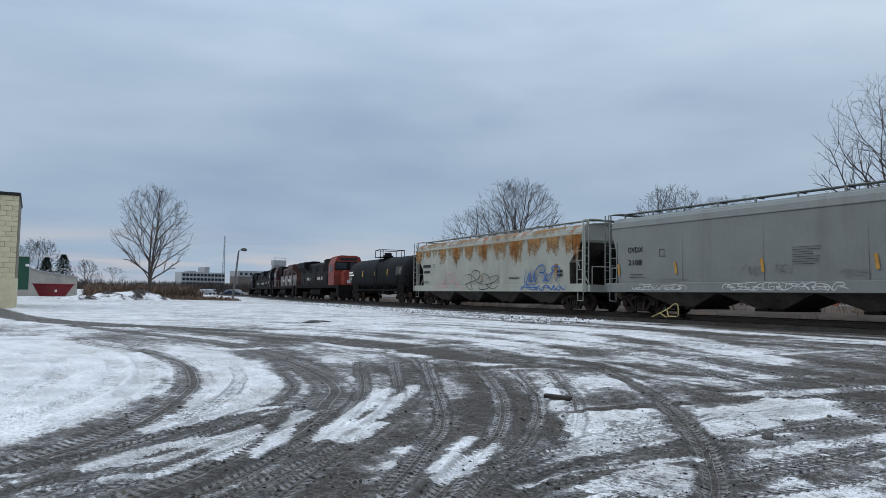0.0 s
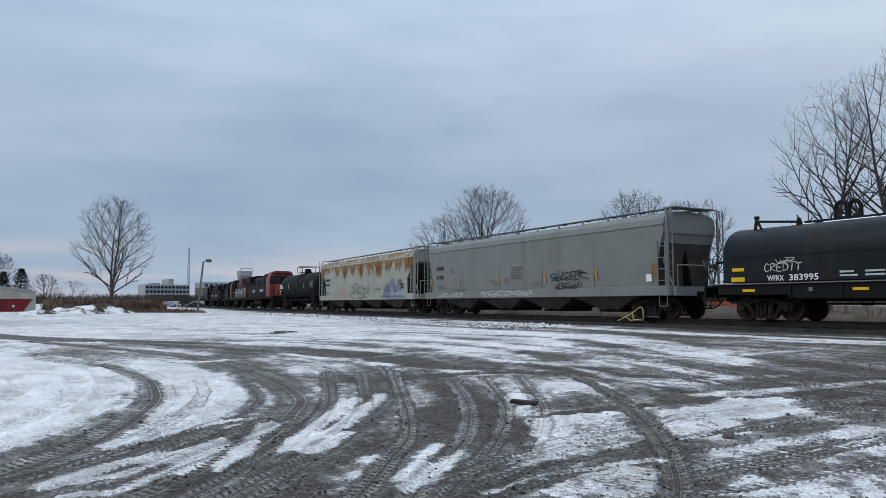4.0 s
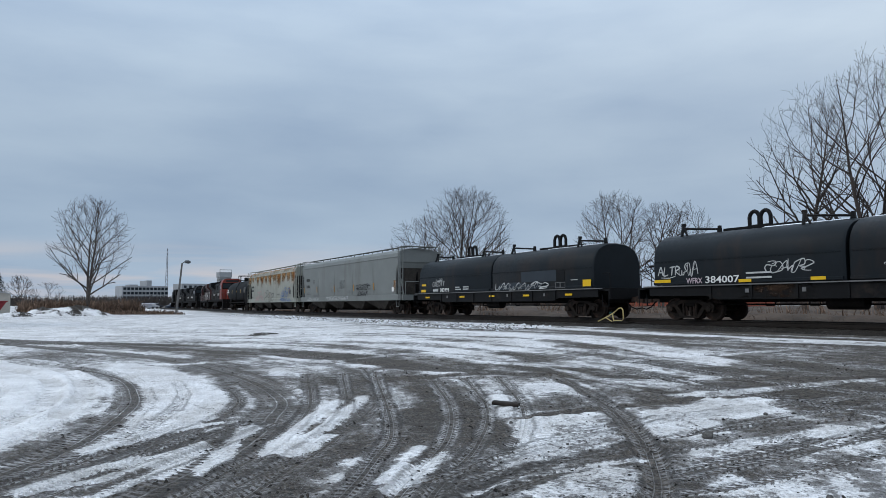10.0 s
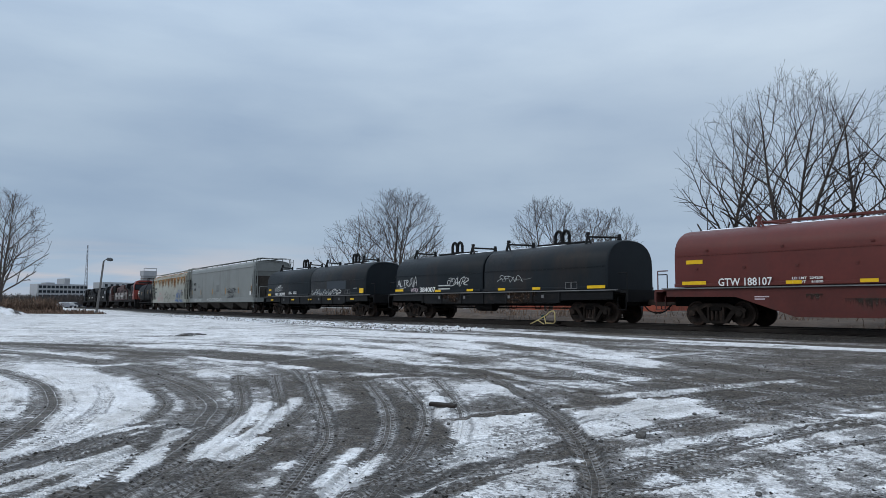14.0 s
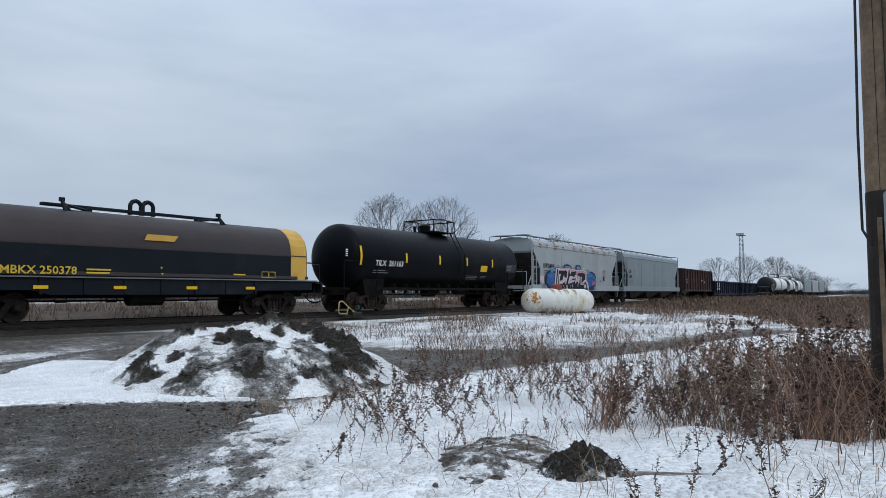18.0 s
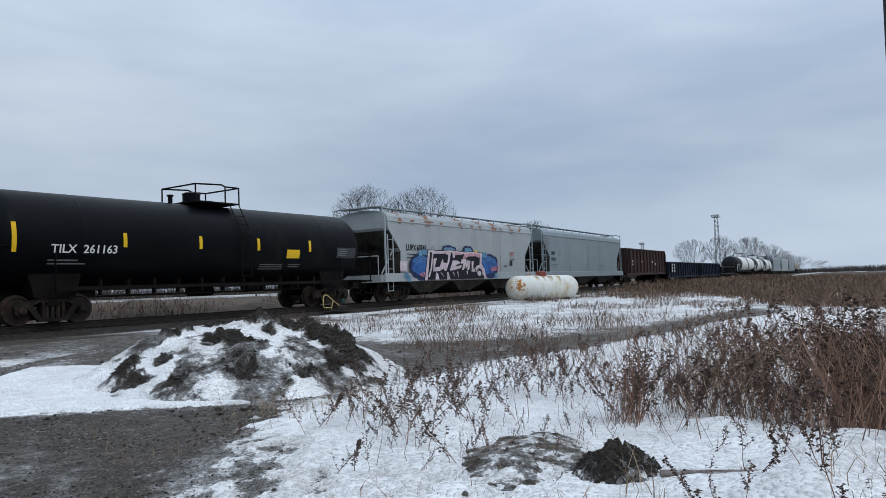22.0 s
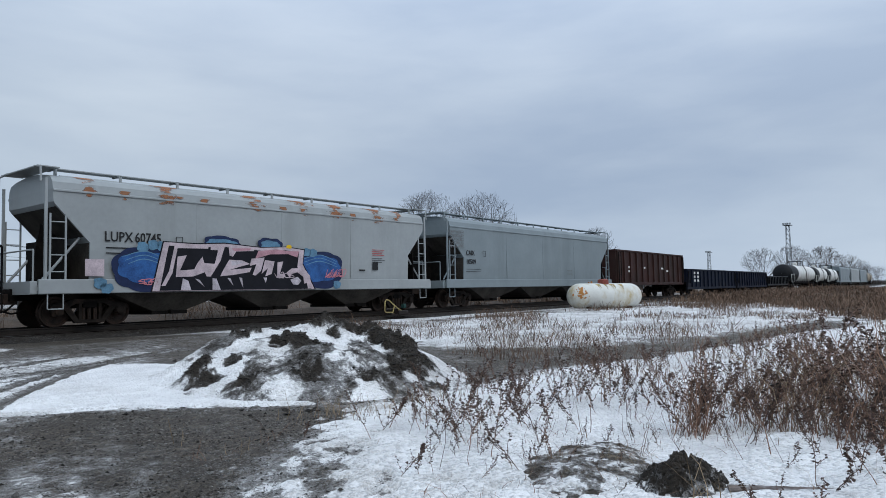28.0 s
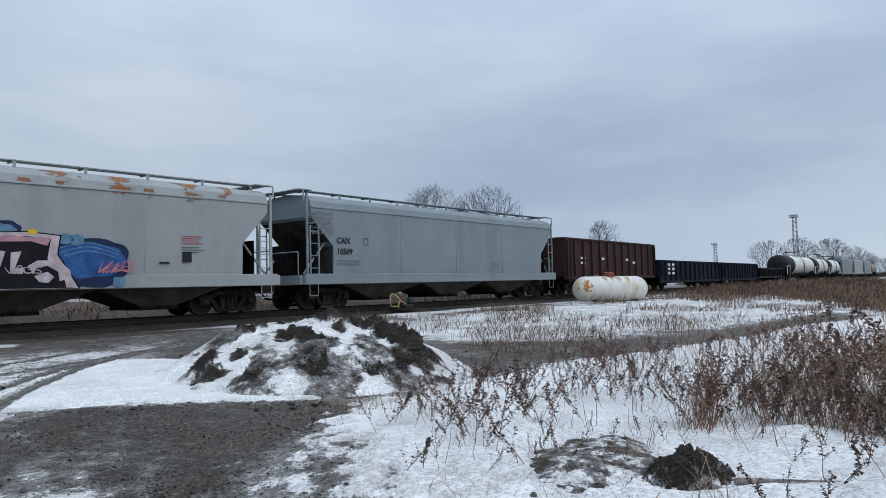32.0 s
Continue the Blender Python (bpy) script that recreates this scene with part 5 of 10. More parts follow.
def centre_bracket(car, z, m):
    """The lifting bracket in the middle of a hood: a box with a square eye between sloping fins."""
    hood = car
    part("lifting_bracket", Geo().box(-0.36, -0.16, -0.13, 0.13, z, z + 0.42).box(0.16, 0.36, -0.13, 0.13, z, z + 0.42).box(-0.36, 0.36, -0.13, 0.13, z + 0.32, z + 0.44).box(-0.16, 0.16, -0.13, 0.13, z, z + 0.1), m, hood)
    for s in (-1, 1):
        part("bracket_fin", Geo().plate([(s * 0.36, z - 0.02), (s * 0.36, z + 0.28), (s * 0.95, z + 0.06), (s * 0.95, z - 0.02)], -0.04, 0.04), m, hood)


def rivets(car, m, y, z, x0, x1, n):
    for k in range(n):
        x = x0 + (x1 - x0) * k / (n - 1)
        part("hood_clip", Geo().box(x - 0.05, x + 0.05, y - 0.02, y, z, z + 0.07), m, car)


# two oxide red coil cars
reds = []
for k, (a, b) in enumerate(((-22.72, -6.12), (-4.57, 11.42))):
    cr, h = coil_car(("oxide red coil steel car with a deep belly sill", "oxide red coil steel car with white tags and belly sill")[k], a, b, M_RED, M_REDDARK, 1, belly=True, top=3.5, straight=1.15, stand=0.63)
    if k == 0:
        FIXED_RED = names_of(cr)
    reds.append(cr)
    centre_bracket(cr, 3.58, M_REDDARK)
    rivets(cr, M_REDDARK, HOOD, 1.98, -h + 1.2, h - 1.2, 9)
    rivets(cr, M_REDDARK, -1.50, 2.62, -h + 1.6, h - 1.6, 6)
    roof_snow(cr, -h + 0.8, h - 0.9, 3.505, 0.6, 5 + k)
    rect(cr, M_REFL, -7.5, -6.85, 2.20, 2.34, HOOD, "reflector")
    rect(cr, M_REFL, -7.65, -6.7, 1.46, 1.58, SKIRT, "reflector")
    rect(cr, M_REFL, 6.35, 7.4, 1.46, 1.58, SKIRT, "reflector")
    reflectors(cr, (-3.9, -1.7, 1.0, 3.4), SKIRT, 1.42, 1.53, 0.5)
    lettering("LD LMT  224200", 0.11, -3.7, SKIRT, 1.56, M_WHITE, cr, 0.95)
    lettering("LT WT    61800", 0.11, -3.7, SKIRT, 1.44, M_WHITE, cr, 0.95)
    bars(cr, M_WHITE, -0.95, SKIRT, 1.46, 0.55, 1, 0.05, 0.1, 9 + k)
    bars(cr, M_TAGROSE, 4.4, SKIRT, 1.56, 0.55, 2, 0.05, 0.11, 11 + k)
    lettering("L 52 FT 6 IN", 0.11, 5.6, SKIRT, 1.56, M_TAGROSE, cr, 0.8)
    lettering("IL 48 FT 0 IN", 0.11, 5.6, SKIRT, 1.44, M_TAGROSE, cr, 0.8)
    for z in (1.80, 1.55):
        triangle(cr, -0.1, z, SKIRT)
    bars(cr, M_TAGROSE, -5.0, -1.478, 1.0, 0.5, 2, 0.04, 0.08, 15 + k)
    bars(cr, M_TAGROSE, 0.4, -1.478, 0.93, 0.6, 1, 0.035, 0.08, 17 + k)
    boxes(cr, M_WHITE, 2.2, 0.64, -1.478, 0.24, 0.28)
    rect(cr, M_TAGROSE, 3.3, 3.64, 0.88, 1.0, -1.478, "stencil_plate")
    stains(cr, 3.6, ((-1.2, 2.2, 0.95, 0.5), (-3.1, 0.7, 1.1, 0.75), (2.6, 1.6, 0.9, 0.45)), M_GRIME, -1.476)
    rect(cr, M_TAGROSE, 4.2, 4.26, 1.40, 1.62, SKIRT, "stencil_mark")
# web address and number on each side; the emblem stays a plain outline
for cr, num, x_web, tag in ((reds[0], "GTW 188107", 3.7, 51), (reds[1], "GTW 187511", -5.96, 52)):
    lettering(num, 0.37, -6.25, SKIRT, 1.40, M_WHITE, cr, 1.9)
    for k in range(7):
        rect(cr, M_WHITE, x_web + k * 0.2, x_web + k * 0.2 + 0.15, 2.73, 2.86, -1.49, "stencil_bar")
bubble_tag(reds[0], M_TAGROSE, 4.3, 5.5, 1.9, 2.2, HOOD, 5, 53, 0.02)
bubble_tag(reds[0], M_TAGROSE, 6.6, 7.2, 1.85, 2.2, HOOD, 2, 58, 0.02)
bubble_tag(reds[1], M_TAGWHITE, -5.5, -4.0, 1.78, 2.15, HOOD, 7, 54, 0.026, 0.3)
bubble_tag(reds[1], M_TAGROSE, 0.95, 2.75, 1.75, 2.1, HOOD, 7, 55, 0.03, 0.4)
stroke(reds[1], M_TAGROSE, [(1.2, 1.62), (1.6, 1.58), (2.3, 1.65)], HOOD, 0.02)
sheet(reds[1], M_WHITE, [(2.9, 2.80), (2.98, 2.77), (4.05, 2.77), (4.1, 2.82), (4.1, 2.90), (3.98, 2.86), (3.05, 2.86), (3.0, 2.98), (3.9, 2.98), (4.1, 2.95), (4.1, 3.04), (4.0, 3.07), (3.0, 3.07), (2.9, 3.0)], -1.512, "painted_emblem", "plain white emblem outline")

shift_marks(reds[0], FIXED_RED, 0.27)
# navy and brown coil car with yellow ends
cm, h = coil_car("navy coil steel car with a brown hood and yellow ends", 13.33, 27.49, M_BROWNHOOD, M_NAVY, 1, top=3.5, stand=0.44)
hh = h - 0.55
pr = [(y * 1.004, 1.38 + (z - 1.38) * 1.004) for y, z in hood_profile(1.50, 1.38, 3.5, 0.95)]
for a in (-hh + 0.1, hh - 0.92):
    part("yellow_band", Geo().prism(pr, a, a + 0.82), M_YELLOW, cm, "yellow painted hood end")
part("hood_side", Geo().box(-hh + 0.93, hh - 0.93, -1.512, -1.503, 1.52, 2.32), M_NAVY, cm, "navy lower hood side")
part("hood_end", Geo().prism([(y * 0.95, 1.38 + (z - 1.38) * 0.97) for y, z in hood_profile(1.50, 1.38, 3.5, 0.95)], -hh - 0.012, -hh), M_NAVY, cm, "navy hood end plate")
kept = names_of(cm)
lettering("MBKX 250378", 0.33, -4.84, SKIRT, 1.42, M_YLET, cm, 2.15)
sheet(cm, M_YELLOW, [(-0.5, 2.58), (0.6, 2.58), (0.75, 2.78), (-0.4, 2.78)], -1.518, "painted_emblem", "faded yellow emblem bar")
reflectors(cm, (-3.9, -1.5, 1.1, 3.6), -1.515, 0.98, 1.08, 0.42)
rect(cm, M_YELLOW, -6.4, -6.0, 1.36, 1.56, SKIRT, "reflector")
rect(cm, M_YELLOW, 6.1, 6.5, 1.36, 1.56, SKIRT, "reflector")
rect(cm, M_REFL, -5.5, -4.9, 1.9, 2.05, HOOD - 0.003, "reflector")
boxes(cm, M_YLET, 4.3, 1.42, SKIRT, 0.34, 0.24)
bars(cm, M_YLET, -2.4, SKIRT, 1.55, 1.0, 2, 0.05, 0.1, 4)
bars(cm, M_YLET, 3.0, SKIRT, 1.5, 0.6, 1, 0.05, 0.1, 5)
triangle(cm, 0.14, 1.72, HOOD - 0.003)
triangle(cm, 0.14, 1.52, SKIRT)
for k in range(3):
    part("stencil_bar", Geo().box(-hh - 0.016, -hh - 0.012, -1.2, -0.75 - 0.1 * (k % 2), 2.6 - k * 0.12, 2.66 - k * 0.12), M_YLET, cm)
shift_marks(cm, kept, -0.2)
lift_ring(cm, 0.1, 3.6, M_NAVY, 0.45)
roof_snow(cm, -2, 3, 3.505, 0.4, 9)

# long black tank car
tk2, h, zc, r = tank_car("long glossy black tank car with yellow strips", 29.5, 45.2, M_TANKBLK, r=1.53, zc=2.50)
tank_text("TILX  261163", 0.36, -6.25, 2.1, zc, r, M_WHITE, tk2, 2.05)
tank_bars(tk2, M_TAGGREY, -6.3, 1.86, 1.2, 2, zc, r, 0.04, 0.1, 1)
for x, a, b in ((-7.33, 2.1, 2.95), (-4.0, 2.3, 2.75), (-1.15, 2.3, 2.75), (1.47, 2.3, 2.75), (4.2, 2.3, 2.75)):
    tank_patch(tk2, M_REFL, x, x + 0.13, a, b, zc, r)
tank_patch(tk2, M_REFL, 3.0, 3.7, 2.02, 2.36, zc, r, "label_plate", "yellow warning label")
tank_patch(tk2, M_GREYPLATE, 5.9, 7.1, 2.05, 2.5, zc, r, "placard_board", "grey placard board")
tank_bars(tk2, M_TAGGREY, 1.7, 1.75, 1.3, 3, zc, r, 0.03, 0.08, 5)
tank_bars(tk2, M_TAGGREY, 3.2, 1.75, 0.8, 2, zc, r, 0.03, 0.08, 7)
tank_bars(tk2, M_TAGGREY, 6.0, 2.4, 0.6, 4, zc, r, 0.03, 0.08, 6)
for k in range(4):
    part("stencil_bar", Geo().box(-h + 0.08 + 0.0 * k, -h + 0.5, -1.06 - 0.005, -1.05, 2.75 - k * 0.09, 2.80 - k * 0.09), M_WHITE, tk2)

# light grey hopper with the large painted piece
hl, h = hopper("light grey covered hopper car with large blue and pink graffiti", 46.3, 63.2, M_LHOP, 3, roof=4.40, cut=1.5, tall=False)
lettering("LUPX", 0.42, -6.55, SIDE, 2.49, M_BLK, hl, 0.88)
lettering("60745", 0.42, -5.62, SIDE, 2.49, M_BLK, hl, 0.86)
boxes(hl, M_BLK, -4.25, 2.48, SIDE, 0.26, 0.24, 1)
bars(hl, M_BLK, -6.5, SIDE, 2.28, 0.9, 2, 0.035, 0.16, 3)
Y1 = SIDE - 0.056
for (x0, x1, z0, z1), sd in (((-6.35, -4.3, 0.98, 2.38), 1), ((0.55, 2.95, 1.0, 2.45), 2)):
    blob(hl, M_TAGNAVY, x0, x1, z0, z1, Y1, sd, "graffiti_cloud", 0.08, 7, "navy outlined cloud")
    blob(hl, M_TAGBLUE, x0 + 0.16, x1 - 0.16, z0 + 0.26, z1 - 0.16, Y1 - 0.006, sd + 5, "graffiti_cloud", 0.10, 7, "blue sprayed cloud")
    for k in range(3):
        stroke(hl, M_TAGPALE, [(x0 + 0.3 + k * 0.1, z1 - 0.35 - k * 0.1), ((x0 + x1) / 2, z1 - 0.16 - k * 0.12), (x1 - 0.35, z1 - 0.4 - k * 0.1)], Y1 - 0.012, 0.014)
for x, z, w in ((-2.6, 2.55, 1.5), (-0.6, 2.58, 1.1)):
    blob(hl, M_TAGNAVY, x - w / 2, x + w / 2, z - 0.3, z + 0.28, Y1, int(z * 100), "graffiti_cloud", 0.12, 7)
    blob(hl, M_TAGPALE, x - w / 2 + 0.12, x + w / 2 - 0.12, z - 0.2, z + 0.17, Y1 - 0.006, int(z * 90), "graffiti_cloud", 0.12, 7)
for x, z in ((-5.4, 2.35), (-5.05, 2.42), (-4.75, 2.4), (1.1, 2.38), (1.4, 2.36), (-6.7, 1.25), (-6.5, 1.1), (2.6, 1.15)):
    blob(hl, M_TAGPALE, x - 0.2, x + 0.2, z - 0.16, z + 0.16, Y1 - 0.014, int(x * 31) + 7, "graffiti_cloud", 0.15, 6)
sheet(hl, M_TAGBLACK, [(-5.15, 0.96), (-4.75, 2.56), (-3.6, 2.54), (-2.5, 2.60), (-1.0, 2.50), (0.1, 2.56), (0.98, 2.48), (0.9, 1.95), (1.5, 0.98)], Y1 - 0.020, "graffiti_outline", "black letter outline")
sheet(hl, M_TAGROSE, [(-5.10, 0.985), (-4.71, 2.53), (-3.6, 2.50), (-2.5, 2.56), (-1.0, 2.47), (0.08, 2.53), (0.93, 2.45), (0.85, 1.94), (1.43, 0.99)], Y1 - 0.026, "graffiti_fill", "pale rose letter edge")
sheet(hl, M_TAGBLACK, [(-4.86, 1.0), (-4.55, 2.42), (-3.6, 2.40), (-2.5, 2.45), (-1.0, 2.37), (0.05, 2.42), (0.80, 2.36), (0.72, 1.90), (1.28, 1.0)], Y1 - 0.029, "graffiti_fill", "black letter mass")
# black letters between sprayed rose edges, with pale spikes along the foot
sheet(hl, M_TAGROSE, [(-4.35, 2.43), (-3.13, 2.44), (-3.15, 2.37), (-4.25, 2.35), (-4.43, 1.55), (-4.67, 1.15), (-4.8, 1.15), (-4.54, 1.62)], Y1 - 0.0340, "graffiti_fill", "pale rose sprayed letter edge")
sheet(hl, M_TAGROSE, [(-4.25, 2.08), (-3.93, 2.13), (-4.17, 1.64), (-3.66, 1.68), (-3.54, 1.89), (-3.36, 2.1), (-3.29, 1.89), (-2.89, 1.87), (-3.12, 1.64), (-3.7, 1.45), (-4.31, 1.43)], Y1 - 0.0345, "graffiti_fill", "pale rose sprayed letter edge")
sheet(hl, M_TAGROSE, [(-3.05, 2.43), (-2.52, 2.44), (-2.68, 1.97), (-3.05, 1.45), (-3.2, 1.45), (-3.29, 1.62), (-2.89, 1.89), (-2.77, 2.33), (-3.05, 2.33)], Y1 - 0.0350, "graffiti_fill", "pale rose sprayed letter edge")
sheet(hl, M_TAGROSE, [(-2.36, 2.46), (-1.28, 2.49), (-1.33, 2.35), (-2.06, 2.31), (-2.19, 2.13), (-2.32, 2.16)], Y1 - 0.0355, "graffiti_fill", "pale rose sprayed letter edge")
sheet(hl, M_TAGROSE, [(-2.34, 2.02), (-1.83, 2.01), (-1.49, 1.89), (-1.79, 1.82), (-2.32, 1.68), (-1.43, 1.76), (-1.51, 1.61), (-2.16, 1.51), (-2.69, 1.46), (-2.56, 1.69)], Y1 - 0.0360, "graffiti_fill", "pale rose sprayed letter edge")
sheet(hl, M_TAGROSE, [(-1.43, 2.08), (-0.88, 2.13), (-1.04, 1.65), (-1.27, 1.49), (-1.39, 1.51), (-1.23, 1.89), (-1.51, 1.82)], Y1 - 0.0365, "graffiti_fill", "pale rose sprayed letter edge")
sheet(hl, M_TAGROSE, [(-0.86, 2.04), (-0.44, 2.0), (-0.57, 1.55), (-0.86, 1.46), (-0.73, 1.76), (-1.01, 1.55)], Y1 - 0.0370, "graffiti_fill", "pale rose sprayed letter edge")
sheet(hl, M_TAGROSE, [(-0.31, 1.97), (-0.05, 2.01), (-0.21, 1.55), (0.03, 1.57), (-0.03, 1.39), (-0.33, 1.42)], Y1 - 0.0375, "graffiti_fill", "pale rose sprayed letter edge")
sheet(hl, M_TAGROSE, [(0.1, 1.61), (0.34, 1.76), (0.75, 1.77), (1.04, 1.57), (1.12, 1.25), (0.92, 1.19), (0.88, 1.45), (0.6, 1.62), (0.32, 1.55), (0.24, 1.39)], Y1 - 0.0380, "graffiti_fill", "pale rose sprayed letter edge")
sheet(hl, M_TAGROSE, [(0.7, 2.4), (0.92, 2.43), (0.84, 1.84), (1.2, 1.49), (1.28, 1.01), (1.1, 1.01), (1.01, 1.39), (0.6, 1.81)], Y1 - 0.0385, "graffiti_fill", "pale rose sprayed letter edge")
sheet(hl, M_TAGPINKPALE, [(-1.14, 2.35), (-0.37, 2.44), (0.19, 2.39), (0.7, 2.4), (0.6, 2.17), (0.18, 2.28), (-0.62, 2.25), (-1.28, 2.08)], Y1 - 0.0380, "graffiti_fill", "pink sprayed letter top")
sheet(hl, M_TAGPINKPALE, [(-2.24, 2.41), (-1.43, 2.44), (-1.51, 2.36), (-2.14, 2.32)], Y1 - 0.0385, "graffiti_fill", "pink sprayed letter top")
sheet(hl, M_TAGLILAC, [(-4.14, 1.01), (-4.07, 1.39), (-3.88, 1.31), (-3.77, 1.01)], Y1 - 0.0420, "graffiti_fill", "white sprayed highlight")
sheet(hl, M_TAGLILAC, [(-2.99, 1.01), (-2.99, 1.39), (-2.84, 1.38), (-2.68, 1.01)], Y1 - 0.0425, "graffiti_fill", "white sprayed highlight")
sheet(hl, M_TAGLILAC, [(-3.64, 1.38), (-3.47, 1.34), (-3.29, 1.11)], Y1 - 0.0430, "graffiti_fill", "white sprayed highlight")
sheet(hl, M_TAGLILAC, [(-2.42, 1.41), (-2.29, 1.38), (-2.19, 1.14)], Y1 - 0.0435, "graffiti_fill", "white sprayed highlight")
sheet(hl, M_TAGLILAC, [(-1.95, 1.42), (-1.83, 1.41), (-1.79, 1.07), (-1.87, 1.22)], Y1 - 0.0440, "graffiti_fill", "white sprayed highlight")
sheet(hl, M_TAGLILAC, [(-0.94, 1.42), (-0.78, 1.42), (-0.84, 1.23)], Y1 - 0.0445, "graffiti_fill", "white sprayed highlight")
sheet(hl, M_TAGLILAC, [(-2.27, 1.98), (-1.92, 2.0), (-1.72, 1.93), (-2.24, 1.82)], Y1 - 0.0450, "graffiti_fill", "white sprayed highlight")
sheet(hl, M_TAGLILAC, [(0.26, 1.34), (0.6, 1.45), (0.78, 1.31), (0.62, 1.15), (0.39, 1.17)], Y1 - 0.0455, "graffiti_fill", "white sprayed highlight")
blob(hl, M_REFL, 0.1, 0.35, 2.48, 2.62, Y1 - 0.03, 3, "graffiti_cloud", 0.1, 5)
bubble_tag(hl, M_TAGPINK, 2.0, 2.9, 1.45, 1.8, Y1 - 0.03, 5, 61, 0.022, 0.6)
bubble_tag(hl, M_TAGPINK, -5.5, -5.0, 1.2, 1.42, Y1 - 0.03, 3, 62, 0.02)
bubble_tag(hl, M_TAGROSE, -0.4, 0.4, 1.42, 1.62, Y1 - 0.045, 4, 63, 0.018)
rect(hl, M_TAGROSE, -7.1, -6.55, 1.45, 1.95, SIDE, "paint_patch", "pale pink overspray")
for k in range(4):
    rect(hl, M_TAGRED, 4.65, 5.4 - 0.07 * (k % 3), 2.58 - k * 0.075, 2.60 - k * 0.075, SIDE, "stencil_bar")
bars(hl, M_BLK, 4.65, SIDE, 2.22, 0.8, 3, 0.018, 0.08, 8)
rect(hl, M_BLK, 4.68, 5.0, 1.75, 2.08, SIDE, "stencil_plate")
bars(hl, M_BLK, 3.9, SIDE, 1.7, 0.4, 1, 0.06, 0.1, 9)
stains(hl, 4.40, tuple((x, w, 4.02, 3.72) for x, w in ((-7.0, 0.8), (-5.9, 0.5), (-4.5, 1.3), (-3.2, 0.6), (-1.2, 1.2), (0.0, 0.7), (1.0, 0.8), (2.6, 1.4), (3.6, 0.5), (5.0, 1.3), (6.2, 0.6))), M_FLAKE, -1.575)
for x, w in ((-7.0, 1.0), (-4.5, 1.6), (-1.2, 1.5), (1.0, 1.5), (2.8, 1.6), (5.0, 1.6), (6.4, 0.8)):
    roof_stain(hl, 4.40, x, w, M_FLAKE)

# plain blue-grey hopper
hk, h = hopper("blue-grey covered hopper car, plain and clean", 64.2, 83.3, M_KHOP, 3, roof=4.42, cut=1.6, tall=False)
lettering("CAIX", 0.34, -7.8, SIDE, 2.55, M_BLK, hk, 0.75)
lettering("10509", 0.34, -7.8, SIDE, 2.12, M_BLK, hk, 0.85)
boxes(hk, M_BLK, -6.3, 2.52, SIDE, 0.28, 0.28, 1)
bars(hk, M_BLK, -7.8, SIDE, 1.85, 1.3, 2, 0.02, 0.12, 2)
bars(hk, M_TAGGREY, 3.0, SIDE, 1.9, 0.8, 4, 0.016, 0.085, 3)
for k in range(5):
    bubble_tag(hk, M_TAGGREY, -9.2, -8.0, 3.6 - k * 0.18, 3.74 - k * 0.18, SIDE + 0.0, 6, 70 + k, 0.012)
M_OXBROWN = mat("dark_brown_oxide_paint", (0.036, 0.012, 0.009), 0.65, var=0.25, scale=1, dirt=(0.025, 0.016, 0.013), dirt_amt=0.4, streak=0.3)
ga, h = gondola("rust-brown high-sided open car with upright ribs", 84.5, 99.8, M_OXBROWN, 3.5, 13, name="open_hopper_car")
for x, z in ((-5.4, 2.2), (-5.4, 1.9), (-2.5, 2.2), (1.9, 2.2), (3.2, 2.0)):
    rect(ga, M_WHITE, x, x + 0.7, z, z + 0.14, -1.50, "stencil_bar")
M_GONDNAVY = mat("very_dark_navy_paint", (0.0075, 0.0105, 0.022), 0.6, var=0.2, scale=1, dirt=(0.02, 0.018, 0.02), dirt_amt=0.2, spec=0.1)
gb, h = gondola("dark navy ribbed gondola car with white stencils", 100.9, 118.5, M_GONDNAVY, 2.35, 14, drop=0.45)
gondola("dark navy ribbed gondola car among tank cars", 119.3, 135.0, M_GONDNAVY, 2.35, 14, drop=0.45)
gondola("low black gondola car before the tank cars", 135.8, 150.0, M_TANKBLK, 1.9, 14, drop=0.3)
for z in (1.9, 1.55, 1.2):
    rect(gb, M_WHITE, -6.6, -5.9, z, z + 0.2, -1.495, "stencil_bar")
    rect(gb, M_WHITE, -5.6, -5.0, z, z + 0.2, -1.495, "stencil_bar")
M_TANKWHT = mat("chalky_white_tank_paint", (0.72, 0.72, 0.69), 0.5, var=0.08, scale=1.2, dirt=(0.3, 0.28, 0.25), dirt_amt=0.4, streak=0.3)


def far_tank(label, x0, x1, m, r=1.42):
    """A tank car whose end nearest the yard is painted black."""
    car, h, zc, r = tank_car(label, x0, x1, m, r=r)
    prof = [(-h - 0.012, 0.02)] + [(-h - 0.012 + 0.72 * (1 - math.cos(math.pi / 16 * i)), (r + 0.015) * math.sin(math.pi / 16 * i)) for i in range(1, 9)] + [(-h + 0.5 * h, r + 0.015), (-h + 0.5 * h, r - 0.05)]
    part("black_head", Geo().lathe_x(prof, 0, zc, 40), M_TANKHEAD, car, "black-painted tank end", smooth=True)


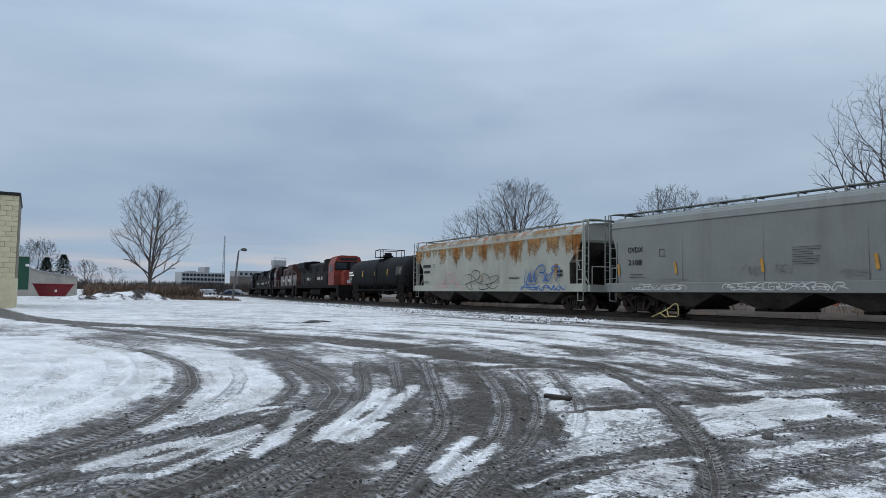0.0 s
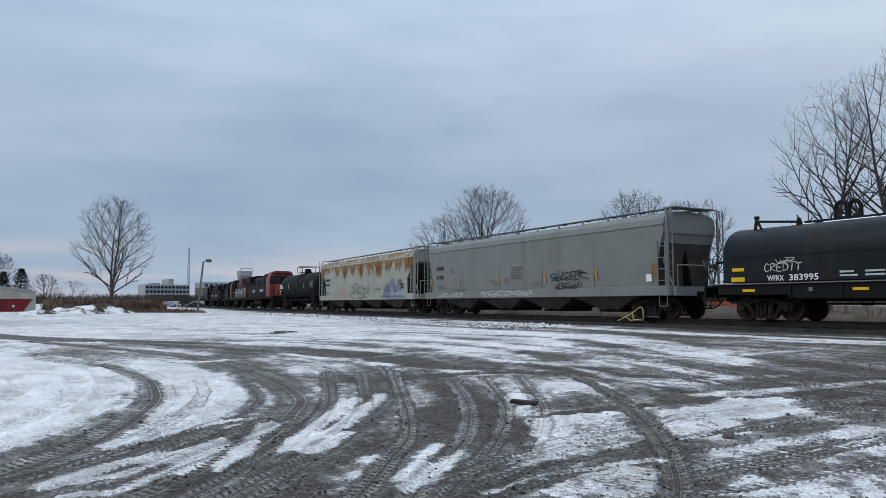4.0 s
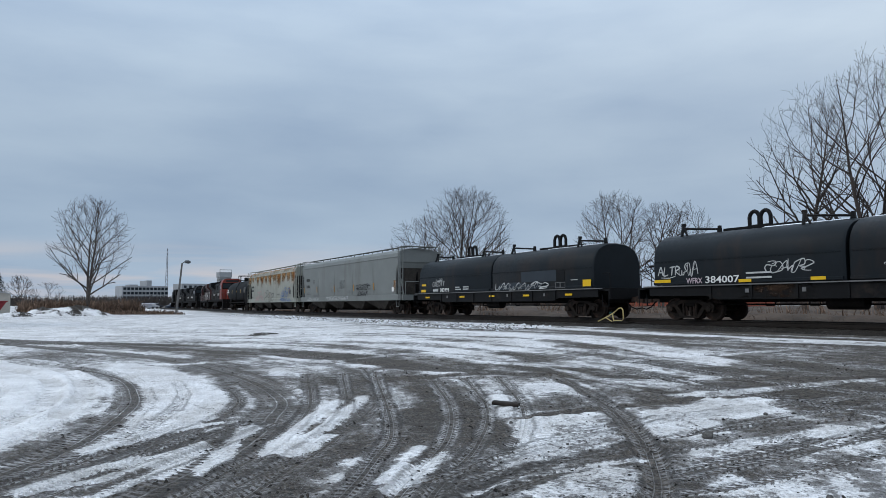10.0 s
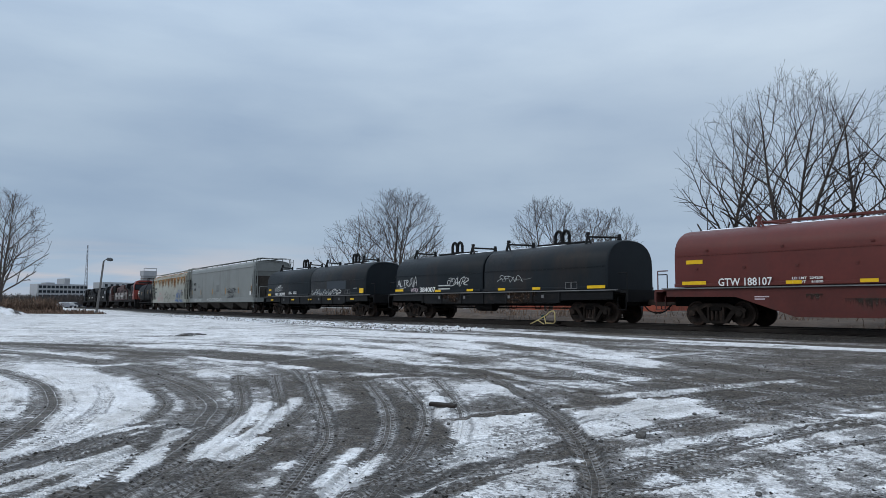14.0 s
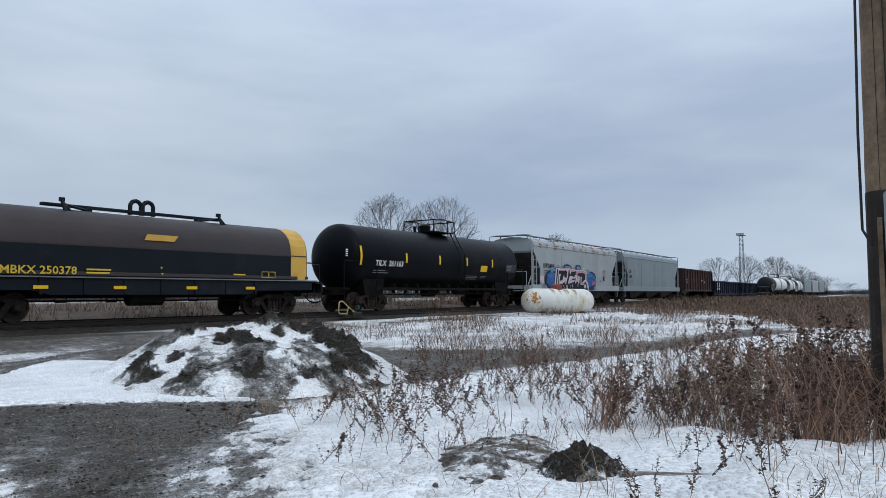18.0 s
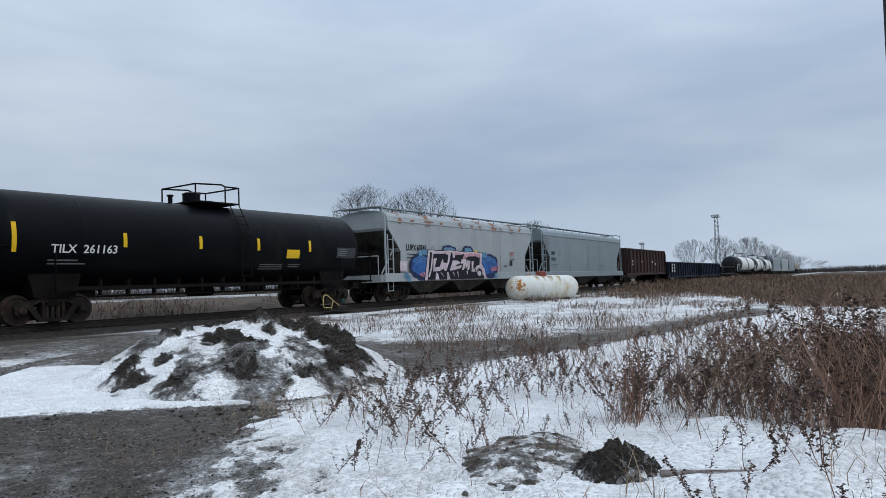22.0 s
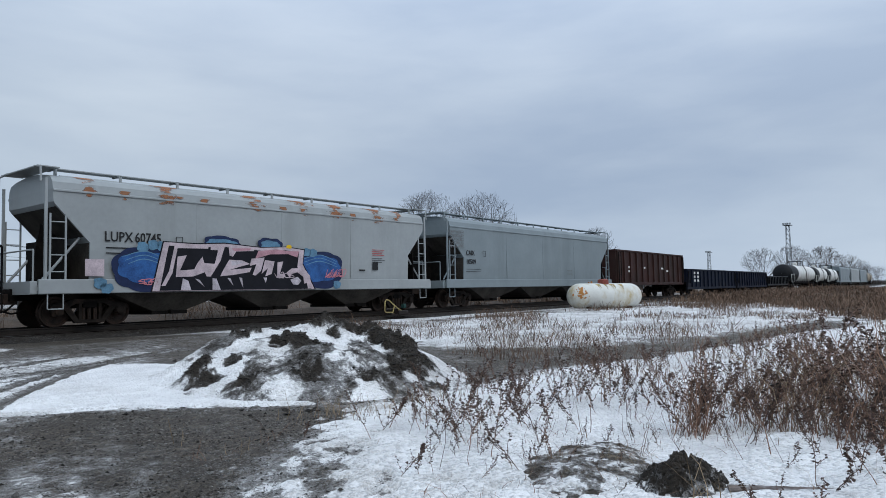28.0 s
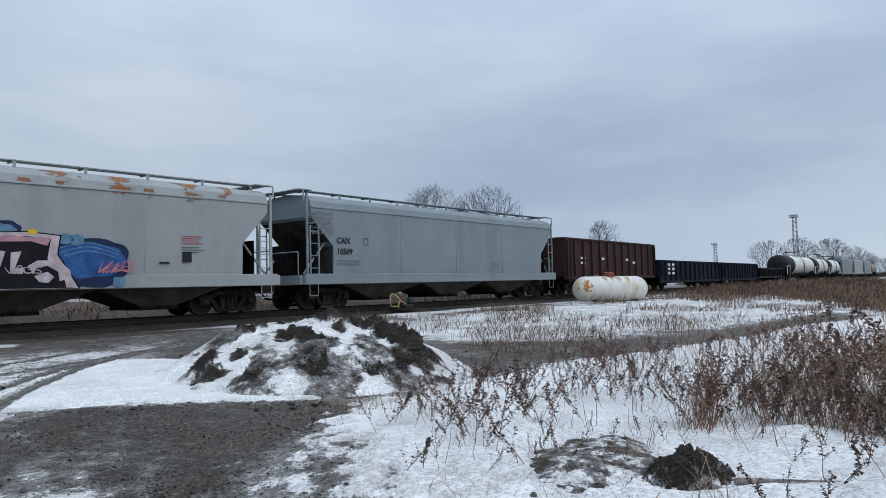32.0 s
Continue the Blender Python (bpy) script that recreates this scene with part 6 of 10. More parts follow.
M_TANKHEAD = mat("worn_black_tank_end", (0.010, 0.0105, 0.012), 0.6, var=0.2, scale=1.0, spec=0.2)
M_TANKTAN = mat("tan_tank_paint", (0.30, 0.25, 0.18), 0.6, var=0.15, scale=1.2, dirt=(0.16, 0.12, 0.09), dirt_amt=0.4, streak=0.3)
far_tank("dirty white tank car with a black end", 154.5, 178.4, M_TANKWHT, 1.42)
far_tank("dirty white tank car with a black end", 179.5, 194.2, M_TANKWHT)
far_tank("dirty white tank car with a black end", 195.6, 210.6, M_TANKWHT)
hopper("pale grey covered hopper car far down the line", 212.0, 232.5, M_KHOP, 3)
hopper("pale grey covered hopper car far down the line", 234.0, 255.0, M_LHOP, 3)
hopper("pale grey covered hopper car far down the line", 256.5, 277.0, M_KHOP, 3)
tank_car("tan tank car at the tail of the train", 278.5, 296.0, M_TANKTAN)

# ---- ground ----


def smooth01(a, b, v):
    u = np.clip((v - a) / (b - a), 0, 1)
    return u * u * (3 - 2 * u)


LATTICE = np.random.RandomState(7).rand(256, 256)


def vnoise(x, y):
    xi, yi = np.floor(x).astype(int), np.floor(y).astype(int)
    fx, fy = x - xi, y - yi
    fx, fy = fx * fx * (3 - 2 * fx), fy * fy * (3 - 2 * fy)
    a, b = LATTICE[xi & 255, yi & 255], LATTICE[(xi + 1) & 255, yi & 255]
    c, d = LATTICE[xi & 255, (yi + 1) & 255], LATTICE[(xi + 1) & 255, (yi + 1) & 255]
    return (a * (1 - fx) + b * fx) * (1 - fy) + (c * (1 - fx) + d * fx) * fy


def fbm(x, y, octaves=4, gain=0.55):
    s, amp, tot = 0.0, 1.0, 0.0
    for k in range(octaves):
        s = s + amp * vnoise(x * 2.03**k + 17.3 * k, y * 2.03**k - 9.1 * k)
        tot += amp
        amp *= gain
    return s / tot


def track_y_np(x):
    mid = TRACK_D + np.where(x > 0, TRACK_E, TRACK_K) * x * x
    right = TRACK_D + TRACK_E * 2500 + 2 * TRACK_E * 50 * (x - 50)
    left = TRACK_D + TRACK_K * 19600 + 0.11 * (-140 - x)
    return np.where(x > 50, right, np.where(x < -140, left, mid))


def ground_z(x, y):
    """Height of the yard: level by the camera, rising gently to the railway bed, with the line's own grade."""
    x, y = np.asarray(x, float), np.asarray(y, float)
    rail = TRACK_Z + TRACK_G * np.clip(x, -200, 400) - 0.34
    ramp = np.clip((y - 5) / (track_y_np(x) - 8), 0, 1)
    near = TRACK_G * np.clip(x - 8, 0, 400)
    far = TRACK_G * np.clip(-40 - x, 0, 400) * -0.3
    far = far - 0.03 * np.clip(-86 - x, 0, 22)
    weedy = 0.25 * smooth01(2.5, 5.2, x) * smooth01(9.5, 6.0, y) * smooth01(60, 20, x)
    return rail * ramp + (near + far) * (1 - ramp) + weedy


def inside(px, py, poly):
    """Signed distance, positive inside, to a small polygon."""
    d = np.full(px.shape, 1e9)
    w = np.zeros(px.shape, bool)
    for (ax, ay), (bx, by) in zip(poly, poly[1:] + poly[:1]):
        ex, ey = bx - ax, by - ay
        t = np.clip(((px - ax) * ex + (py - ay) * ey) / (ex * ex + ey * ey), 0, 1)
        d = np.minimum(d, np.hypot(px - ax - t * ex, py - ay - t * ey))
        w ^= ((ay > py) != (by > py)) & (px < ex * (py - ay) / (by - ay + 1e-12) + ax)
    return np.where(w, d, -d)


def curve_points(ctrl, n=14):
    """A smooth curve through a few places."""
    c = [np.array(p, float) for p in ctrl]
    c = [2 * c[0] - c[1]] + c + [2 * c[-1] - c[-2]]
    out = []
    for i in range(1, len(c) - 2):
        p0, p1, p2, p3 = c[i - 1 : i + 3]
        for k in range(n):
            t = k / n
            out.append(0.5 * (2 * p1 + (p2 - p0) * t + (2 * p0 - 5 * p1 + 4 * p2 - p3) * t * t + (3 * p1 - p0 - 3 * p2 + p3) * t**3))
    return np.array(out + [c[-2]])


def along(px, py, ctrl):
    """Distance across and along a smooth curve for each place."""
    pts = curve_points(ctrl)
    best, off, arc = np.full(px.shape, 1e9), np.zeros(px.shape), np.zeros(px.shape)
    s = 0.0
    for a, b in zip(pts[:-1], pts[1:]):
        e = b - a
        l = np.hypot(*e) + 1e-9
        t = np.clip(((px - a[0]) * e[0] + (py - a[1]) * e[1]) / l**2, 0, 1)
        dx, dy = px - a[0] - t * e[0], py - a[1] - t * e[1]
        d = np.hypot(dx, dy)
        m = d < best
        best[m], off[m], arc[m] = d[m], ((dx * -e[1] + dy * e[0]) / l)[m], (s + t * l)[m]
        s += l
    return best, off, arc


# ground sheet: dense where the camera sees it close by
xs = np.unique(np.r_[-3000, -1500, np.linspace(-900, -62, 60), np.arange(-62, -16, 0.22), np.arange(-16, 13, 0.055), np.arange(13, 45, 0.16), np.arange(45, 100, 1.5), np.linspace(100, 900, 50), 1500, 3000])
ys = np.unique(np.r_[-2500, -800, np.linspace(-300, -3, 30), np.arange(-3, -0.5, 0.12), np.arange(-0.5, 14, 0.055), np.arange(14, 28, 0.13), np.arange(28, 60, 1.2), np.linspace(60, 500, 40), 1200, 3000])
X, Y = np.meshgrid(xs, ys)
Z = ground_z(X, Y)
R = np.hypot(X + 0.4, Y)
# cover: 0 bare gravel, 1 deep snow
streaks = fbm(X * 0.9 + 0.35 * Y, Y * 0.9 - 0.2 * X, 5)
fine = fbm(X * 5.1, Y * 5.1, 4)
lot = 0.62 - 0.28 * smooth01(-10, -7, X) + 0.34 * smooth01(-4, -1.5, X) - 0.10 * smooth01(7, 10, Y) + 0.85 * (streaks - 0.5) + 0.55 * (fbm(X * 0.35 + 40, Y * 0.35, 4) - 0.5)
cover = lot.copy()
# sweeps of slush along the lanes that lorries drive
arc_r, arc_a = np.hypot(X + 16, Y + 8), np.arctan2(Y + 8, X + 16)
sweep = np.where(X < -3, fbm(arc_r * 1.5, arc_a * 4.0, 4, 0.6), fbm((0.83 * X - 0.55 * Y) * 1.7, (0.55 * X + 0.83 * Y) * 0.22 + 50, 4, 0.6))
sweep = np.where(Y > 16, fbm(Y * 1.3 + 9, X * 0.09, 4, 0.6), sweep) - 0.5
cover = np.where(X < -14, np.maximum(cover, 0.25 + 0.6 * smooth01(-16, -32, X) - 0.25 * fbm(X * 0.3, Y * 0.7, 4)), cover)


def patch(poly, value, soft=0.35, rough=0.5):
    """Blend the cover towards a value inside an outline with a ragged edge."""
    global cover
    d = inside(X, Y, poly) + rough * (fine - 0.5) + 0.8 * rough * (streaks - 0.5)
    w = smooth01(-soft, soft, d)
    cover = cover * (1 - w) + (value + 0.4 * (streaks - 0.5)) * w


tread_s, tread_o, tread_w = np.zeros_like(cover), np.zeros_like(cover), np.zeros_like(cover)


def rut(ctrl, width=0.32, depth=0.03, bare=0.75, lugs=0.0, pitch=0.16, berm=0.009, keep=0.0):
    """A tyre's track: snow pressed away, a shallow groove, small berms of slush beside it, lug marks along it."""
    global cover, Z
    width, bare = width * (0.74 if width < 0.6 else 0.85), bare * 0.92
    lo, hi = np.min(ctrl, 0) - 2, np.max(ctrl, 0) + 2
    i0, i1 = np.searchsorted(ys, (lo[1], hi[1]))
    j0, j1 = np.searchsorted(xs, (lo[0], hi[0]))
    sl = (slice(i0, i1), slice(j0, j1))
    d, off, arc = along(X[sl], Y[sl], ctrl)
    wob = (fine[sl] - 0.5) * width * 0.16 + (streaks[sl] - 0.5) * width * 0.16
    w = smooth01(width * 0.50, width * 0.36, d + wob)
    edge = np.exp(-(((d + wob - width * 0.56) / 0.06) ** 2))
    gap = smooth01(0.25, 0.55, fbm(arc * 0.7 + width * 31, off * 0 + 3, 3)) if keep else 1.0
    cover[sl] = cover[sl] * (1 - w * bare * (1 - keep + keep * gap)) + 0.28 * edge * (streaks[sl] - 0.22)
    if lugs:
        m = w > 0.02
        tread_s[sl] = np.where(m, arc, tread_s[sl])
        tread_o[sl] = np.where(m, off / width, tread_o[sl])
        tread_w[sl] = np.where(m, w * min(1.0, lugs * 50), tread_w[sl] * (1 - w))
    else:
        tread_w[sl] *= 1 - w
    Z[sl] += 0.45 * (berm * edge - depth * w)


patch([(-60, 7), (-26, 7.5), (-17, 10.5), (-14, 12.5), (-18, 15.5), (-30, 17), (-60, 20)], 0.78, 0.8, 1.6)
patch([(-60, -3), (-31, -1.5), (-27, 2.0), (-33, 5.5), (-60, 6)], 0.85, 0.8, 1.5)
rut([(-48, -3), (-33, -0.3), (-25.5, 4.5), (-18.3, 7.4), (-13.8, 8.3), (-10.5, 9.6)], 2.2, 0.02, 0.72)
patch([(-24, -2.5), (-23, 0.2), (-20.5, 1.5), (-17.1, 1.7), (-13.4, 1.5), (-11, 0.8), (-9.3, 0.0), (-8.6, -0.6), (-8.2, -2.8)], 1.12, 0.14, 0.25)
patch([(-18.6, 2.4), (-17.7, 3.3), (-14.1, 3.4), (-11.8, 2.95), (-10.9, 2.5), (-10.3, 1.6), (-9.9, 1.3), (-11, 1.7), (-13, 2.25), (-16, 2.5)], 1.05, 0.12, 0.2)
# faint old marks in the deep snow
for ctrl in ([(-21, -0.3), (-16.6, 0.95), (-13.2, 0.75), (-10.9, 0.05), (-9.3, -0.9)], [(-20, -1.0), (-16, 0.1), (-13, -0.2), (-11.4, -0.9)], [(-22, 0.2), (-17.5, 1.45), (-13.6, 1.3), (-11, 0.6)]):
    rut(ctrl, 0.55, 0.05, 0.24)
# the wide loop that lorries take, and the ruts that leave it
rut([(-22, 0.6), (-16.6, 2.1), (-12.9, 1.95), (-10.4, 1.2), (-8.8, 0.4), (-7.6, -0.6)], 0.75, 0.035, 0.6, 0.016)
rut([(-28.5, 0.8), (-20.8, 3.7), (-15.7, 4.3), (-11.7, 3.9), (-9.7, 3.05), (-8.0, 2.0), (-6.9, 1.1), (-6.0, 0.1)], 0.95, 0.05, 0.92, 0.012)
rut([(-13.0, 3.5), (-11.4, 3.15), (-10.0, 2.4), (-9.0, 1.5), (-8.2, 0.6), (-7.6, -0.4)], 0.34, 0.03, 0.7, 0.014, 0.09)
rut([(-9.9, 2.0), (-8.9, 1.15), (-8.0, 0.2), (-7.4, -0.7)], 0.30, 0.04, 0.85, 0.02, 0.13)
rut([(-9.0, 1.95), (-8.0, 1.0), (-7.2, 0.1), (-6.8, -0.6)], 0.30, 0.04, 0.85, 0.02, 0.13)
rut([(-8.3, 1.75), (-7.3, 0.85), (-6.7, 0.15), (-6.3, -0.6)], 0.30, 0.03, 0.8, 0.02, 0.13)
rut([(-14.2, 5.5), (-10.4, 3.9), (-8.3, 2.6), (-7.0, 1.5), (-6.2, 0.7)], 0.40, 0.04, 0.85, 0.014)
rut([(-13.8, 6.1), (-9.6, 4.1), (-7.6, 2.6), (-6.5, 1.5), (-5.9, 0.9)], 0.36, 0.04, 0.85, 0.014)
rut([(-13.2, 6.5), (-10.2, 4.9), (-7.9, 3.1), (-6.6, 1.9), (-5.8, 1.2)], 0.36, 0.035, 0.85, 0.014)
rut([(-14.4, 6.9), (-10.6, 5.35), (-7.9, 3.85), (-6.1, 2.55), (-5.3, 1.8)], 0.40, 0.035, 0.8, 0.02, 0.11)
rut([(-12.4, 7.3), (-9.3, 5.65), (-7.3, 4.25), (-6.0, 3.0), (-5.2, 2.2)], 0.42, 0.045, 0.88, 0.02, 0.13)
rut([(-11.6, 7.6), (-8.7, 5.9), (-6.8, 4.3), (-5.7, 3.1), (-4.9, 2.3)], 0.34, 0.045, 0.88, 0.02, 0.13)
rut([(-11.2, 8.1), (-8.4, 6.3), (-6.6, 4.7), (-5.5, 3.4), (-4.8, 2.6)], 0.40, 0.035, 0.8, 0.022, 0.11)
patch([(-7.6, 5.5), (-7.4, 6.7), (-6.4, 6.1), (-5.95, 5.7), (-5.85, 4.8), (-6.0, 3.9), (-6.5, 4.6)], 0.95, 0.15, 0.3)
patch([(-7.1, 7.2), (-6.0, 6.1), (-5.8, 7.0), (-6.0, 8.6), (-6.4, 9.8), (-7.1, 8.8)], 0.92, 0.2, 0.5)
patch([(-5.1, 3.6), (-5.3, 4.2), (-5.05, 5.0), (-4.6, 4.3), (-4.4, 3.2)], 0.85, 0.15, 0.4)
patch([(-4.5, 5.9), (-4.6, 7.2), (-4.2, 8.4), (-3.4, 7.0), (-3.6, 5.2)], 0.75, 0.25, 0.7)
patch([(-9.2, 9.0), (-8.0, 11.0), (-9.5, 12.8), (-11, 10.6)], 0.7, 0.4, 1.0)
rut([(-10.9, 9.1), (-8.0, 7.5), (-6.0, 6.0), (-4.95, 5.0), (-4.3, 4.2), (-3.9, 3.4)], 0.40, 0.03, 0.97, 0.012, 0.12)
rut([(-4.6, 9.4), (-5.5, 7.3), (-5.75, 5.9), (-5.8, 4.8), (-5.4, 3.3), (-5.1, 2.7)], 0.30, 0.03, 0.85, 0.012, 0.13)
rut([(-4.3, 8.6), (-5.0, 6.7), (-5.35, 5.3), (-5.35, 4.2), (-5.0, 2.9)], 0.30, 0.03, 0.85, 0.012, 0.13)
rut([(-5.6, 14), (-6.7, 11.0), (-7.2, 8.7), (-7.5, 7.0), (-7.8, 5.6)], 0.45, 0.025, 0.75)
rut([(-3.4, 12.5), (-5.6, 10.2), (-7.9, 8.8), (-10.4, 9.1), (-13, 8.2)], 0.5, 0.02, 0.6)
rut([(-12.5, 6.1), (-11.8, 8.2), (-10.4, 9.3), (-8.3, 10.6), (-6.0, 13.0)], 0.6, 0.02, 0.7)
patch([(-24, 16.6), (-16.6, 16.8), (-12.2, 15.1), (-9.6, 13.1), (-9.7, 12.2), (-12.5, 13.8), (-17, 15.4), (-24, 15.6)], 0.95, 0.2, 0.5)
patch([(-21, 17.6), (-12, 17.4), (-4, 16), (3, 18), (12, 19), (12, 22), (-18, 21.2)], 0.26, 0.7, 1.4)
# the part beside the pile and the weeds
patch([(-4.5, 5), (-4.4, 10), (-3, 15), (5, 17.5), (3, 13), (0.5, 8), (0, 4)], 0.74, 0.6, 1.2)
patch([(-1.6, 4.8), (-1.2, 7.0), (0.0, 8.4), (1.1, 10.8), (1.6, 9.6), (0.4, 6.6), (-0.1, 4.6)], 0.95, 0.3, 0.8)
rut([(-4.4, 9.8), (-2.9, 14.0), (0.5, 17.0), (5, 19)], 0.45, 0.025, 0.7)
rut([(-3.3, 4.0), (-1.9, 6.9), (0.0, 11.3), (2.6, 14.6), (6, 17.5)], 0.42, 0.03, 0.75, 0.012)
rut([(-2.3, 4.2), (-1.3, 7.7), (0.8, 12.2), (3.6, 15.6), (7, 18)], 0.42, 0.03, 0.75, 0.012)
patch([(3.0, 12.0), (3.7, 12.7), (6.3, 16.0), (8.2, 15.0), (8.6, 12.0), (8.0, 9.4), (6.6, 9.6), (5.2, 10.7)], 1.3, 0.15, 0.3)
patch([(1.6, 9.0), (2.6, 10.6), (4.2, 11.5), (5.4, 10.4), (6.7, 9.3), (6.3, 8.2), (4.6, 7.2), (2.6, 6.2), (1.4, 5.9)], 0.10, 0.35, 0.8)
patch([(1.0, 5.0), (1.5, 6.6), (3.0, 6.3), (4.6, 7.3), (6.8, 8.3), (6.8, 6.5), (4.5, 4.8), (2.5, 4)], 0.52, 0.4, 1.2)
patch([(3.9, 6.2), (5.2, 7.2), (6.9, 8.1), (9.1, 8.5), (12.3, 8.9), (15.7, 8.0), (30, 6.5), (40, -3), (4.1, -3)], 1.25, 0.5, 2.2)
patch([(0.2, 4.0), (0.9, 7.4), (1.7, 9.6), (2.9, 11.4), (3.3, 10.2), (2.9, 8.6), (2.4, 7.0), (1.7, 4.6)], 0.56, 0.3, 0.9)
patch([(7.5, 15.5), (10, 9.2), (13.0, 9.3), (18.5, 7.8), (30, 6.6), (34, 9), (20, 9.6), (15.5, 11.5), (13, 14), (16, 19), (10, 20)], 0.20, 0.4, 1.5)
patch([(13.5, 14.3), (16, 11.8), (22, 10), (45, 9), (60, 14), (45, 20.5), (17, 19.5)], 0.80, 0.5, 1.8)
rut([(-0.2, 4.2), (0.2, 6.3), (1.0, 8.7), (2.7, 12.2), (5.9, 15.7), (10, 18)], 0.44, 0.03, 0.92, 0.012, 0.12)
rut([(0.35, 4.2), (1.1, 7.2), (2.4, 10.3), (4.1, 13.2), (7.0, 16.3), (11, 18.2)], 0.44, 0.03, 0.92, 0.012, 0.12)
# twin tyres: narrow tracks side by side
for ctrl, n in (([(-6.9, -0.5), (-7.4, 0.1), (-8.3, 1.0), (-9.8, 2.5)], 3), ([(-5.2, 2.9), (-5.7, 4.6), (-5.7, 5.8), (-5.6, 7.8), (-5.3, 9.6), (-4.6, 12)], 1), ([(-5.8, 3.0), (-6.5, 5.0), (-6.6, 6.8), (-6.2, 8.8), (-5.7, 11)], 2),
                ([(-4.8, 3.2), (-4.8, 4.8), (-4.7, 6.3), (-4.4, 8.4), (-3.6, 11)], 2), ([(-4.4, 4.0), (-4.1, 5.4), (-3.9, 7.2), (-3.0, 10)], 1), ([(-10.5, 10.5), (-6.0, 9.2), (-2.6, 9.4), (-1.0, 10.2)], 2), ([(-12, 12.0), (-5.5, 10.6), (-1.5, 11.6), (2.0, 13.8)], 2),
                ([(-9, 14.5), (-3, 13.0), (4.0, 15.0), (9.0, 17.6)], 3), ([(-4.0, 3.5), (-2.6, 6.4), (-0.9, 9.6), (1.8, 13.4)], 2)):
    for k in range(n):
        rut([(x + 0.24 * k, y + 0.20 * k) for x, y in ctrl], 0.27, 0.02, 0.75, 0.02)


def strip_of_snow(ctrl, width, value):
    """Snow left standing between two lanes."""
    lo, hi = np.min(ctrl, 0) - 1, np.max(ctrl, 0) + 1
    sl = (slice(*np.searchsorted(ys, (lo[1], hi[1]))), slice(*np.searchsorted(xs, (lo[0], hi[0]))))
    d, off, arc = along(X[sl], Y[sl], ctrl)
    w = smooth01(width * 0.6, width * 0.25, d + 0.5 * width * (fine[sl] - 0.5) + 0.8 * width * (streaks[sl] - 0.5))
    cover[sl] = cover[sl] * (1 - w) + value * w


strip_of_snow([(-34, 17.0), (-26.2, 16.3), (-20, 17.4), (-15.5, 16.4), (-9.9, 12.7)], 1.0, 0.85)
strip_of_snow([(-40, 21.4), (-26.8, 20.9), (-16.7, 19.6), (-7, 19.4)], 0.9, 0.8)
strip_of_snow([(-13, 18.4), (-4, 19.6), (6, 20.4)], 0.8, 0.85)
# snow left between the wheel tracks
for ctrl in ([(-7.8, 2.3), (-9.0, 3.2), (-10.6, 4.5)], [(-7.4, 1.5), (-8.2, 2.0), (-9.3, 2.6)], [(-8.5, 3.3), (-9.5, 4.0), (-10.8, 5.0)], [(-7.5, 2.4), (-8.2, 3.2)], [(-7.3, 0.0), (-7.9, 0.7), (-8.3, 1.6)], [(-7.4, 0.6), (-7.8, 1.1), (-8.3, 1.6)], [(-7.3, 1.1), (-8.4, 1.8)], [(-8.9, 0.7), (-9.3, 1.4), (-9.7, 2.3)], [(-6.0, 2.7), (-6.4, 3.1), (-7.0, 3.7)], [(-5.7, 2.6), (-6.1, 3.1), (-6.7, 3.8)],):
    strip_of_snow(ctrl, 0.25, 0.92)
for ctrl in ([(-8.5, 10.4), (-8.3, 11.0), (-8.0, 11.5)], [(-16.2, 7.1), (-16.7, 8.9), (-16.4, 10.5)], [(-18.4, 3.0), (-17.9, 5.1), (-14.8, 5.9)], [(-13.6, 9.7), (-11.2, 9.7), (-8.4, 8.7)], [(-11.5, 11.7), (-10.8, 13.7), (-10.3, 16.4)], [(-7.6, 8.7), (-7.1, 10.0), (-6.4, 12.5)], [(-4.8, 4.3), (-5.1, 5.7), (-4.9, 7.1), (-4.6, 8.5)],):
    strip_of_snow(ctrl, 0.40, 0.72)
for poly in ([(-6.0, 1.8), (-6.8, 2.8), (-5.7, 2.2)], [(-5.8, 3.7), (-7.1, 5.2), (-7.2, 6.7), (-5.9, 5.8), (-5.8, 4.4)], [(-7.0, 7.1), (-5.8, 6.1), (-5.8, 8.6), (-6.6, 9.2), (-6.7, 8.1)], [(-5.0, 3.3), (-5.2, 5.1), (-4.4, 4.2)], [(-4.2, 4.6), (-4.1, 5.7), (-4.0, 7.1), (-3.3, 5.7)], [(-12.0, 6.0), (-12.1, 6.6), (-9.3, 5.1), (-9.5, 4.7)], [(-9.3, 6.4), (-9.4, 6.8), (-7.7, 5.6), (-7.9, 5.3)],):
    patch(poly, 0.82, 0.12, 0.35)
rut([(-10.9, 9.1), (-8.0, 7.5), (-6.0, 6.0), (-4.95, 5.0), (-4.3, 4.2), (-3.9, 3.4)], 0.44, 0.03, 0.97, 0.012)
rut([(-5.7, 2.1), (-6.9, 3.1), (-8.5, 4.2), (-13.5, 6.7)], 0.36, 0.03, 0.9, 0.02)
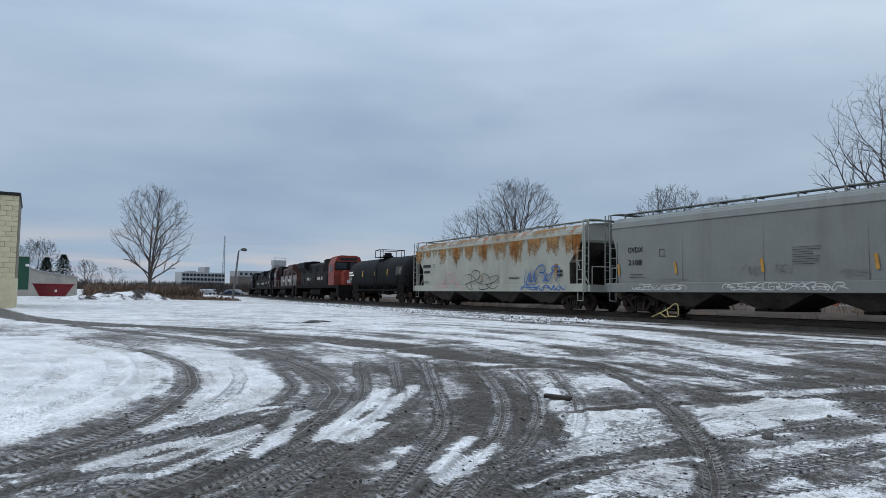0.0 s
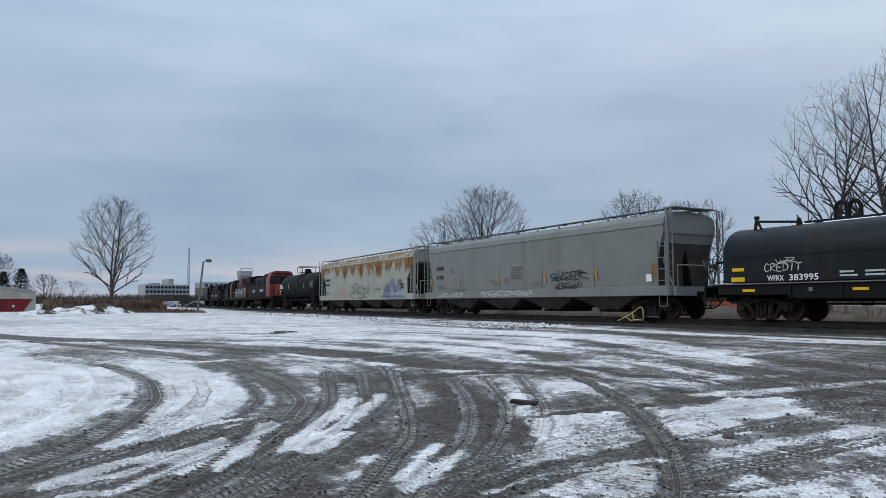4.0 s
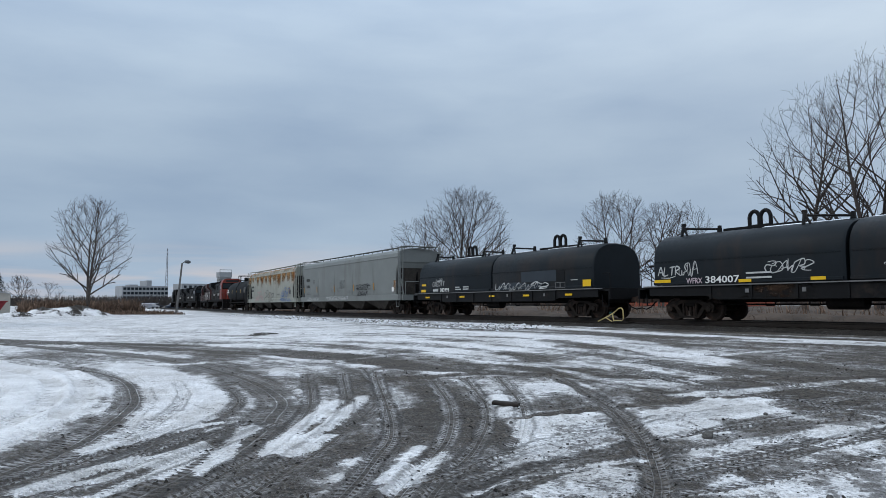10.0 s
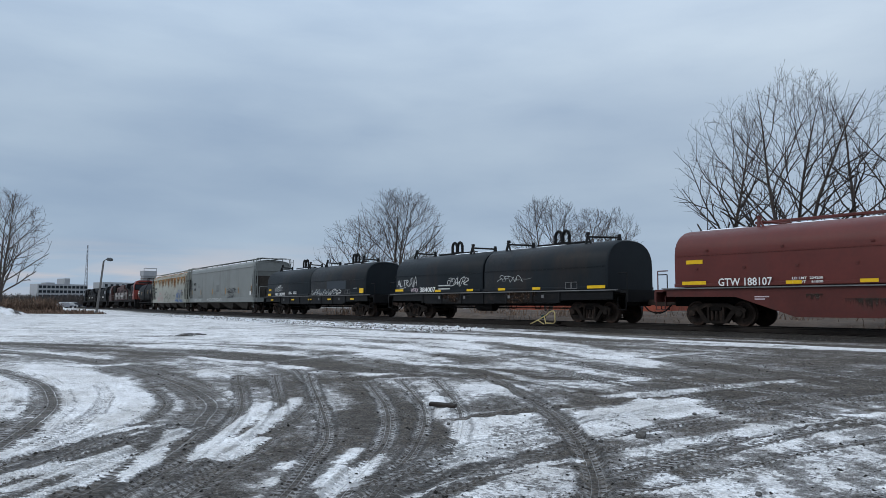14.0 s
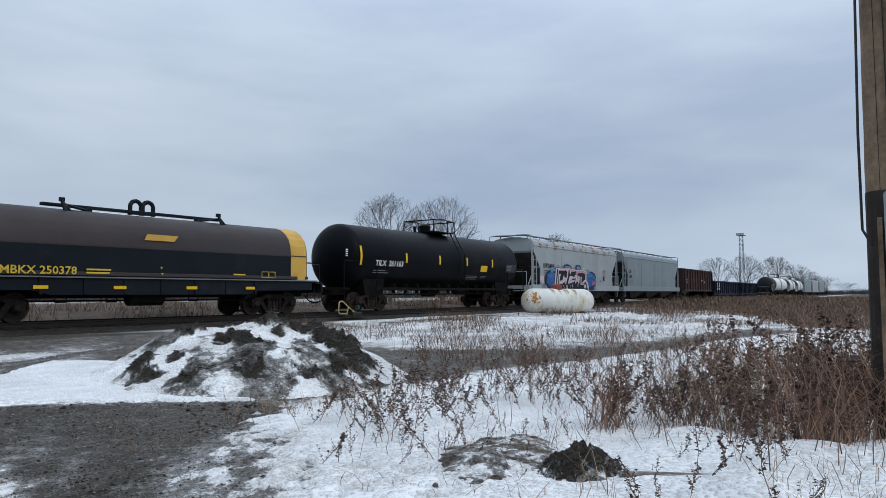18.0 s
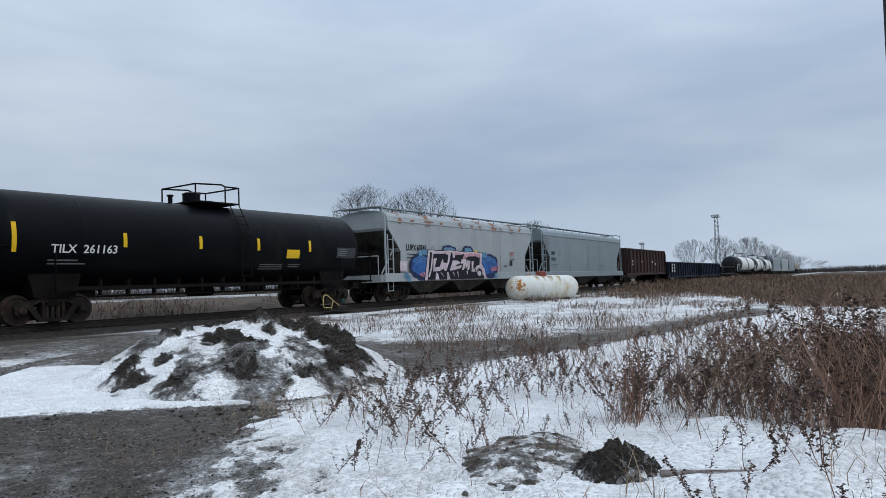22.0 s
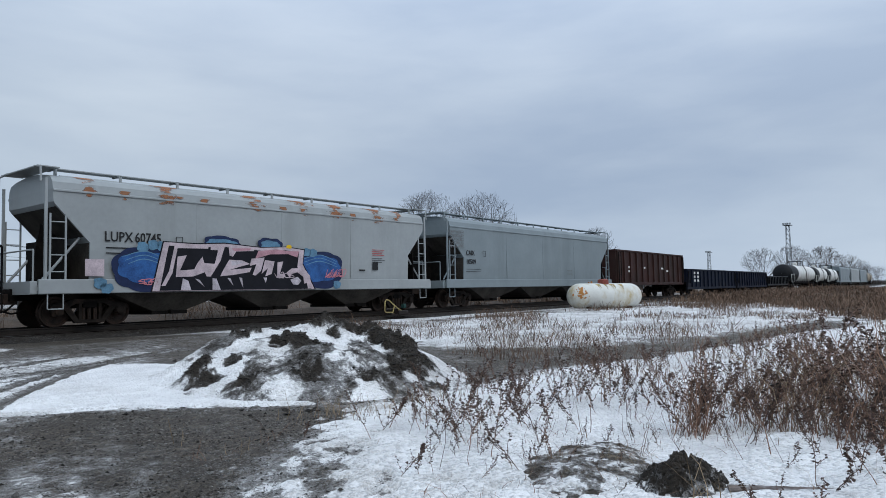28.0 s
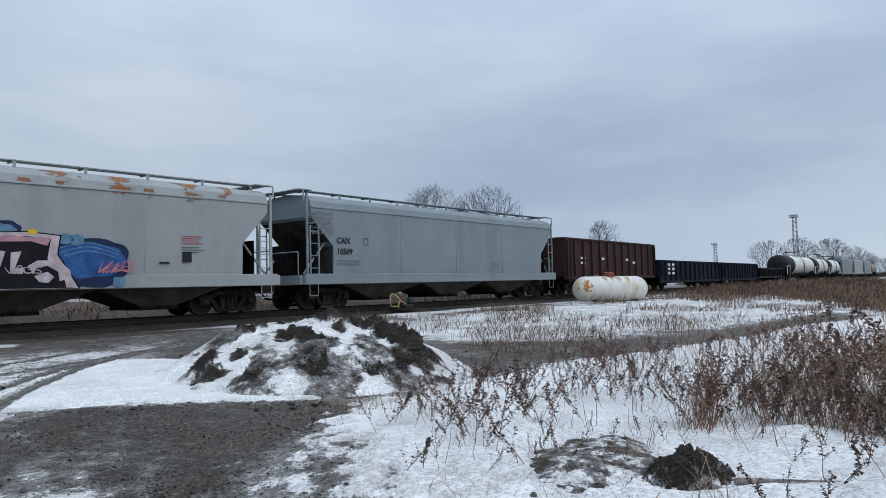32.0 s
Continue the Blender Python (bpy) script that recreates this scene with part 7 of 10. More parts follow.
# the dirty tongue of snow inside the loop, and the stripes between the tyre marks below it
patch([(-17.5, 3.3), (-17.8, 2.3), (-14.5, 2.36), (-12.0, 1.93), (-10.3, 1.32), (-8.7, 0.67), (-9.1, 1.29), (-10.1, 2.5), (-11.6, 3.1), (-14.5, 3.7)], 0.96, 0.10, 0.2)
rut([(-14.6, 3.0), (-12.4, 2.6), (-10.6, 1.9), (-9.2, 1.1)], 0.34, 0.01, 0.25, 0.01)
for ctrl in ([(-8.7, 0.7), (-9.3, 1.5), (-9.7, 2.4)], [(-7.3, 0.05), (-7.6, 0.83), (-8.5, 1.8)], [(-6.9, 0.1), (-7.0, 0.64), (-8.0, 1.56)], [(-7.2, 1.43), (-7.7, 1.82), (-8.3, 2.15)], [(-5.3, 3.1), (-5.4, 3.95), (-5.35, 5.3)], [(-7.6, 2.2), (-8.6, 3.3), (-10.8, 5.0)]):
    strip_of_snow(ctrl, 0.17, 0.95)
# wear by traffic
cover = cover - 0.09 * smooth01(-7.5, -6, X) * smooth01(4, 2, X) * smooth01(14, 10, Y)
cover = cover + 1.25 * sweep * smooth01(-45, -25, X) * smooth01(5, 2, X) * smooth01(1.12, 0.9, cover) * smooth01(1.5, 5.0, Y)
cover = cover - 0.07 * smooth01(-18, -13, X) * smooth01(-3.0, -5.0, X) * smooth01(15, 12, Y) * smooth01(1.08, 0.95, cover)
# beside the line
bed = np.abs(Y - track_y_np(X))
cover = np.where(bed < np.where(Y < track_y_np(X), 2.0, 2.6), 0.10 + 0.5 * (streaks - 0.5), cover)
w = smooth01(1.0, 0.3, np.abs(bed - 2.8)) * (Y < track_y_np(X))
cover = cover + w * (2.4 * (fbm(X * 0.22 + 4, Y * 0.6, 3) - 0.50))
cover = np.where(Y > track_y_np(X) + 2.6, 0.10 + 0.25 * smooth01(12, 30, bed) + 0.12 * smooth01(-10, -2, X) + 0.8 * (streaks - 0.5), cover)
# relief
Z += (fine - 0.5) * 0.018 * smooth01(45, 12, R) + (streaks - 0.5) * 0.03 + 0.03 * smooth01(0.75, 1.1, cover) * smooth01(60, 25, R)
Z += 0.02 * (fbm(X * 14, Y * 14, 2) - 0.5) * smooth01(22, 8, R) * smooth01(0.75, 0.3, cover)
# snow heaped by the pole and in the weeds
Z += 0.28 * np.exp(-(((X - 7.0) / 0.8) ** 2 + ((Y - 1.1) / 0.9) ** 2)) + 0.12 * smooth01(0.45, 0.7, fbm(X * 0.7 + 9, Y * 0.7, 3)) * smooth01(4, 6, X) * smooth01(8.5, 7, Y) * smooth01(30, 15, X)


def lie(x, y):
    """Height of the finished ground at a place."""
    x, y = np.asarray(x, float), np.asarray(y, float)
    j, i = np.clip(np.searchsorted(xs, x) - 1, 0, len(xs) - 2), np.clip(np.searchsorted(ys, y) - 1, 0, len(ys) - 2)
    u, v = (x - xs[j]) / (xs[j + 1] - xs[j]), (y - ys[i]) / (ys[i + 1] - ys[i])
    return (Z[i, j] * (1 - u) + Z[i, j + 1] * u) * (1 - v) + (Z[i + 1, j] * (1 - u) + Z[i + 1, j + 1] * u) * v


def heightfield(name, me_x, me_y, me_z, snow, material, extra=()):
    ny_, nx_ = me_x.shape
    idx = np.arange(nx_ * ny_).reshape(ny_, nx_)
    quads = np.stack([idx[:-1, :-1], idx[:-1, 1:], idx[1:, 1:], idx[1:, :-1]], -1).reshape(-1, 4)
    me = bpy.data.meshes.new(name)
    me.vertices.add(nx_ * ny_)
    me.vertices.foreach_set("co", np.stack([me_x, me_y, me_z], -1).astype(np.float32).ravel())
    me.loops.add(len(quads) * 4)
    me.loops.foreach_set("vertex_index", quads.ravel().astype(np.int32))
    me.polygons.add(len(quads))
    me.polygons.foreach_set("loop_start", np.arange(0, len(quads) * 4, 4, dtype=np.int32))
    me.polygons.foreach_set("use_smooth", np.ones(len(quads), bool))
    me.update(calc_edges=True)
    at = me.attributes.new("snow_cover", "FLOAT", "POINT")
    at.data.foreach_set("value", snow.astype(np.float32).ravel())
    for nm, val in extra:
        me.attributes.new(nm, "FLOAT", "POINT").data.foreach_set("value", val.astype(np.float32).ravel())
    me.materials.append(material)
    return me


def ground_material(name="snow_over_gravel", soil=1.0):
    """Snow over gravel, or over soil: soil scales how pale the bare ground is."""
    m = bpy.data.materials.new(name)
    m.use_nodes = True
    N, L = m.node_tree.nodes, m.node_tree.links
    b = N["Principled BSDF"]
    geo = N.new("ShaderNodeNewGeometry")
    pos = geo.outputs["Position"]
    at = N.new("ShaderNodeAttribute")
    at.attribute_name = "snow_cover"

    def nz(scale, detail=5.0, rough=0.6):
        n = N.new("ShaderNodeTexNoise")
        n.inputs["Scale"].default_value, n.inputs["Detail"].default_value, n.inputs["Roughness"].default_value = scale, detail, rough
        L.new(pos, n.inputs["Vector"])
        return n.outputs["Fac"]

    def rng(src, a, b_, lo, hi, kind="LINEAR"):
        r = N.new("ShaderNodeMapRange")
        r.interpolation_type = kind
        for k, v in (("From Min", a), ("From Max", b_), ("To Min", lo), ("To Max", hi)):
            r.inputs[k].default_value = v
        L.new(src, r.inputs["Value"])
        return r.outputs[0]

    def op(kind, a, c):
        n = N.new("ShaderNodeMath")
        n.operation = kind
        for i, v in enumerate((a, c)):
            if isinstance(v, float):
                n.inputs[i].default_value = v
            else:
                L.new(v, n.inputs[i])
        return n.outputs[0]

    def mix(fac, a, c):
        n = N.new("ShaderNodeMix")
        n.data_type = "RGBA"
        L.new(fac, n.inputs[0])
        for i, v in ((6, a), (7, c)):
            if isinstance(v, tuple):
                n.inputs[i].default_value = (*v, 1)
            else:
                L.new(v, n.inputs[i])
        return n.outputs[2]

    # gravel: stones in two sizes over wet fines, mottled dark to suggest shaded relief
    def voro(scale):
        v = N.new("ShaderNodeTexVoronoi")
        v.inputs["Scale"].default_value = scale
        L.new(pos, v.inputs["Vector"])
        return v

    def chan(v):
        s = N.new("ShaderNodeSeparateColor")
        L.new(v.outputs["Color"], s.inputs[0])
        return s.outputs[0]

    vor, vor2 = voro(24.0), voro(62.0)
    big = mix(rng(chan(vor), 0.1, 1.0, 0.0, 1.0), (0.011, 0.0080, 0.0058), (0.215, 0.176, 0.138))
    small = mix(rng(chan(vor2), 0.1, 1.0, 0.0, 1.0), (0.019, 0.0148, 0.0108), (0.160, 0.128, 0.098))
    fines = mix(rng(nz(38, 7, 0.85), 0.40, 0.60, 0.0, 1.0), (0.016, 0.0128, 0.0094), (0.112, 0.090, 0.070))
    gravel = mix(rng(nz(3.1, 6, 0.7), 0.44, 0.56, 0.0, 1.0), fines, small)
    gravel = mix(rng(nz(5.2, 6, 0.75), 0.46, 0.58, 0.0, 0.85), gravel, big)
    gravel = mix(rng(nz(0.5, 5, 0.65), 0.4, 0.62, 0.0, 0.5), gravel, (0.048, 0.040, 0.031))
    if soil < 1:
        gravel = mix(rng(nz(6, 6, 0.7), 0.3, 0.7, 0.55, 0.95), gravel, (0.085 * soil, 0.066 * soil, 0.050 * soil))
    worn = rng(at.outputs["Fac"], 0.95, 1.3, 1.0, 0.15)
    snow = mix(rng(nz(1.3, 8, 0.7), 0.35, 0.62, 0.0, 1.0), (0.68, 0.67, 0.67), (0.87, 0.86, 0.855))
    snow = mix(op("MULTIPLY", rng(nz(33, 5, 0.9), 0.615, 0.66, 0.0, 0.9), op("MULTIPLY", rng(nz(2.3, 4, 0.7), 0.42, 0.6, 0.1, 1.0), worn)), snow, (0.10, 0.085, 0.07))
    snow = mix(op("MULTIPLY", rng(nz(13, 8, 0.85), 0.53, 0.62, 0.0, 0.8), worn), snow, (0.32, 0.295, 0.265))
    snow = mix(op("MULTIPLY", rng(nz(0.8, 6, 0.7), 0.44, 0.60, 0.0, 0.72), op("MULTIPLY", rng(nz(60, 4, 0.8), 0.4, 0.6, 0.3, 1.0), worn)), snow, (0.36, 0.335, 0.305))
    # lug marks that tyres pressed into the slush
    ts, to, tw = N.new("ShaderNodeAttribute"), N.new("ShaderNodeAttribute"), N.new("ShaderNodeAttribute")
    ts.attribute_name, to.attribute_name, tw.attribute_name = "tread_s", "tread_o", "tread_w"
    ao = op("ABSOLUTE", to.outputs["Fac"], 0.0)
    ph = op("FRACT", op("ADD", op("MULTIPLY", ts.outputs["Fac"], 9.5), op("MULTIPLY", ao, 2.2)), 0.0)
    lug = rng(op("ABSOLUTE", op("SUBTRACT", ph, 0.5), 0.0), 0.17, 0.26, 0.0, 1.0, "SMOOTHSTEP")
    lug = op("MULTIPLY", lug, rng(ao, 0.10, 0.20, 0.25, 1.0))
    line = rng(op("ABSOLUTE", op("SUBTRACT", op("FRACT", op("MULTIPLY", ao, 5.2), 0.0), 0.5), 0.0), 0.03, 0.13, 1.0, 0.0)
    mark = op("MULTIPLY", op("MAXIMUM", lug, op("MULTIPLY", line, 1.0)), tw.outputs["Fac"])
    mark = op("MULTIPLY", mark, rng(nz(1.1, 4), 0.35, 0.55, 0.25, 1.0))
    # how much of the cover shows: ragged at three scales
    rag = op("ADD", op("MULTIPLY", op("SUBTRACT", nz(4.5, 8, 0.72), 0.5), 1.5), op("MULTIPLY", op("SUBTRACT", nz(26, 6, 0.75), 0.5), 1.25))
    lvl = op("ADD", op("ADD", at.outputs["Fac"], rag), op("MULTIPLY", mark, 0.5))
    thick = rng(lvl, 0.59, 0.67, 0.0, 1.0, "SMOOTHSTEP")
    thin = rng(op("ADD", lvl, op("MULTIPLY", op("SUBTRACT", nz(70, 5, 0.85), 0.5), 1.7)), 0.27, 0.60, 0.0, 0.46, "SMOOTHSTEP")
    grains = op("MULTIPLY", rng(nz(27, 7, 0.85), 0.54, 0.63, 0.0, 0.72), rng(nz(1.7, 5, 0.7), 0.40, 0.60, 0.0, 1.0))
    thin = op("MAXIMUM", thin, op("MULTIPLY", grains, rng(at.outputs["Fac"], -0.1, 0.15, 0.0, 1.0)))
    thin = op("MULTIPLY", thin, rng(op("MULTIPLY", tw.outputs["Fac"], op("SUBTRACT", 1.0, mark)), 0.0, 1.0, 1.0, 0.35))
    fac = op("MAXIMUM", op("MAXIMUM", thick, thin), op("MULTIPLY", mark, rng(nz(30, 4, 0.7), 0.38, 0.58, 0.30, 0.88)))
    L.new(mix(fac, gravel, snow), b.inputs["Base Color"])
    L.new(rng(fac, 0.0, 1.0, 0.66, 0.85), b.inputs["Roughness"])
    b.inputs["Specular IOR Level"].default_value = 0.25
    hgt = op("ADD", op("ADD", op("MULTIPLY", thick, 0.5), op("MULTIPLY", mark, 0.5)),
             op("ADD", op("MULTIPLY", rng(vor.outputs["Distance"], 0.0, 0.6, 1.0, 0.0), 0.5), op("MULTIPLY", nz(34, 7, 0.75), rng(thick, 0.0, 1.0, 0.9, 0.12))))
    bp = N.new("ShaderNodeBump")
    bp.inputs["Strength"].default_value, bp.inputs["Distance"].default_value = 1.0, 0.06
    L.new(hgt, bp.inputs["Height"])
    L.new(bp.outputs[0], b.inputs["Normal"])
    return m


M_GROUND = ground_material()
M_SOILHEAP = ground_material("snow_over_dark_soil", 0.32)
tagged(new("ground", heightfield("ground", X, Y, Z, cover, M_GROUND, (("tread_s", tread_s), ("tread_o", tread_o), ("tread_w", tread_w)))), "snow-covered gravel yard with muddy tyre tracks", "ground", kind="structure")


HEAPS = {}


def heap(name, label, cx, cy, rx, ry, turn, height, seed, bumps, bare, contrast=3.2, clods=0.3, category="dirt mound", lee=0.0, m=None, grain=1.7, spots=()):
    """A dumped heap of soil, partly snowed over."""
    n = 170
    u = np.linspace(-1.25, 1.25, n)
    U, V = np.meshgrid(u, u)
    c, s = math.cos(turn), math.sin(turn)
    hx, hy = cx + c * U * rx - s * V * ry, cy + s * U * rx + c * V * ry
    k = min(2.4 / max(rx, ry), 3.2)
    rr = np.hypot(U, V) + 0.34 * (fbm(hx * 0.8 * k + seed, hy * 0.8 * k, 3) - 0.5)
    z = np.maximum(0, 1 - rr * rr) ** 1.15
    for bx, by, br, bh in bumps:
        z = z + bh * np.exp(-(((U - bx) / br) ** 2 + ((V - by) / br) ** 2))
    rough = fbm(hx * 2.4 * k + seed, hy * 2.4 * k, 5, 0.66)
    lumps = fbm(hx * 6 * k, hy * 6 * k, 3, 0.5) - 0.5
    snow = bare + contrast * (fbm(hx * 1.5 * k + 3 * seed, hy * 1.5 * k, 4, 0.6) - 0.5) + 0.9 * (0.5 - rough) + grain * (fbm(hx * 4.2 * k, hy * 4.2 * k, 4, 0.65) - 0.5)
    snow = snow + lee * ((hy - cy) * 0.82 - (hx - cx) * 0.57) / max(rx, ry)
    for bx, by, br, bh in () if spots else bumps:
        snow = snow - 3.6 * bh * np.exp(-(((U - bx) / (br * 0.75)) ** 2 + ((V - by) / (br * 0.75)) ** 2))
    ragged = 1.5 * (fbm(hx * 2.6 * k, hy * 2.6 * k, 5, 0.72) - 0.5)
    for sx, sy, sr, value in spots:
        w = smooth01(1.45, 0.6, np.hypot(U - sx, V - sy) / sr + 1.9 * ragged)
        snow = snow * (1 - w) + (value + 0.8 * ragged) * w
    dirty = smooth01(0.35, 0.0, snow) if spots else smooth01(0.75, 0.35, snow)
    z = height * z * smooth01(1.22, 0.8, np.hypot(U, V)) + ((rough - 0.5) * (0.14 + 0.26 * dirty) * height + clods * height * lumps * (0.25 + 0.75 * dirty)) * smooth01(1.15, 0.7, rr)
    zz = lie(hx, hy) + z - 0.03 - 0.3 * smooth01(1.0, 1.25, np.hypot(U, V))
    snow = np.where(rr > 0.95, np.maximum(snow, 0.3), snow)
    HEAPS[name] = hx, hy, zz, dirty * (rr < 1.0) * (0.15 + smooth01(0.15, 0.45, z / height))
    return tagged(new(name, heightfield(name, hx, hy, zz, snow, m or M_SOILHEAP)), label, category)


heap("dirt_mound", "heap of dark soil and gravel half covered with snow", 8.5, 11.6, 2.75, 2.9, 0.35, 0.78, 3, [(0.22, 0.06, 0.15, 0.46), (0.30, -0.16, 0.12, 0.20), (0.26, -0.33, 0.14, 0.30), (0.16, -0.50, 0.14, 0.26), (-0.02, -0.66, 0.12, 0.18), (-0.02, 0.10, 0.10, 0.16), (-0.12, 0.46, 0.24, 0.26), (-0.30, 0.68, 0.2, 0.12), (-0.42, 0.42, 0.13, 0.10), (-0.52, 0.10, 0.15, 0.10), (-0.45, -0.28, 0.2, 0.10)], 1.0, 0.5, 0.45, grain=0.9, spots=[
    (-0.40, -0.12, 0.17, 0.42), (-0.53, -0.34, 0.26, 0.44), (-0.70, -0.49, 0.20, 0.42), (-0.31, -0.54, 0.18, 0.46), (-0.41, -0.68, 0.16, 0.40), (-0.10, -0.66, 0.14, 0.42), (-0.58, 0.02, 0.12, 0.46), (-0.82, -0.10, 0.16, 0.34), (-0.27, 0.62, 0.20, 0.45), (-0.02, -0.30, 0.10, 0.40),
    (0.20, 0.05, 0.15, -0.25), (0.10, 0.26, 0.09, -0.1), (0.24, -0.20, 0.10, -0.2), (0.22, -0.36, 0.14, -0.3), (0.10, -0.54, 0.11, -0.3), (0.05, -0.07, 0.07, -0.1), (-0.23, 0.06, 0.11, -0.1), (-0.14, 0.44, 0.07, 0.0), (-0.69, 0.44, 0.08, -0.1), (-0.77, 0.26, 0.09, -0.15), (-0.60, 0.23, 0.05, 0.0),
    (-0.43, -0.54, 0.10, -0.2), (-0.16, -0.82, 0.13, -0.1), (-0.22, -0.64, 0.07, -0.1), (-0.62, -0.30, 0.07, -0.1), (-0.80, -0.02, 0.07, -0.1), (-0.22, -0.74, 0.06, 1.0), (-0.58, -0.66, 0.06, 1.0), (-0.80, -0.24, 0.09, 1.0)])
heap("small_dirt_mound", "small mound of bare dark soil in the snow", 5.32, 3.56, 0.42, 0.36, 0.2, 0.18, 11, [(0.15, 0.1, 0.3, 0.4), (-0.45, 0.2, 0.28, 0.25), (0.3, -0.5, 0.25, 0.2)], 0.05, 1.4, 0.9)
heap("trampled_grass_mound", "low flattened mound of grey grass poking through snow", 5.45, 4.4, 1.25, 0.6, 0.3, 0.09, 21, [], 0.50, 0.9, 0.6, m=M_GROUND)

# ---- railway bed: ballast, ties, rails ----


def strip(off0, off1, dz0, dz1, x0, x1, step, g=None):
    g = g or Geo()
    prev = None
    x = x0
    while x <= x1 + 1e-6:
        g.v += [(x, track_y(x) + off0, track_z(x) + dz0), (x, track_y(x) + off1, track_z(x) + dz1)]
        k = len(g.v)
        if prev is not None:
            g.f.append((prev - 2, prev - 1, k - 1, k - 2))
        prev = k
        x += step
    return g


# low soil value paints the train's shade into the ballast colour
M_BALLASTBED = ground_material("ballast_with_train_shade", 0.13)
bl = Geo()
for o0, o1, z0, z1 in ((-2.15, -1.5, -0.42, -0.20), (-1.5, 1.5, -0.20, -0.20), (1.5, 2.7, -0.20, -0.42)):
    strip(o0, o1, z0, z1, -240, 300, 2.0, bl)

def clods(name, label, n, place, size, m, seed, top=None):
    """Small loose lumps, far too many to count."""
    rs = np.random.RandomState(seed)
    pts = place(rs, n)
    n = len(pts)
    base = np.array([(1, 0, 0), (0, 1, 0), (-1, 0, 0), (0, -1, 0), (0, 0, 1), (0, 0, -0.5)], float)
    tri = np.array([(0, 1, 4), (1, 2, 4), (2, 3, 4), (3, 0, 4), (1, 0, 5), (2, 1, 5), (3, 2, 5), (0, 3, 5)])
    s = size[0] + (size[1] - size[0]) * rs.rand(n) ** 3
    v = (base[None] * (0.5 + 0.9 * rs.rand(n, 6, 1)) + 0.28 * rs.randn(n, 6, 3)) * s[:, None, None] * np.array([1, 1, 0.6])
    a = rs.rand(n) * 6.283
    c, si = np.cos(a)[:, None], np.sin(a)[:, None]
    v = np.stack([v[..., 0] * c - v[..., 1] * si, v[..., 0] * si + v[..., 1] * c, v[..., 2]], -1)
    z = lie(pts[:, 0], pts[:, 1]) if top is None else pts[:, 2]
    v += np.c_[pts[:, :2], z + s * 0.25][:, None]
    me = bpy.data.meshes.new(name)
    f = (np.arange(n) * 6)[:, None, None] + tri[None]
    me.from_pydata(v.reshape(-1, 3).tolist(), [], f.reshape(-1, 3).tolist())
    me.materials.append(m)
    return tagged(new(name, me), label, "gravel", kind="stuff")


M_CLOD = mat("dark_wet_clod", (0.036, 0.031, 0.026), 0.9, var=0.4, scale=3, island=0.6)


def on_yard(rs, n):
    r = 3.2 + 17 * rs.rand(n) ** 1.5
    a = np.radians(-5 + 190 * rs.rand(n))
    p = np.c_[r * np.cos(a), 0.5 + r * np.abs(np.sin(a))]
    snowy = cover[np.searchsorted(ys, p[:, 1]), np.searchsorted(xs, p[:, 0])]
    return p[snowy + 0.12 * rs.randn(n) < 0.55]


def by_mound(rs, n):
    r, a = np.abs(rs.randn(n)) * 1.3 + 1.6, rs.rand(n) * 6.283
    p = np.c_[8.0 + r * np.cos(a) * 1.15, 11.0 + r * np.sin(a)]
    return p[cover[np.searchsorted(ys, p[:, 1]), np.searchsorted(xs, p[:, 0])] < 0.75]




def along_ruts(rs, n):
    """Crumbs thrown up where snow gives way to bare ground."""
    p = np.c_[-24 + 32 * rs.rand(n), 1.0 + 17.5 * rs.rand(n) ** 1.2]
    i, j = np.searchsorted(ys, p[:, 1]), np.searchsorted(xs, p[:, 0])
    step = np.abs(cover[i, np.clip(j + 3, 0, None)] - cover[i, j - 3]) + np.abs(cover[i + 3, j] - cover[i - 3, j])
    keep = rs.rand(n) < 0.06 + 0.9 * smooth01(0.12, 0.5, step) + 0.25 * (fbm(p[:, 0] * 2.0, p[:, 1] * 2.0, 3) > 0.56)
    return p[keep & (cover[i, j] < 0.85) & (p[:, 0] > -11 + 2 * rs.randn(n))]


clods("loose_gravel", "dark crumbs of frozen mud beside the tyre tracks", 30000, along_ruts, (0.003, 0.018), M_CLOD, 13)
clods("loose_gravel", "scattered dark gravel and frozen clods on slush", 10000, on_yard, (0.004, 0.028), M_CLOD, 3)
M_PEBBLE = mat("mixed_grey_pebbles", (0.14, 0.128, 0.115), 0.9, var=0.4, scale=4, island=0.9)


def on_gravel(rs, n):
    p = np.c_[0.8 + 7.0 * rs.rand(n), 4.6 + 7.0 * rs.rand(n)]
    keep = cover[np.searchsorted(ys, p[:, 1]), np.searchsorted(xs, p[:, 0])] + 0.15 * rs.randn(n) < 0.5
    return p[keep & (fbm(p[:, 0] * 1.6, p[:, 1] * 1.6, 4) + 0.1 * rs.randn(n) > 0.47)]


clods("loose_gravel", "mixed grey pebbles strewn over wet gravel", 16000, on_gravel, (0.004, 0.021), M_PEBBLE, 8)
clods("loose_gravel", "dark wet stones in frosted gravel", 14000, on_gravel, (0.004, 0.017), M_CLOD, 18)


def by_line(rs, n):
    """The rough berm that ploughs leave beside the line."""
    x = -75 + 52 * rs.rand(n) ** 0.8
    return np.c_[x, track_y_np(x) - 2.3 - 4.2 * rs.rand(n) - 0.5 * np.abs(rs.randn(n))]


clods("berm_snow", "lumps of ploughed snow along the railway", 1500, by_line, (0.015, 0.09), M_SNOWCAP, 31)
clods("berm_stones", "dark stones and dirt along the railway", 2400, by_line, (0.01, 0.06), M_CLOD, 32)
clods("loose_gravel", "dark clods round the soil heap", 450, by_mound, (0.008, 0.055), M_CLOD, 4)


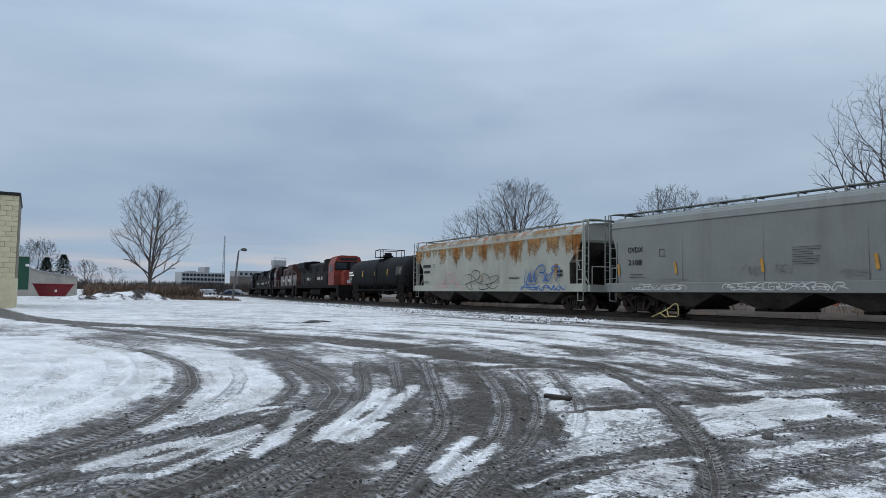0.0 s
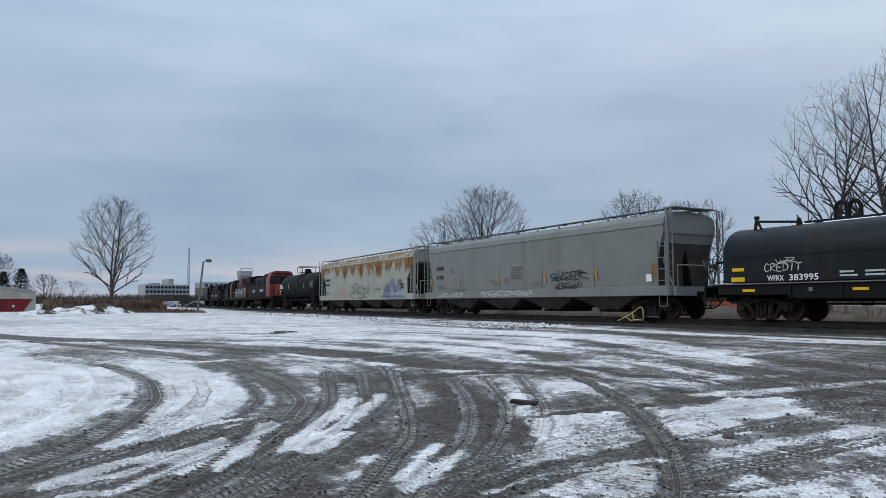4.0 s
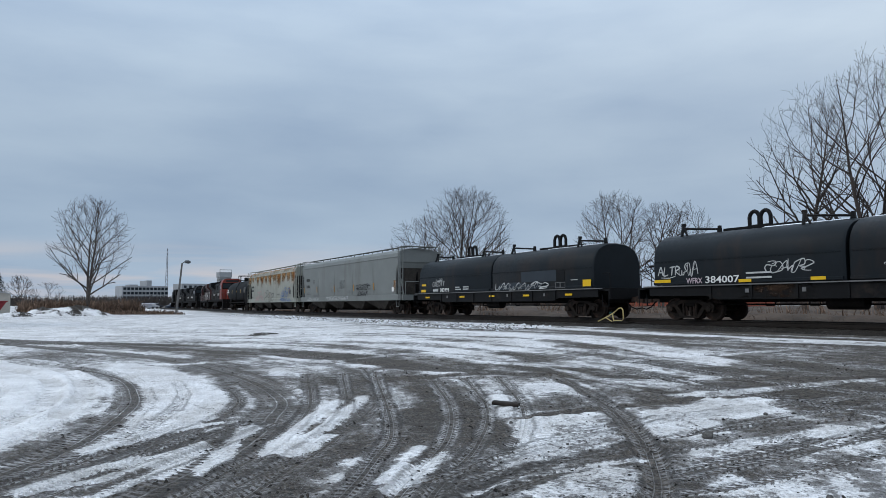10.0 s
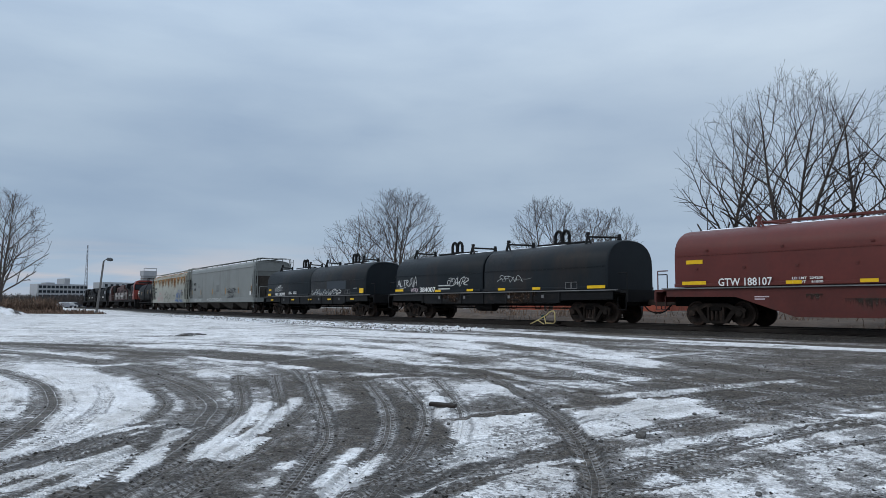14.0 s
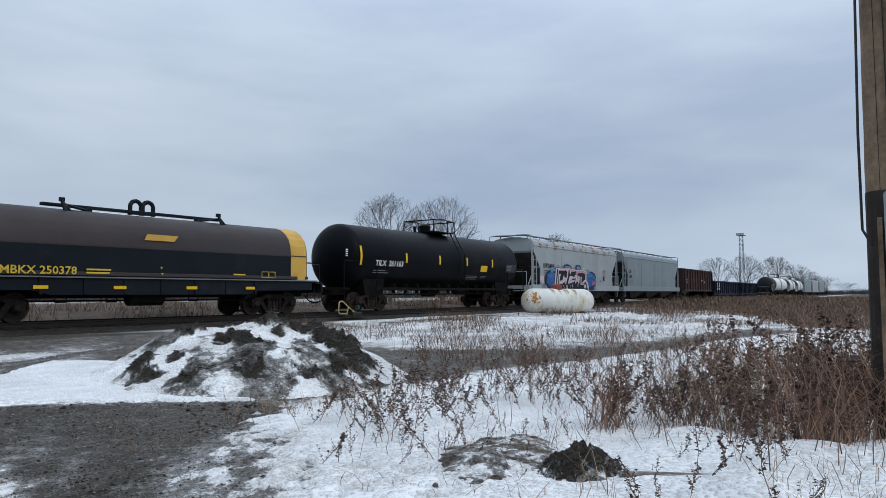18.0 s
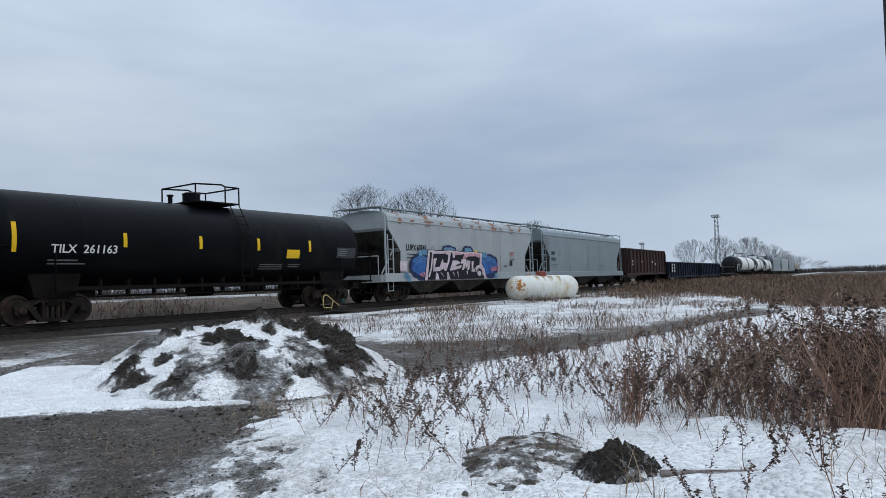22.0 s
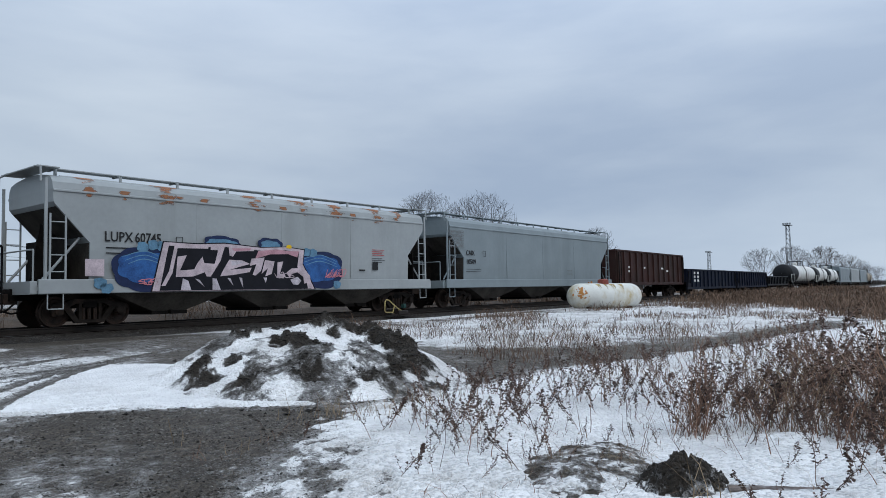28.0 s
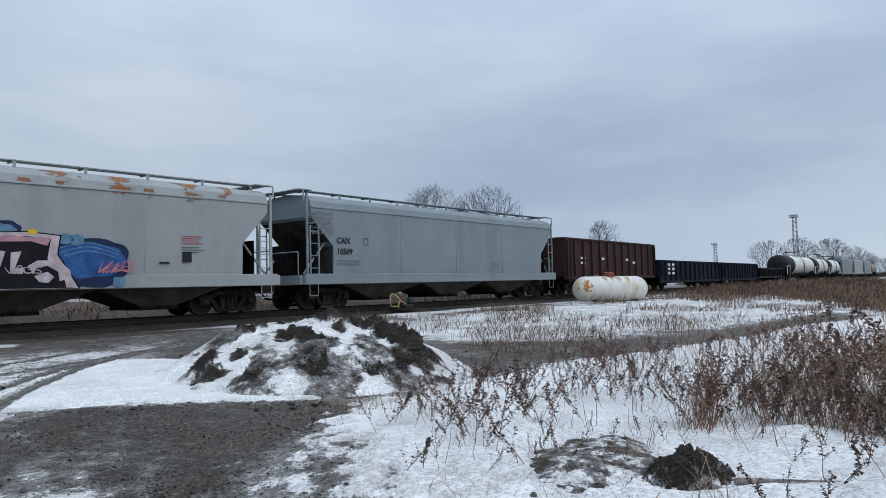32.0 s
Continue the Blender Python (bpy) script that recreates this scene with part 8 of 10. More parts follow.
def on_heap(name):
    """Places on a heap's bare soil."""
    def place(rs, n):
        hx, hy, hz, w = (a.ravel() for a in HEAPS[name])
        k = rs.choice(len(w), n, p=w / w.sum())
        return np.c_[hx[k], hy[k], hz[k]]

    return place


clods("soil_clods", "dark broken clods on the bare soil of a heap", 5200, on_heap("dirt_mound"), (0.005, 0.036), M_CLOD, 5, True)
clods("soil_clods", "crumbs of dark soil on a small mound", 700, on_heap("small_dirt_mound"), (0.003, 0.018), M_CLOD, 6, True)

# ties under the rails, seen beside the near rail
tie = Geo().box(-0.115, 0.115, -1.3, 1.3, -0.33, -0.178)
tie_me = mesh(tie, "tie", M_TIE)
track = thing("railway_track", "wooden ties in shade-darkened ballast under steel rails", "track", kind="structure")
for k in range(280):
    x = -75 + k * 0.54
    part("tie", tie_me, None, track, at=pose(x, track_y(x), track_z(x), 0, 0, math.degrees(math.atan(track_slope(x)))))
bed_ob = solid("ballast_bed", bl, M_BALLASTBED, "dark crushed-stone ballast with train shade painted in, traces of snow", "ballast", kind="structure")
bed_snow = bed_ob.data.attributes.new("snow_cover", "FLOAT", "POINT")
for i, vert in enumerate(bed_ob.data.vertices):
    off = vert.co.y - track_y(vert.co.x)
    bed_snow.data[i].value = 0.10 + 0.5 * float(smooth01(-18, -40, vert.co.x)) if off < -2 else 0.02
for off, nm in ((-0.755, "rail_near"), (0.755, "rail_far")):
    g = Geo()
    prof = [(-0.036, 0), (0.036, 0), (0.036, -0.035), (0.01, -0.05), (0.01, -0.14), (0.07, -0.16), (0.07, -0.175), (-0.07, -0.175), (-0.07, -0.16), (-0.01, -0.14), (-0.01, -0.05), (-0.036, -0.035)]
    n = len(prof)
    for k, x in enumerate(np.arange(-240, 300, 2.0)):
        g.v += [(x, track_y(x) + off + dy, track_z(x) + dz) for dy, dz in prof]
        if k:
            o = (k - 1) * n
            g.f += [(o + i, o + (i + 1) % n, o + n + (i + 1) % n, o + n + i) for i in range(n)]
    solid(nm, g, M_RAIL, "brown steel rail with a worn top", "rail", kind="structure")

# ---- bare trees, brush and weeds ----
M_BARK = mat("grey_brown_bark", (0.075, 0.062, 0.055), 0.9, var=0.25, scale=2.5)
M_TWIG = mat("dark_bare_twigs", (0.062, 0.052, 0.047), 0.9, var=0.2, scale=2)
M_NEEDLE = mat("dark_conifer_needles", (0.018, 0.032, 0.022), 0.9, var=0.3, scale=2)
M_WEEDSTEM = mat("red_brown_dead_stems", (0.20, 0.118, 0.082), 0.9, var=0.3, scale=6, per_object=0.3, island=0.5)
M_WEEDLEAF = mat("dark_brown_dead_leaves", (0.085, 0.056, 0.046), 0.95, var=0.35, scale=9, per_object=0.35, island=0.4)
M_STRAW = mat("pale_straw_grass", (0.30, 0.22, 0.14), 0.9, var=0.3, scale=5, island=0.4)
M_BRUSH = mat("rust_brown_brush", (0.15, 0.098, 0.068), 0.95, var=0.4, scale=1.2, island=0.5)


class Twigs:
    """Collects tapered prisms quickly."""

    def __init__(self):
        self.p, self.q, self.r, self.s, self.n = [], [], [], [], []

    def seg(self, p, q, r, s):
        self.p.append(p), self.q.append(q), self.r.append(r), self.s.append(s)

    def mesh(self, name, m, n=3, scale=None, shift=None):
        p, q = np.array(self.p, float), np.array(self.q, float)
        if scale is not None:
            p, q = p * scale, q * scale
        r, s = np.array(self.r)[:, None, None], np.array(self.s)[:, None, None]
        d = q - p
        d /= np.linalg.norm(d, axis=1, keepdims=True) + 1e-9
        up = np.where(np.abs(d[:, 2:3]) > 0.9, np.array([[1.0, 0, 0]]), np.array([[0, 0, 1.0]]))
        a = np.cross(d, up)
        a /= np.linalg.norm(a, axis=1, keepdims=True) + 1e-9
        b = np.cross(d, a)
        ang = 2 * np.pi * np.arange(n) / n
        ring = a[:, None] * np.cos(ang)[None, :, None] + b[:, None] * np.sin(ang)[None, :, None]
        v = np.concatenate([p[:, None] + ring * r, q[:, None] + ring * s], 1)
        k = len(p)
        base = (np.arange(k) * 2 * n)[:, None, None]
        i = np.arange(n)
        quad = np.stack([i, (i + 1) % n, n + (i + 1) % n, n + i], -1)[None] + base
        return fast_mesh(name, v.reshape(-1, 3), quad.reshape(-1, 4), m)


def fast_mesh(name, verts, quads, m, smooth=True):
    me = bpy.data.meshes.new(name)
    verts, quads = np.asarray(verts, np.float32), np.asarray(quads, np.int32)
    w = quads.shape[1]
    me.vertices.add(len(verts))
    me.vertices.foreach_set("co", verts.ravel())
    me.loops.add(quads.size)
    me.loops.foreach_set("vertex_index", quads.ravel())
    me.polygons.add(len(quads))
    me.polygons.foreach_set("loop_start", np.arange(0, quads.size, w, dtype=np.int32))
    me.polygons.foreach_set("use_smooth", np.full(len(quads), smooth))
    me.update(calc_edges=True)
    me.materials.append(m)
    return me


def limb(rnd, tw, p, d, length, r, level, kids, wide, base, out=None, crown=(1, 0.55, 0.5, 0, 0)):
    """One limb of wandering pieces with side shoots that bend upwards, down to twigs."""
    steps = (11, 7, 4, 2)[level]
    first = (base, 0.22, 0.15, 0.1)[level]
    n = kids[level] if level < 3 else 0
    marks = sorted(first + (0.97 - first) * (k + rnd.uniform(0.1, 0.9)) / n for k in range(n)) if n else []
    turn = rnd.uniform(0, 6.283)
    wander, lift = (0.05, 0.11, 0.15, 0.12)[level], (0.015, 0.06, 0.06, 0.06)[level]
    thin = 0.9 if level else 0.93
    for i in range(steps):
        u0, u1 = i / steps, (i + 1) / steps
        d = (d + Vector((rnd.gauss(0, wander), rnd.gauss(0, wander), rnd.gauss(0, wander * 0.6) + lift))).normalized()
        q = p + d * (length / steps)
        if level and ((q.x - crown[3] * q.z) ** 2 + (q.y - crown[4] * q.z) ** 2) / crown[0] ** 2 + ((q.z - crown[1]) / crown[2]) ** 2 > rnd.uniform(0.86, 1.14):
            break
        ra, rb = r * (1 - thin * u0), r * (1 - thin * u1)
        (out if out is not None else tw).seg(tuple(p), tuple(q), ra, rb)
        while marks and marks[0] < u1:
            u = marks.pop(0)
            turn += 2.4 + rnd.uniform(-0.6, 0.6)
            a = d.orthogonal().normalized()
            side = a * math.cos(turn) + d.cross(a) * math.sin(turn)
            if level == 0:
                v = (u - first) / (1 - first)
                ang = radians(60 - 32 * v + rnd.uniform(-9, 9))
                ln = wide * (1.02 - v ** 1.6) ** 0.7 * rnd.uniform(0.7, 1.05) / max(0.8, math.sin(ang)) + 0.04
            else:
                ang = radians(rnd.uniform(28, 52))
                ln = length * rnd.uniform(*((0.34, 0.60) if level == 1 else (0.22, 0.42))) * (1.1 - 0.5 * u)
            nd = (d * math.cos(ang) + side * math.sin(ang)).normalized()
            if nd.z < 0.08 and level < 2:
                nd.z = abs(nd.z) * 0.4 + 0.08
                nd.normalize()
            rl = r * (1 - thin * u)
            limb(rnd, tw, p + (q - p) * ((u - u0) * steps), nd, ln, min(rl * rnd.uniform(0.55, 0.8), 0.034 * ln + 0.0008), level + 1, kids, wide, base, None, crown)
        p = q


def tree(x, y, height, width, seed, label, stems=1, kids=(15, 10, 7), base=0.2, lean=None, fork=0.25, z=None, twig_min=0.009):
    """A leafless tree: trunk or trunks, and a crown of limbs down to twigs. width is the crown's half width; lean tips the trunk, fork spreads several."""
    rnd = random.Random(seed)
    tw, trunks = Twigs(), []
    wide = width / height * (1.5 if stems == 1 else 1.34)
    for k in range(stems):
        a = 2 * math.pi * k / stems + rnd.uniform(-0.4, 0.4)
        tip = rnd.uniform(0.0, 0.05) if stems == 1 else rnd.uniform(0.6, 1.0) * fork
        d = Vector((math.cos(a) * tip, math.sin(a) * tip, 1))
        if lean:
            d += Vector((lean[0], lean[1], 0))
        tr = Twigs()
        limb(rnd, tw, Vector((0.012 * math.cos(a) * (stems > 1), 0.012 * math.sin(a) * (stems > 1), -0.02)), d.normalized(), rnd.uniform(0.84, 1.0), 0.0145 if stems < 3 else 0.012, 0, kids, wide * 1.25, base, tr, (width / height, 0.58, 0.44, *(lean or (0, 0))))
        trunks.append(tr)
    sz = height / np.array(tw.q)[:, 2].max()
    gz = float(ground_z(x, y)) if z is None else z
    ob = thing("bare_tree", label, "tree", at=pose(x, y, gz))
    for k, t in enumerate(trunks + [tw]):
        t.r = [max(v * sz, twig_min) for v in t.r]
        t.s = [max(v * sz, twig_min * 0.7) for v in t.s]
        if k < stems:
            part("trunk", t.mesh("trunk", M_BARK, 7, sz), M_BARK, ob)
    part("crown", tw.mesh("crown", M_TWIG, 3, sz), M_TWIG, ob, "fine leafless branches")
    return ob


tree(-84.7, 10.9, 12.7, 4.7, 1, "lone vase-shaped leafless tree beyond the yard", stems=2, kids=(16, 10, 7), base=0.15, fork=0.12, twig_min=0.014)
tree(-95.1, 8.0, 3.8, 2.2, 2, "small bare tree in brown brush", kids=(12, 8, 5), twig_min=0.014)
tree(-58.5, 41.3, 13.0, 5.4, 3, "bare spreading tree behind the railway", stems=3, fork=0.18, twig_min=0.010)
tree(-67.3, 42.0, 11.0, 5.2, 4, "bare spreading tree behind the railway", stems=2, fork=0.2, twig_min=0.010)
tree(-63.9, 48.2, 9.0, 4.0, 5, "smaller bare tree behind the railway", twig_min=0.011)
tree(-51.6, 56.0, 12.9, 4.8, 6, "bare round-topped tree behind the railway", stems=3, fork=0.2, twig_min=0.011)
tree(-48.0, 58.5, 11.6, 3.2, 7, "slim bare tree behind the railway", stems=2, fork=0.15, twig_min=0.011)
tree(-44.6, 58.0, 11.0, 2.8, 8, "slim bare tree behind the railway", stems=2, fork=0.2, twig_min=0.011)
tree(-29.6, 52.0, 17.9, 4.4, 9, "tall narrow bare tree behind the railway", kids=(28, 9, 6), base=0.22)
tree(-24.6, 53.0, 19.6, 5.6, 10, "tall bare tree with several upright limbs", stems=3, kids=(18, 9, 6), base=0.18, fork=0.14)
tree(-20.6, 55.0, 17.6, 4.6, 12, "tall bare tree leaning outwards", stems=2, base=0.25, lean=(0.14, 0), fork=0.12)
tree(-17.6, 56.0, 17.2, 4.4, 13, "tall leaning bare tree behind the railway", stems=2, base=0.25, lean=(0.24, 0), fork=0.10)
tree(-13.6, 54.0, 15.0, 3.0, 14, "slim leaning bare tree with thin upright branches", stems=2, base=0.2, lean=(0.16, 0), fork=0.10)
tree(-11.6, 52.0, 11.2, 2.6, 11, "young bare tree leaning over brown brush", stems=2, base=0.15, lean=(0.24, 0), fork=0.14, kids=(13, 8, 6))
tree(-4.0, 56.0, 8.8, 2.4, 15, "young bare tree behind the railway", kids=(11, 7, 5))
tree(-1.4, 58.0, 7.8, 2.0, 16, "young bare tree behind the railway", kids=(11, 7, 5))
tree(5.6, 50.0, 16.2, 7.6, 17, "broad bare tree with several trunks", stems=3, kids=(14, 9, 6), base=0.16, fork=0.2)
tree(78.7, 71.0, 16.6, 6.6, 18, "broad bare tree with fine upright branches", stems=3, fork=0.2, twig_min=0.013)
tree(84.6, 65.5, 16.2, 6.4, 19, "broad bare tree with fine upright branches", stems=3, fork=0.2, twig_min=0.013)
tree(123.6, 67.3, 13.0, 4.6, 20, "distant small bare tree", stems=2, twig_min=0.016)
for k, (x, y, hgt, wd) in enumerate(((220.8, 66.1, 12.5, 6), (223, 57.9, 13, 6), (224.9, 49.9, 12, 6), (275, 55, 11.5, 7), (307, 57.6, 10.5, 8), (325, 57, 8.5, 7), (340, 55.5, 8, 7), (387, 54, 6, 7))):
    tree(x, y, hgt, wd, 30 + k, "distant bare tree at the edge of the field", stems=3, fork=0.4, kids=(14, 8, 5), base=0.12, twig_min=0.022)
tree(-150, 0.4, 10.4, 4.2, 41, "distant bare round-crowned tree", stems=3, fork=0.3, kids=(14, 9, 5), twig_min=0.02)
tree(-150, 8.3, 6.6, 2.6, 42, "distant bare tree beside dark conifers", stems=2, kids=(12, 8, 5), twig_min=0.02)


def conifer(x, y, h, w, seed):
    rnd = random.Random(seed)
    ob = thing("conifer_tree", "dark green conifer beyond a warehouse", "tree", at=pose(x, y, float(ground_z(x, y))))
    part("trunk", Geo().tube((0, 0, -0.2), (0, 0, h * 0.9), 0.18, 0.05, 7), M_BARK, ob)
    v, f = [], []
    for i in range(2600):
        u = rnd.random() ** 0.8
        z = h * (0.06 + 0.94 * u)
        r = w * (1 - u) ** 0.8 * rnd.uniform(0.35, 1.05) + 0.1
        a = rnd.uniform(0, 6.283)
        c = Vector((r * math.cos(a), r * math.sin(a), z))
        o = Vector((math.cos(a), math.sin(a), rnd.uniform(-0.5, 0.2))).normalized() * rnd.uniform(0.25, 0.5)
        t = Vector((-math.sin(a), math.cos(a), rnd.uniform(-0.3, 0.3))) * 0.12
        k = len(v)
        v += [tuple(c - t), tuple(c + t), tuple(c + o * 0.7 + t * 0.6), tuple(c + o)]
        f.append((k, k + 1, k + 2, k + 3))
    part("crown", fast_mesh("crown", v, f, M_NEEDLE, False), M_NEEDLE, ob, "layered dark needles")


conifer(-148, 4.5, 7.2, 2.6, 1)
conifer(-150, 1.8, 6.6, 2.0, 2)


def blades(name, label, n, place, height, m, lean=0.35, width=0.012, seed=0, bend=0.5):
    """Uncountable dry grass or brush: thin bent blades. place(rnd) gives x, y."""
    rnd = random.Random(seed)
    pts = np.array([place(rnd) for _ in range(n)])
    rs = np.random.RandomState(seed)
    h = height[0] + (height[1] - height[0]) * rs.rand(n) ** 1.4
    h = h * (0.35 + 1.25 * smooth01(0.3, 0.7, fbm(pts[:, 0] * 0.45 + seed, pts[:, 1] * 0.45, 3)))
    a, l = rs.rand(n) * 2 * np.pi, lean * rs.rand(n)
    z = lie(pts[:, 0], pts[:, 1])
    base = np.c_[pts, z - 0.03]
    dx, dy = np.cos(a) * l * h, np.sin(a) * l * h
    sway = (h * 0.07 * min(1.0, lean))[:, None]
    low = base + np.c_[dx * 0.12, dy * 0.12, h * 0.33] + sway * np.c_[rs.randn(n, 2), np.zeros(n)]
    mid = base + np.c_[dx * 0.45, dy * 0.45, h * 0.66] + sway * np.c_[rs.randn(n, 2), np.zeros(n)]
    tip = base + np.c_[dx * (1 + bend * 0.5), dy * (1 + bend * 0.5), h * (1 - 0.18 * l)]
    b = rs.rand(n) * np.pi
    dist = np.hypot(pts[:, 0], pts[:, 1] - 1)
    wd = width * (0.6 + 0.8 * rs.rand(n)) * np.maximum(1, dist / 16)
    side = np.c_[np.cos(b) * wd, np.sin(b) * wd, np.zeros(n)]
    v = np.stack([base - side, base + side, low - side * 0.9, low + side * 0.9, mid - side * 0.7, mid + side * 0.7, tip - side * 0.2, tip + side * 0.2], 1)
    o = (np.arange(n) * 8)[:, None]
    q = np.concatenate([o + np.array([[0, 1, 3, 2]]), o + np.array([[2, 3, 5, 4]]), o + np.array([[4, 5, 7, 6]])])
    return tagged(new(name, fast_mesh(name, v.reshape(-1, 3), q, m, False)), label, "brush", kind="stuff")


def field(x0, x1, y0, y1):
    return lambda r: (r.uniform(x0, x1), r.uniform(y0, y1))


def clustered(x0, x1, y0, y1, seed, thr=0.5, freq=0.5):
    def pick(r):
        for _ in range(30):
            x, y = r.uniform(x0, x1), r.uniform(y0, y1)
            if float(fbm(np.array(x * freq + seed), np.array(y * freq), 3)) > thr:
                break
        return x, y

    return pick


def beyond(x0, x1, d0, d1):
    def pick(r):
        x = r.uniform(x0, x1)
        return x, track_y(x) + r.uniform(d0, d1)

    return pick


def near_right(r):
    """The weedy corner, thickest round the pole."""
    while True:
        x, y = 4.6 + 10 * r.random() ** 0.9, r.uniform(0.6, 8.6)
        d = math.hypot((x - 9.0) / 2.6, (y - 2.6) / 2.2)
        dens = 0.10 + 0.5 * math.exp(-d * d)
        if x < 7 and y < 3.0:
            dens *= 0.12
        clump = float(fbm(np.array(x * 1.3), np.array(y * 1.3), 3))
        if r.random() < dens * float(smooth01(0.34, 0.62, clump)) * 1.25:
            return x, y


def thick_corner(r):
    while True:
        x = 7.4 + 6.6 * r.random() ** 1.15
        y = r.uniform(max(1.2, 2.5 - 0.55 * (x - 7.5)), min(5.2, 3.8 + 0.5 * (x - 7.5)))
        clump = float(fbm(np.array(x * 1.1 + 31), np.array(y * 1.1), 3))
        if math.hypot(x - 11.7, y - 5.1) > 1.1 and math.hypot(x - 7.0, y - 1.2) > 0.75 and r.random() < 0.03 + float(smooth01(0.46, 0.62, clump)):
            return x + abs(r.gauss(0, 0.5)), y + r.gauss(0, 0.3)


def banded(x0, x1, y0, y1, seed, thr, fx, fy):
    """Clumps stretched along the ground's own bands."""
    def pick(r):
        for _ in range(40):
            x, y = x0 + (x1 - x0) * r.random() ** 1.3, r.uniform(y0, y1)
            if float(fbm(np.array(x * fx + seed), np.array(y * fy), 3)) > thr:
                break
        return x, y

    return pick


def on_field(r):
    x = 34 + 110 * r.random() ** 1.6
    return x, -14 + (21 + 0.5 * (x - 34)) * r.random() ** 0.8


blades("dry_weeds", "tangle of dry red-brown weed stems in snow", 450, near_right, (0.1, 0.7), M_WEEDSTEM, 1.0, 0.003, 1)
blades("dry_weeds", "thick stand of tall brown weed stems round a pole", 1600, thick_corner, (0.25, 1.05), M_WEEDSTEM, 1.2, 0.0036, 11)
blades("dry_weeds", "leaning brown weed stems before a pole", 600, clustered(6.9, 10.2, 1.9, 4.4, 6, 0.5, 1.1), (0.25, 0.9), M_WEEDSTEM, 1.2, 0.0034, 21)
blades("straw_grass", "pale straw grass poking through snow", 1300, clustered(4.0, 14, 1.0, 9, 3, 0.60, 0.8), (0.08, 0.34), M_STRAW, 1.2, 0.003, 2, 1.2)
blades("straw_grass", "tall pale straw stalks among brown weeds", 560, thick_corner, (0.25, 0.95), M_STRAW, 0.9, 0.0028, 12, 0.8)
blades("field_brush", "rust-brown dry brush over the far field", 30000, on_field, (0.2, 0.75), M_BRUSH, 0.9, 0.007, 3)
blades("field_brush", "dark dry brush clumps in the snow", 700, banded(11, 30, 1, 8.5, 5, 0.56, 0.5, 0.8), (0.2, 0.6), M_BRUSH, 1.0, 0.005, 13)
blades("field_brush", "brown brush over the field beside the line", 11000, lambda r: (44 + 130 * r.random(), r.uniform(8, 24)), (0.15, 0.5), M_BRUSH, 0.9, 0.007, 16)
blades("meadow_grass", "sparse dry grass standing in thin snow", 12000, banded(13, 60, 9.5, 21, 8, 0.50, 0.16, 0.5), (0.08, 0.42), M_BRUSH, 1.1, 0.005, 4)
blades("trackside_brush", "brown brush beside the line", 12000, lambda r: (lambda x: (x, track_y(x) - r.uniform(3.2, 9)))(r.uniform(52, 150)), (0.2, 0.6), M_BRUSH, 0.8, 0.010, 5)
M_DRYBANK = mat("brown_dry_grass_bank", (0.066, 0.046, 0.033), 0.95, var=0.35, scale=0.5, bump=1.0, bscale=9, dirt=(0.12, 0.09, 0.066), dirt_amt=0.35)


def grass_bank(x0, x1):
    """A low bank of matted dead grass along the far side of the line."""
    u, v = np.meshgrid(np.linspace(x0, x1, 420), np.r_[2.9:12:0.16, 12:60:2.5])
    by_ = track_y_np(u) + v
    lift = 0.42 * smooth01(2.9, 5.0, v) * (0.35 + 1.3 * fbm(u * 0.25, v * 0.3, 4)) + 0.10 * (fbm(u * 2.2, v * 2.2, 3) - 0.5)
    ends = smooth01(x0, x0 + 6, u) * smooth01(x1, x1 - 6, u)
    z = ground_z(u, by_) - 0.08 + (lift + 0.10) * ends
    idx = np.arange(u.size).reshape(u.shape)
    quads = np.stack([idx[:-1, :-1], idx[:-1, 1:], idx[1:, 1:], idx[1:, :-1]], -1).reshape(-1, 4)
    me = fast_mesh("grass_bank", np.stack([u, by_, z], -1).reshape(-1, 3), quads, M_DRYBANK)
    tagged(new("grass_bank", me), "low bank of matted brown dead grass behind the railway", "bank", kind="structure")


grass_bank(-125, 62)


def brown_field():
    """The matted dead meadow that runs out to the horizon."""
    u, v = np.meshgrid(np.r_[33:80:0.5, 80:330:4], np.r_[0:1:70j])
    top = np.minimum(7.0 + 0.5 * (u - 34), track_y_np(u) - 5)
    fy = -70 + (top + 70) * v**0.6
    fade = smooth01(33, 40, u) * smooth01(0, 4.0, top - fy)
    fz = ground_z(u, fy) - 0.10 + fade * (0.13 + 0.75 * (fbm(u * 0.3, fy * 0.5, 4) - 0.45))
    idx = np.arange(u.size).reshape(u.shape)
    quads = np.stack([idx[:-1, :-1], idx[:-1, 1:], idx[1:, 1:], idx[1:, :-1]], -1).reshape(-1, 4)
    tagged(new("brown_meadow", fast_mesh("brown_meadow", np.stack([u, fy, fz], -1).reshape(-1, 3), quads, M_DRYBANK)), "matted rust-brown dead meadow with thin snow", "meadow", kind="structure")


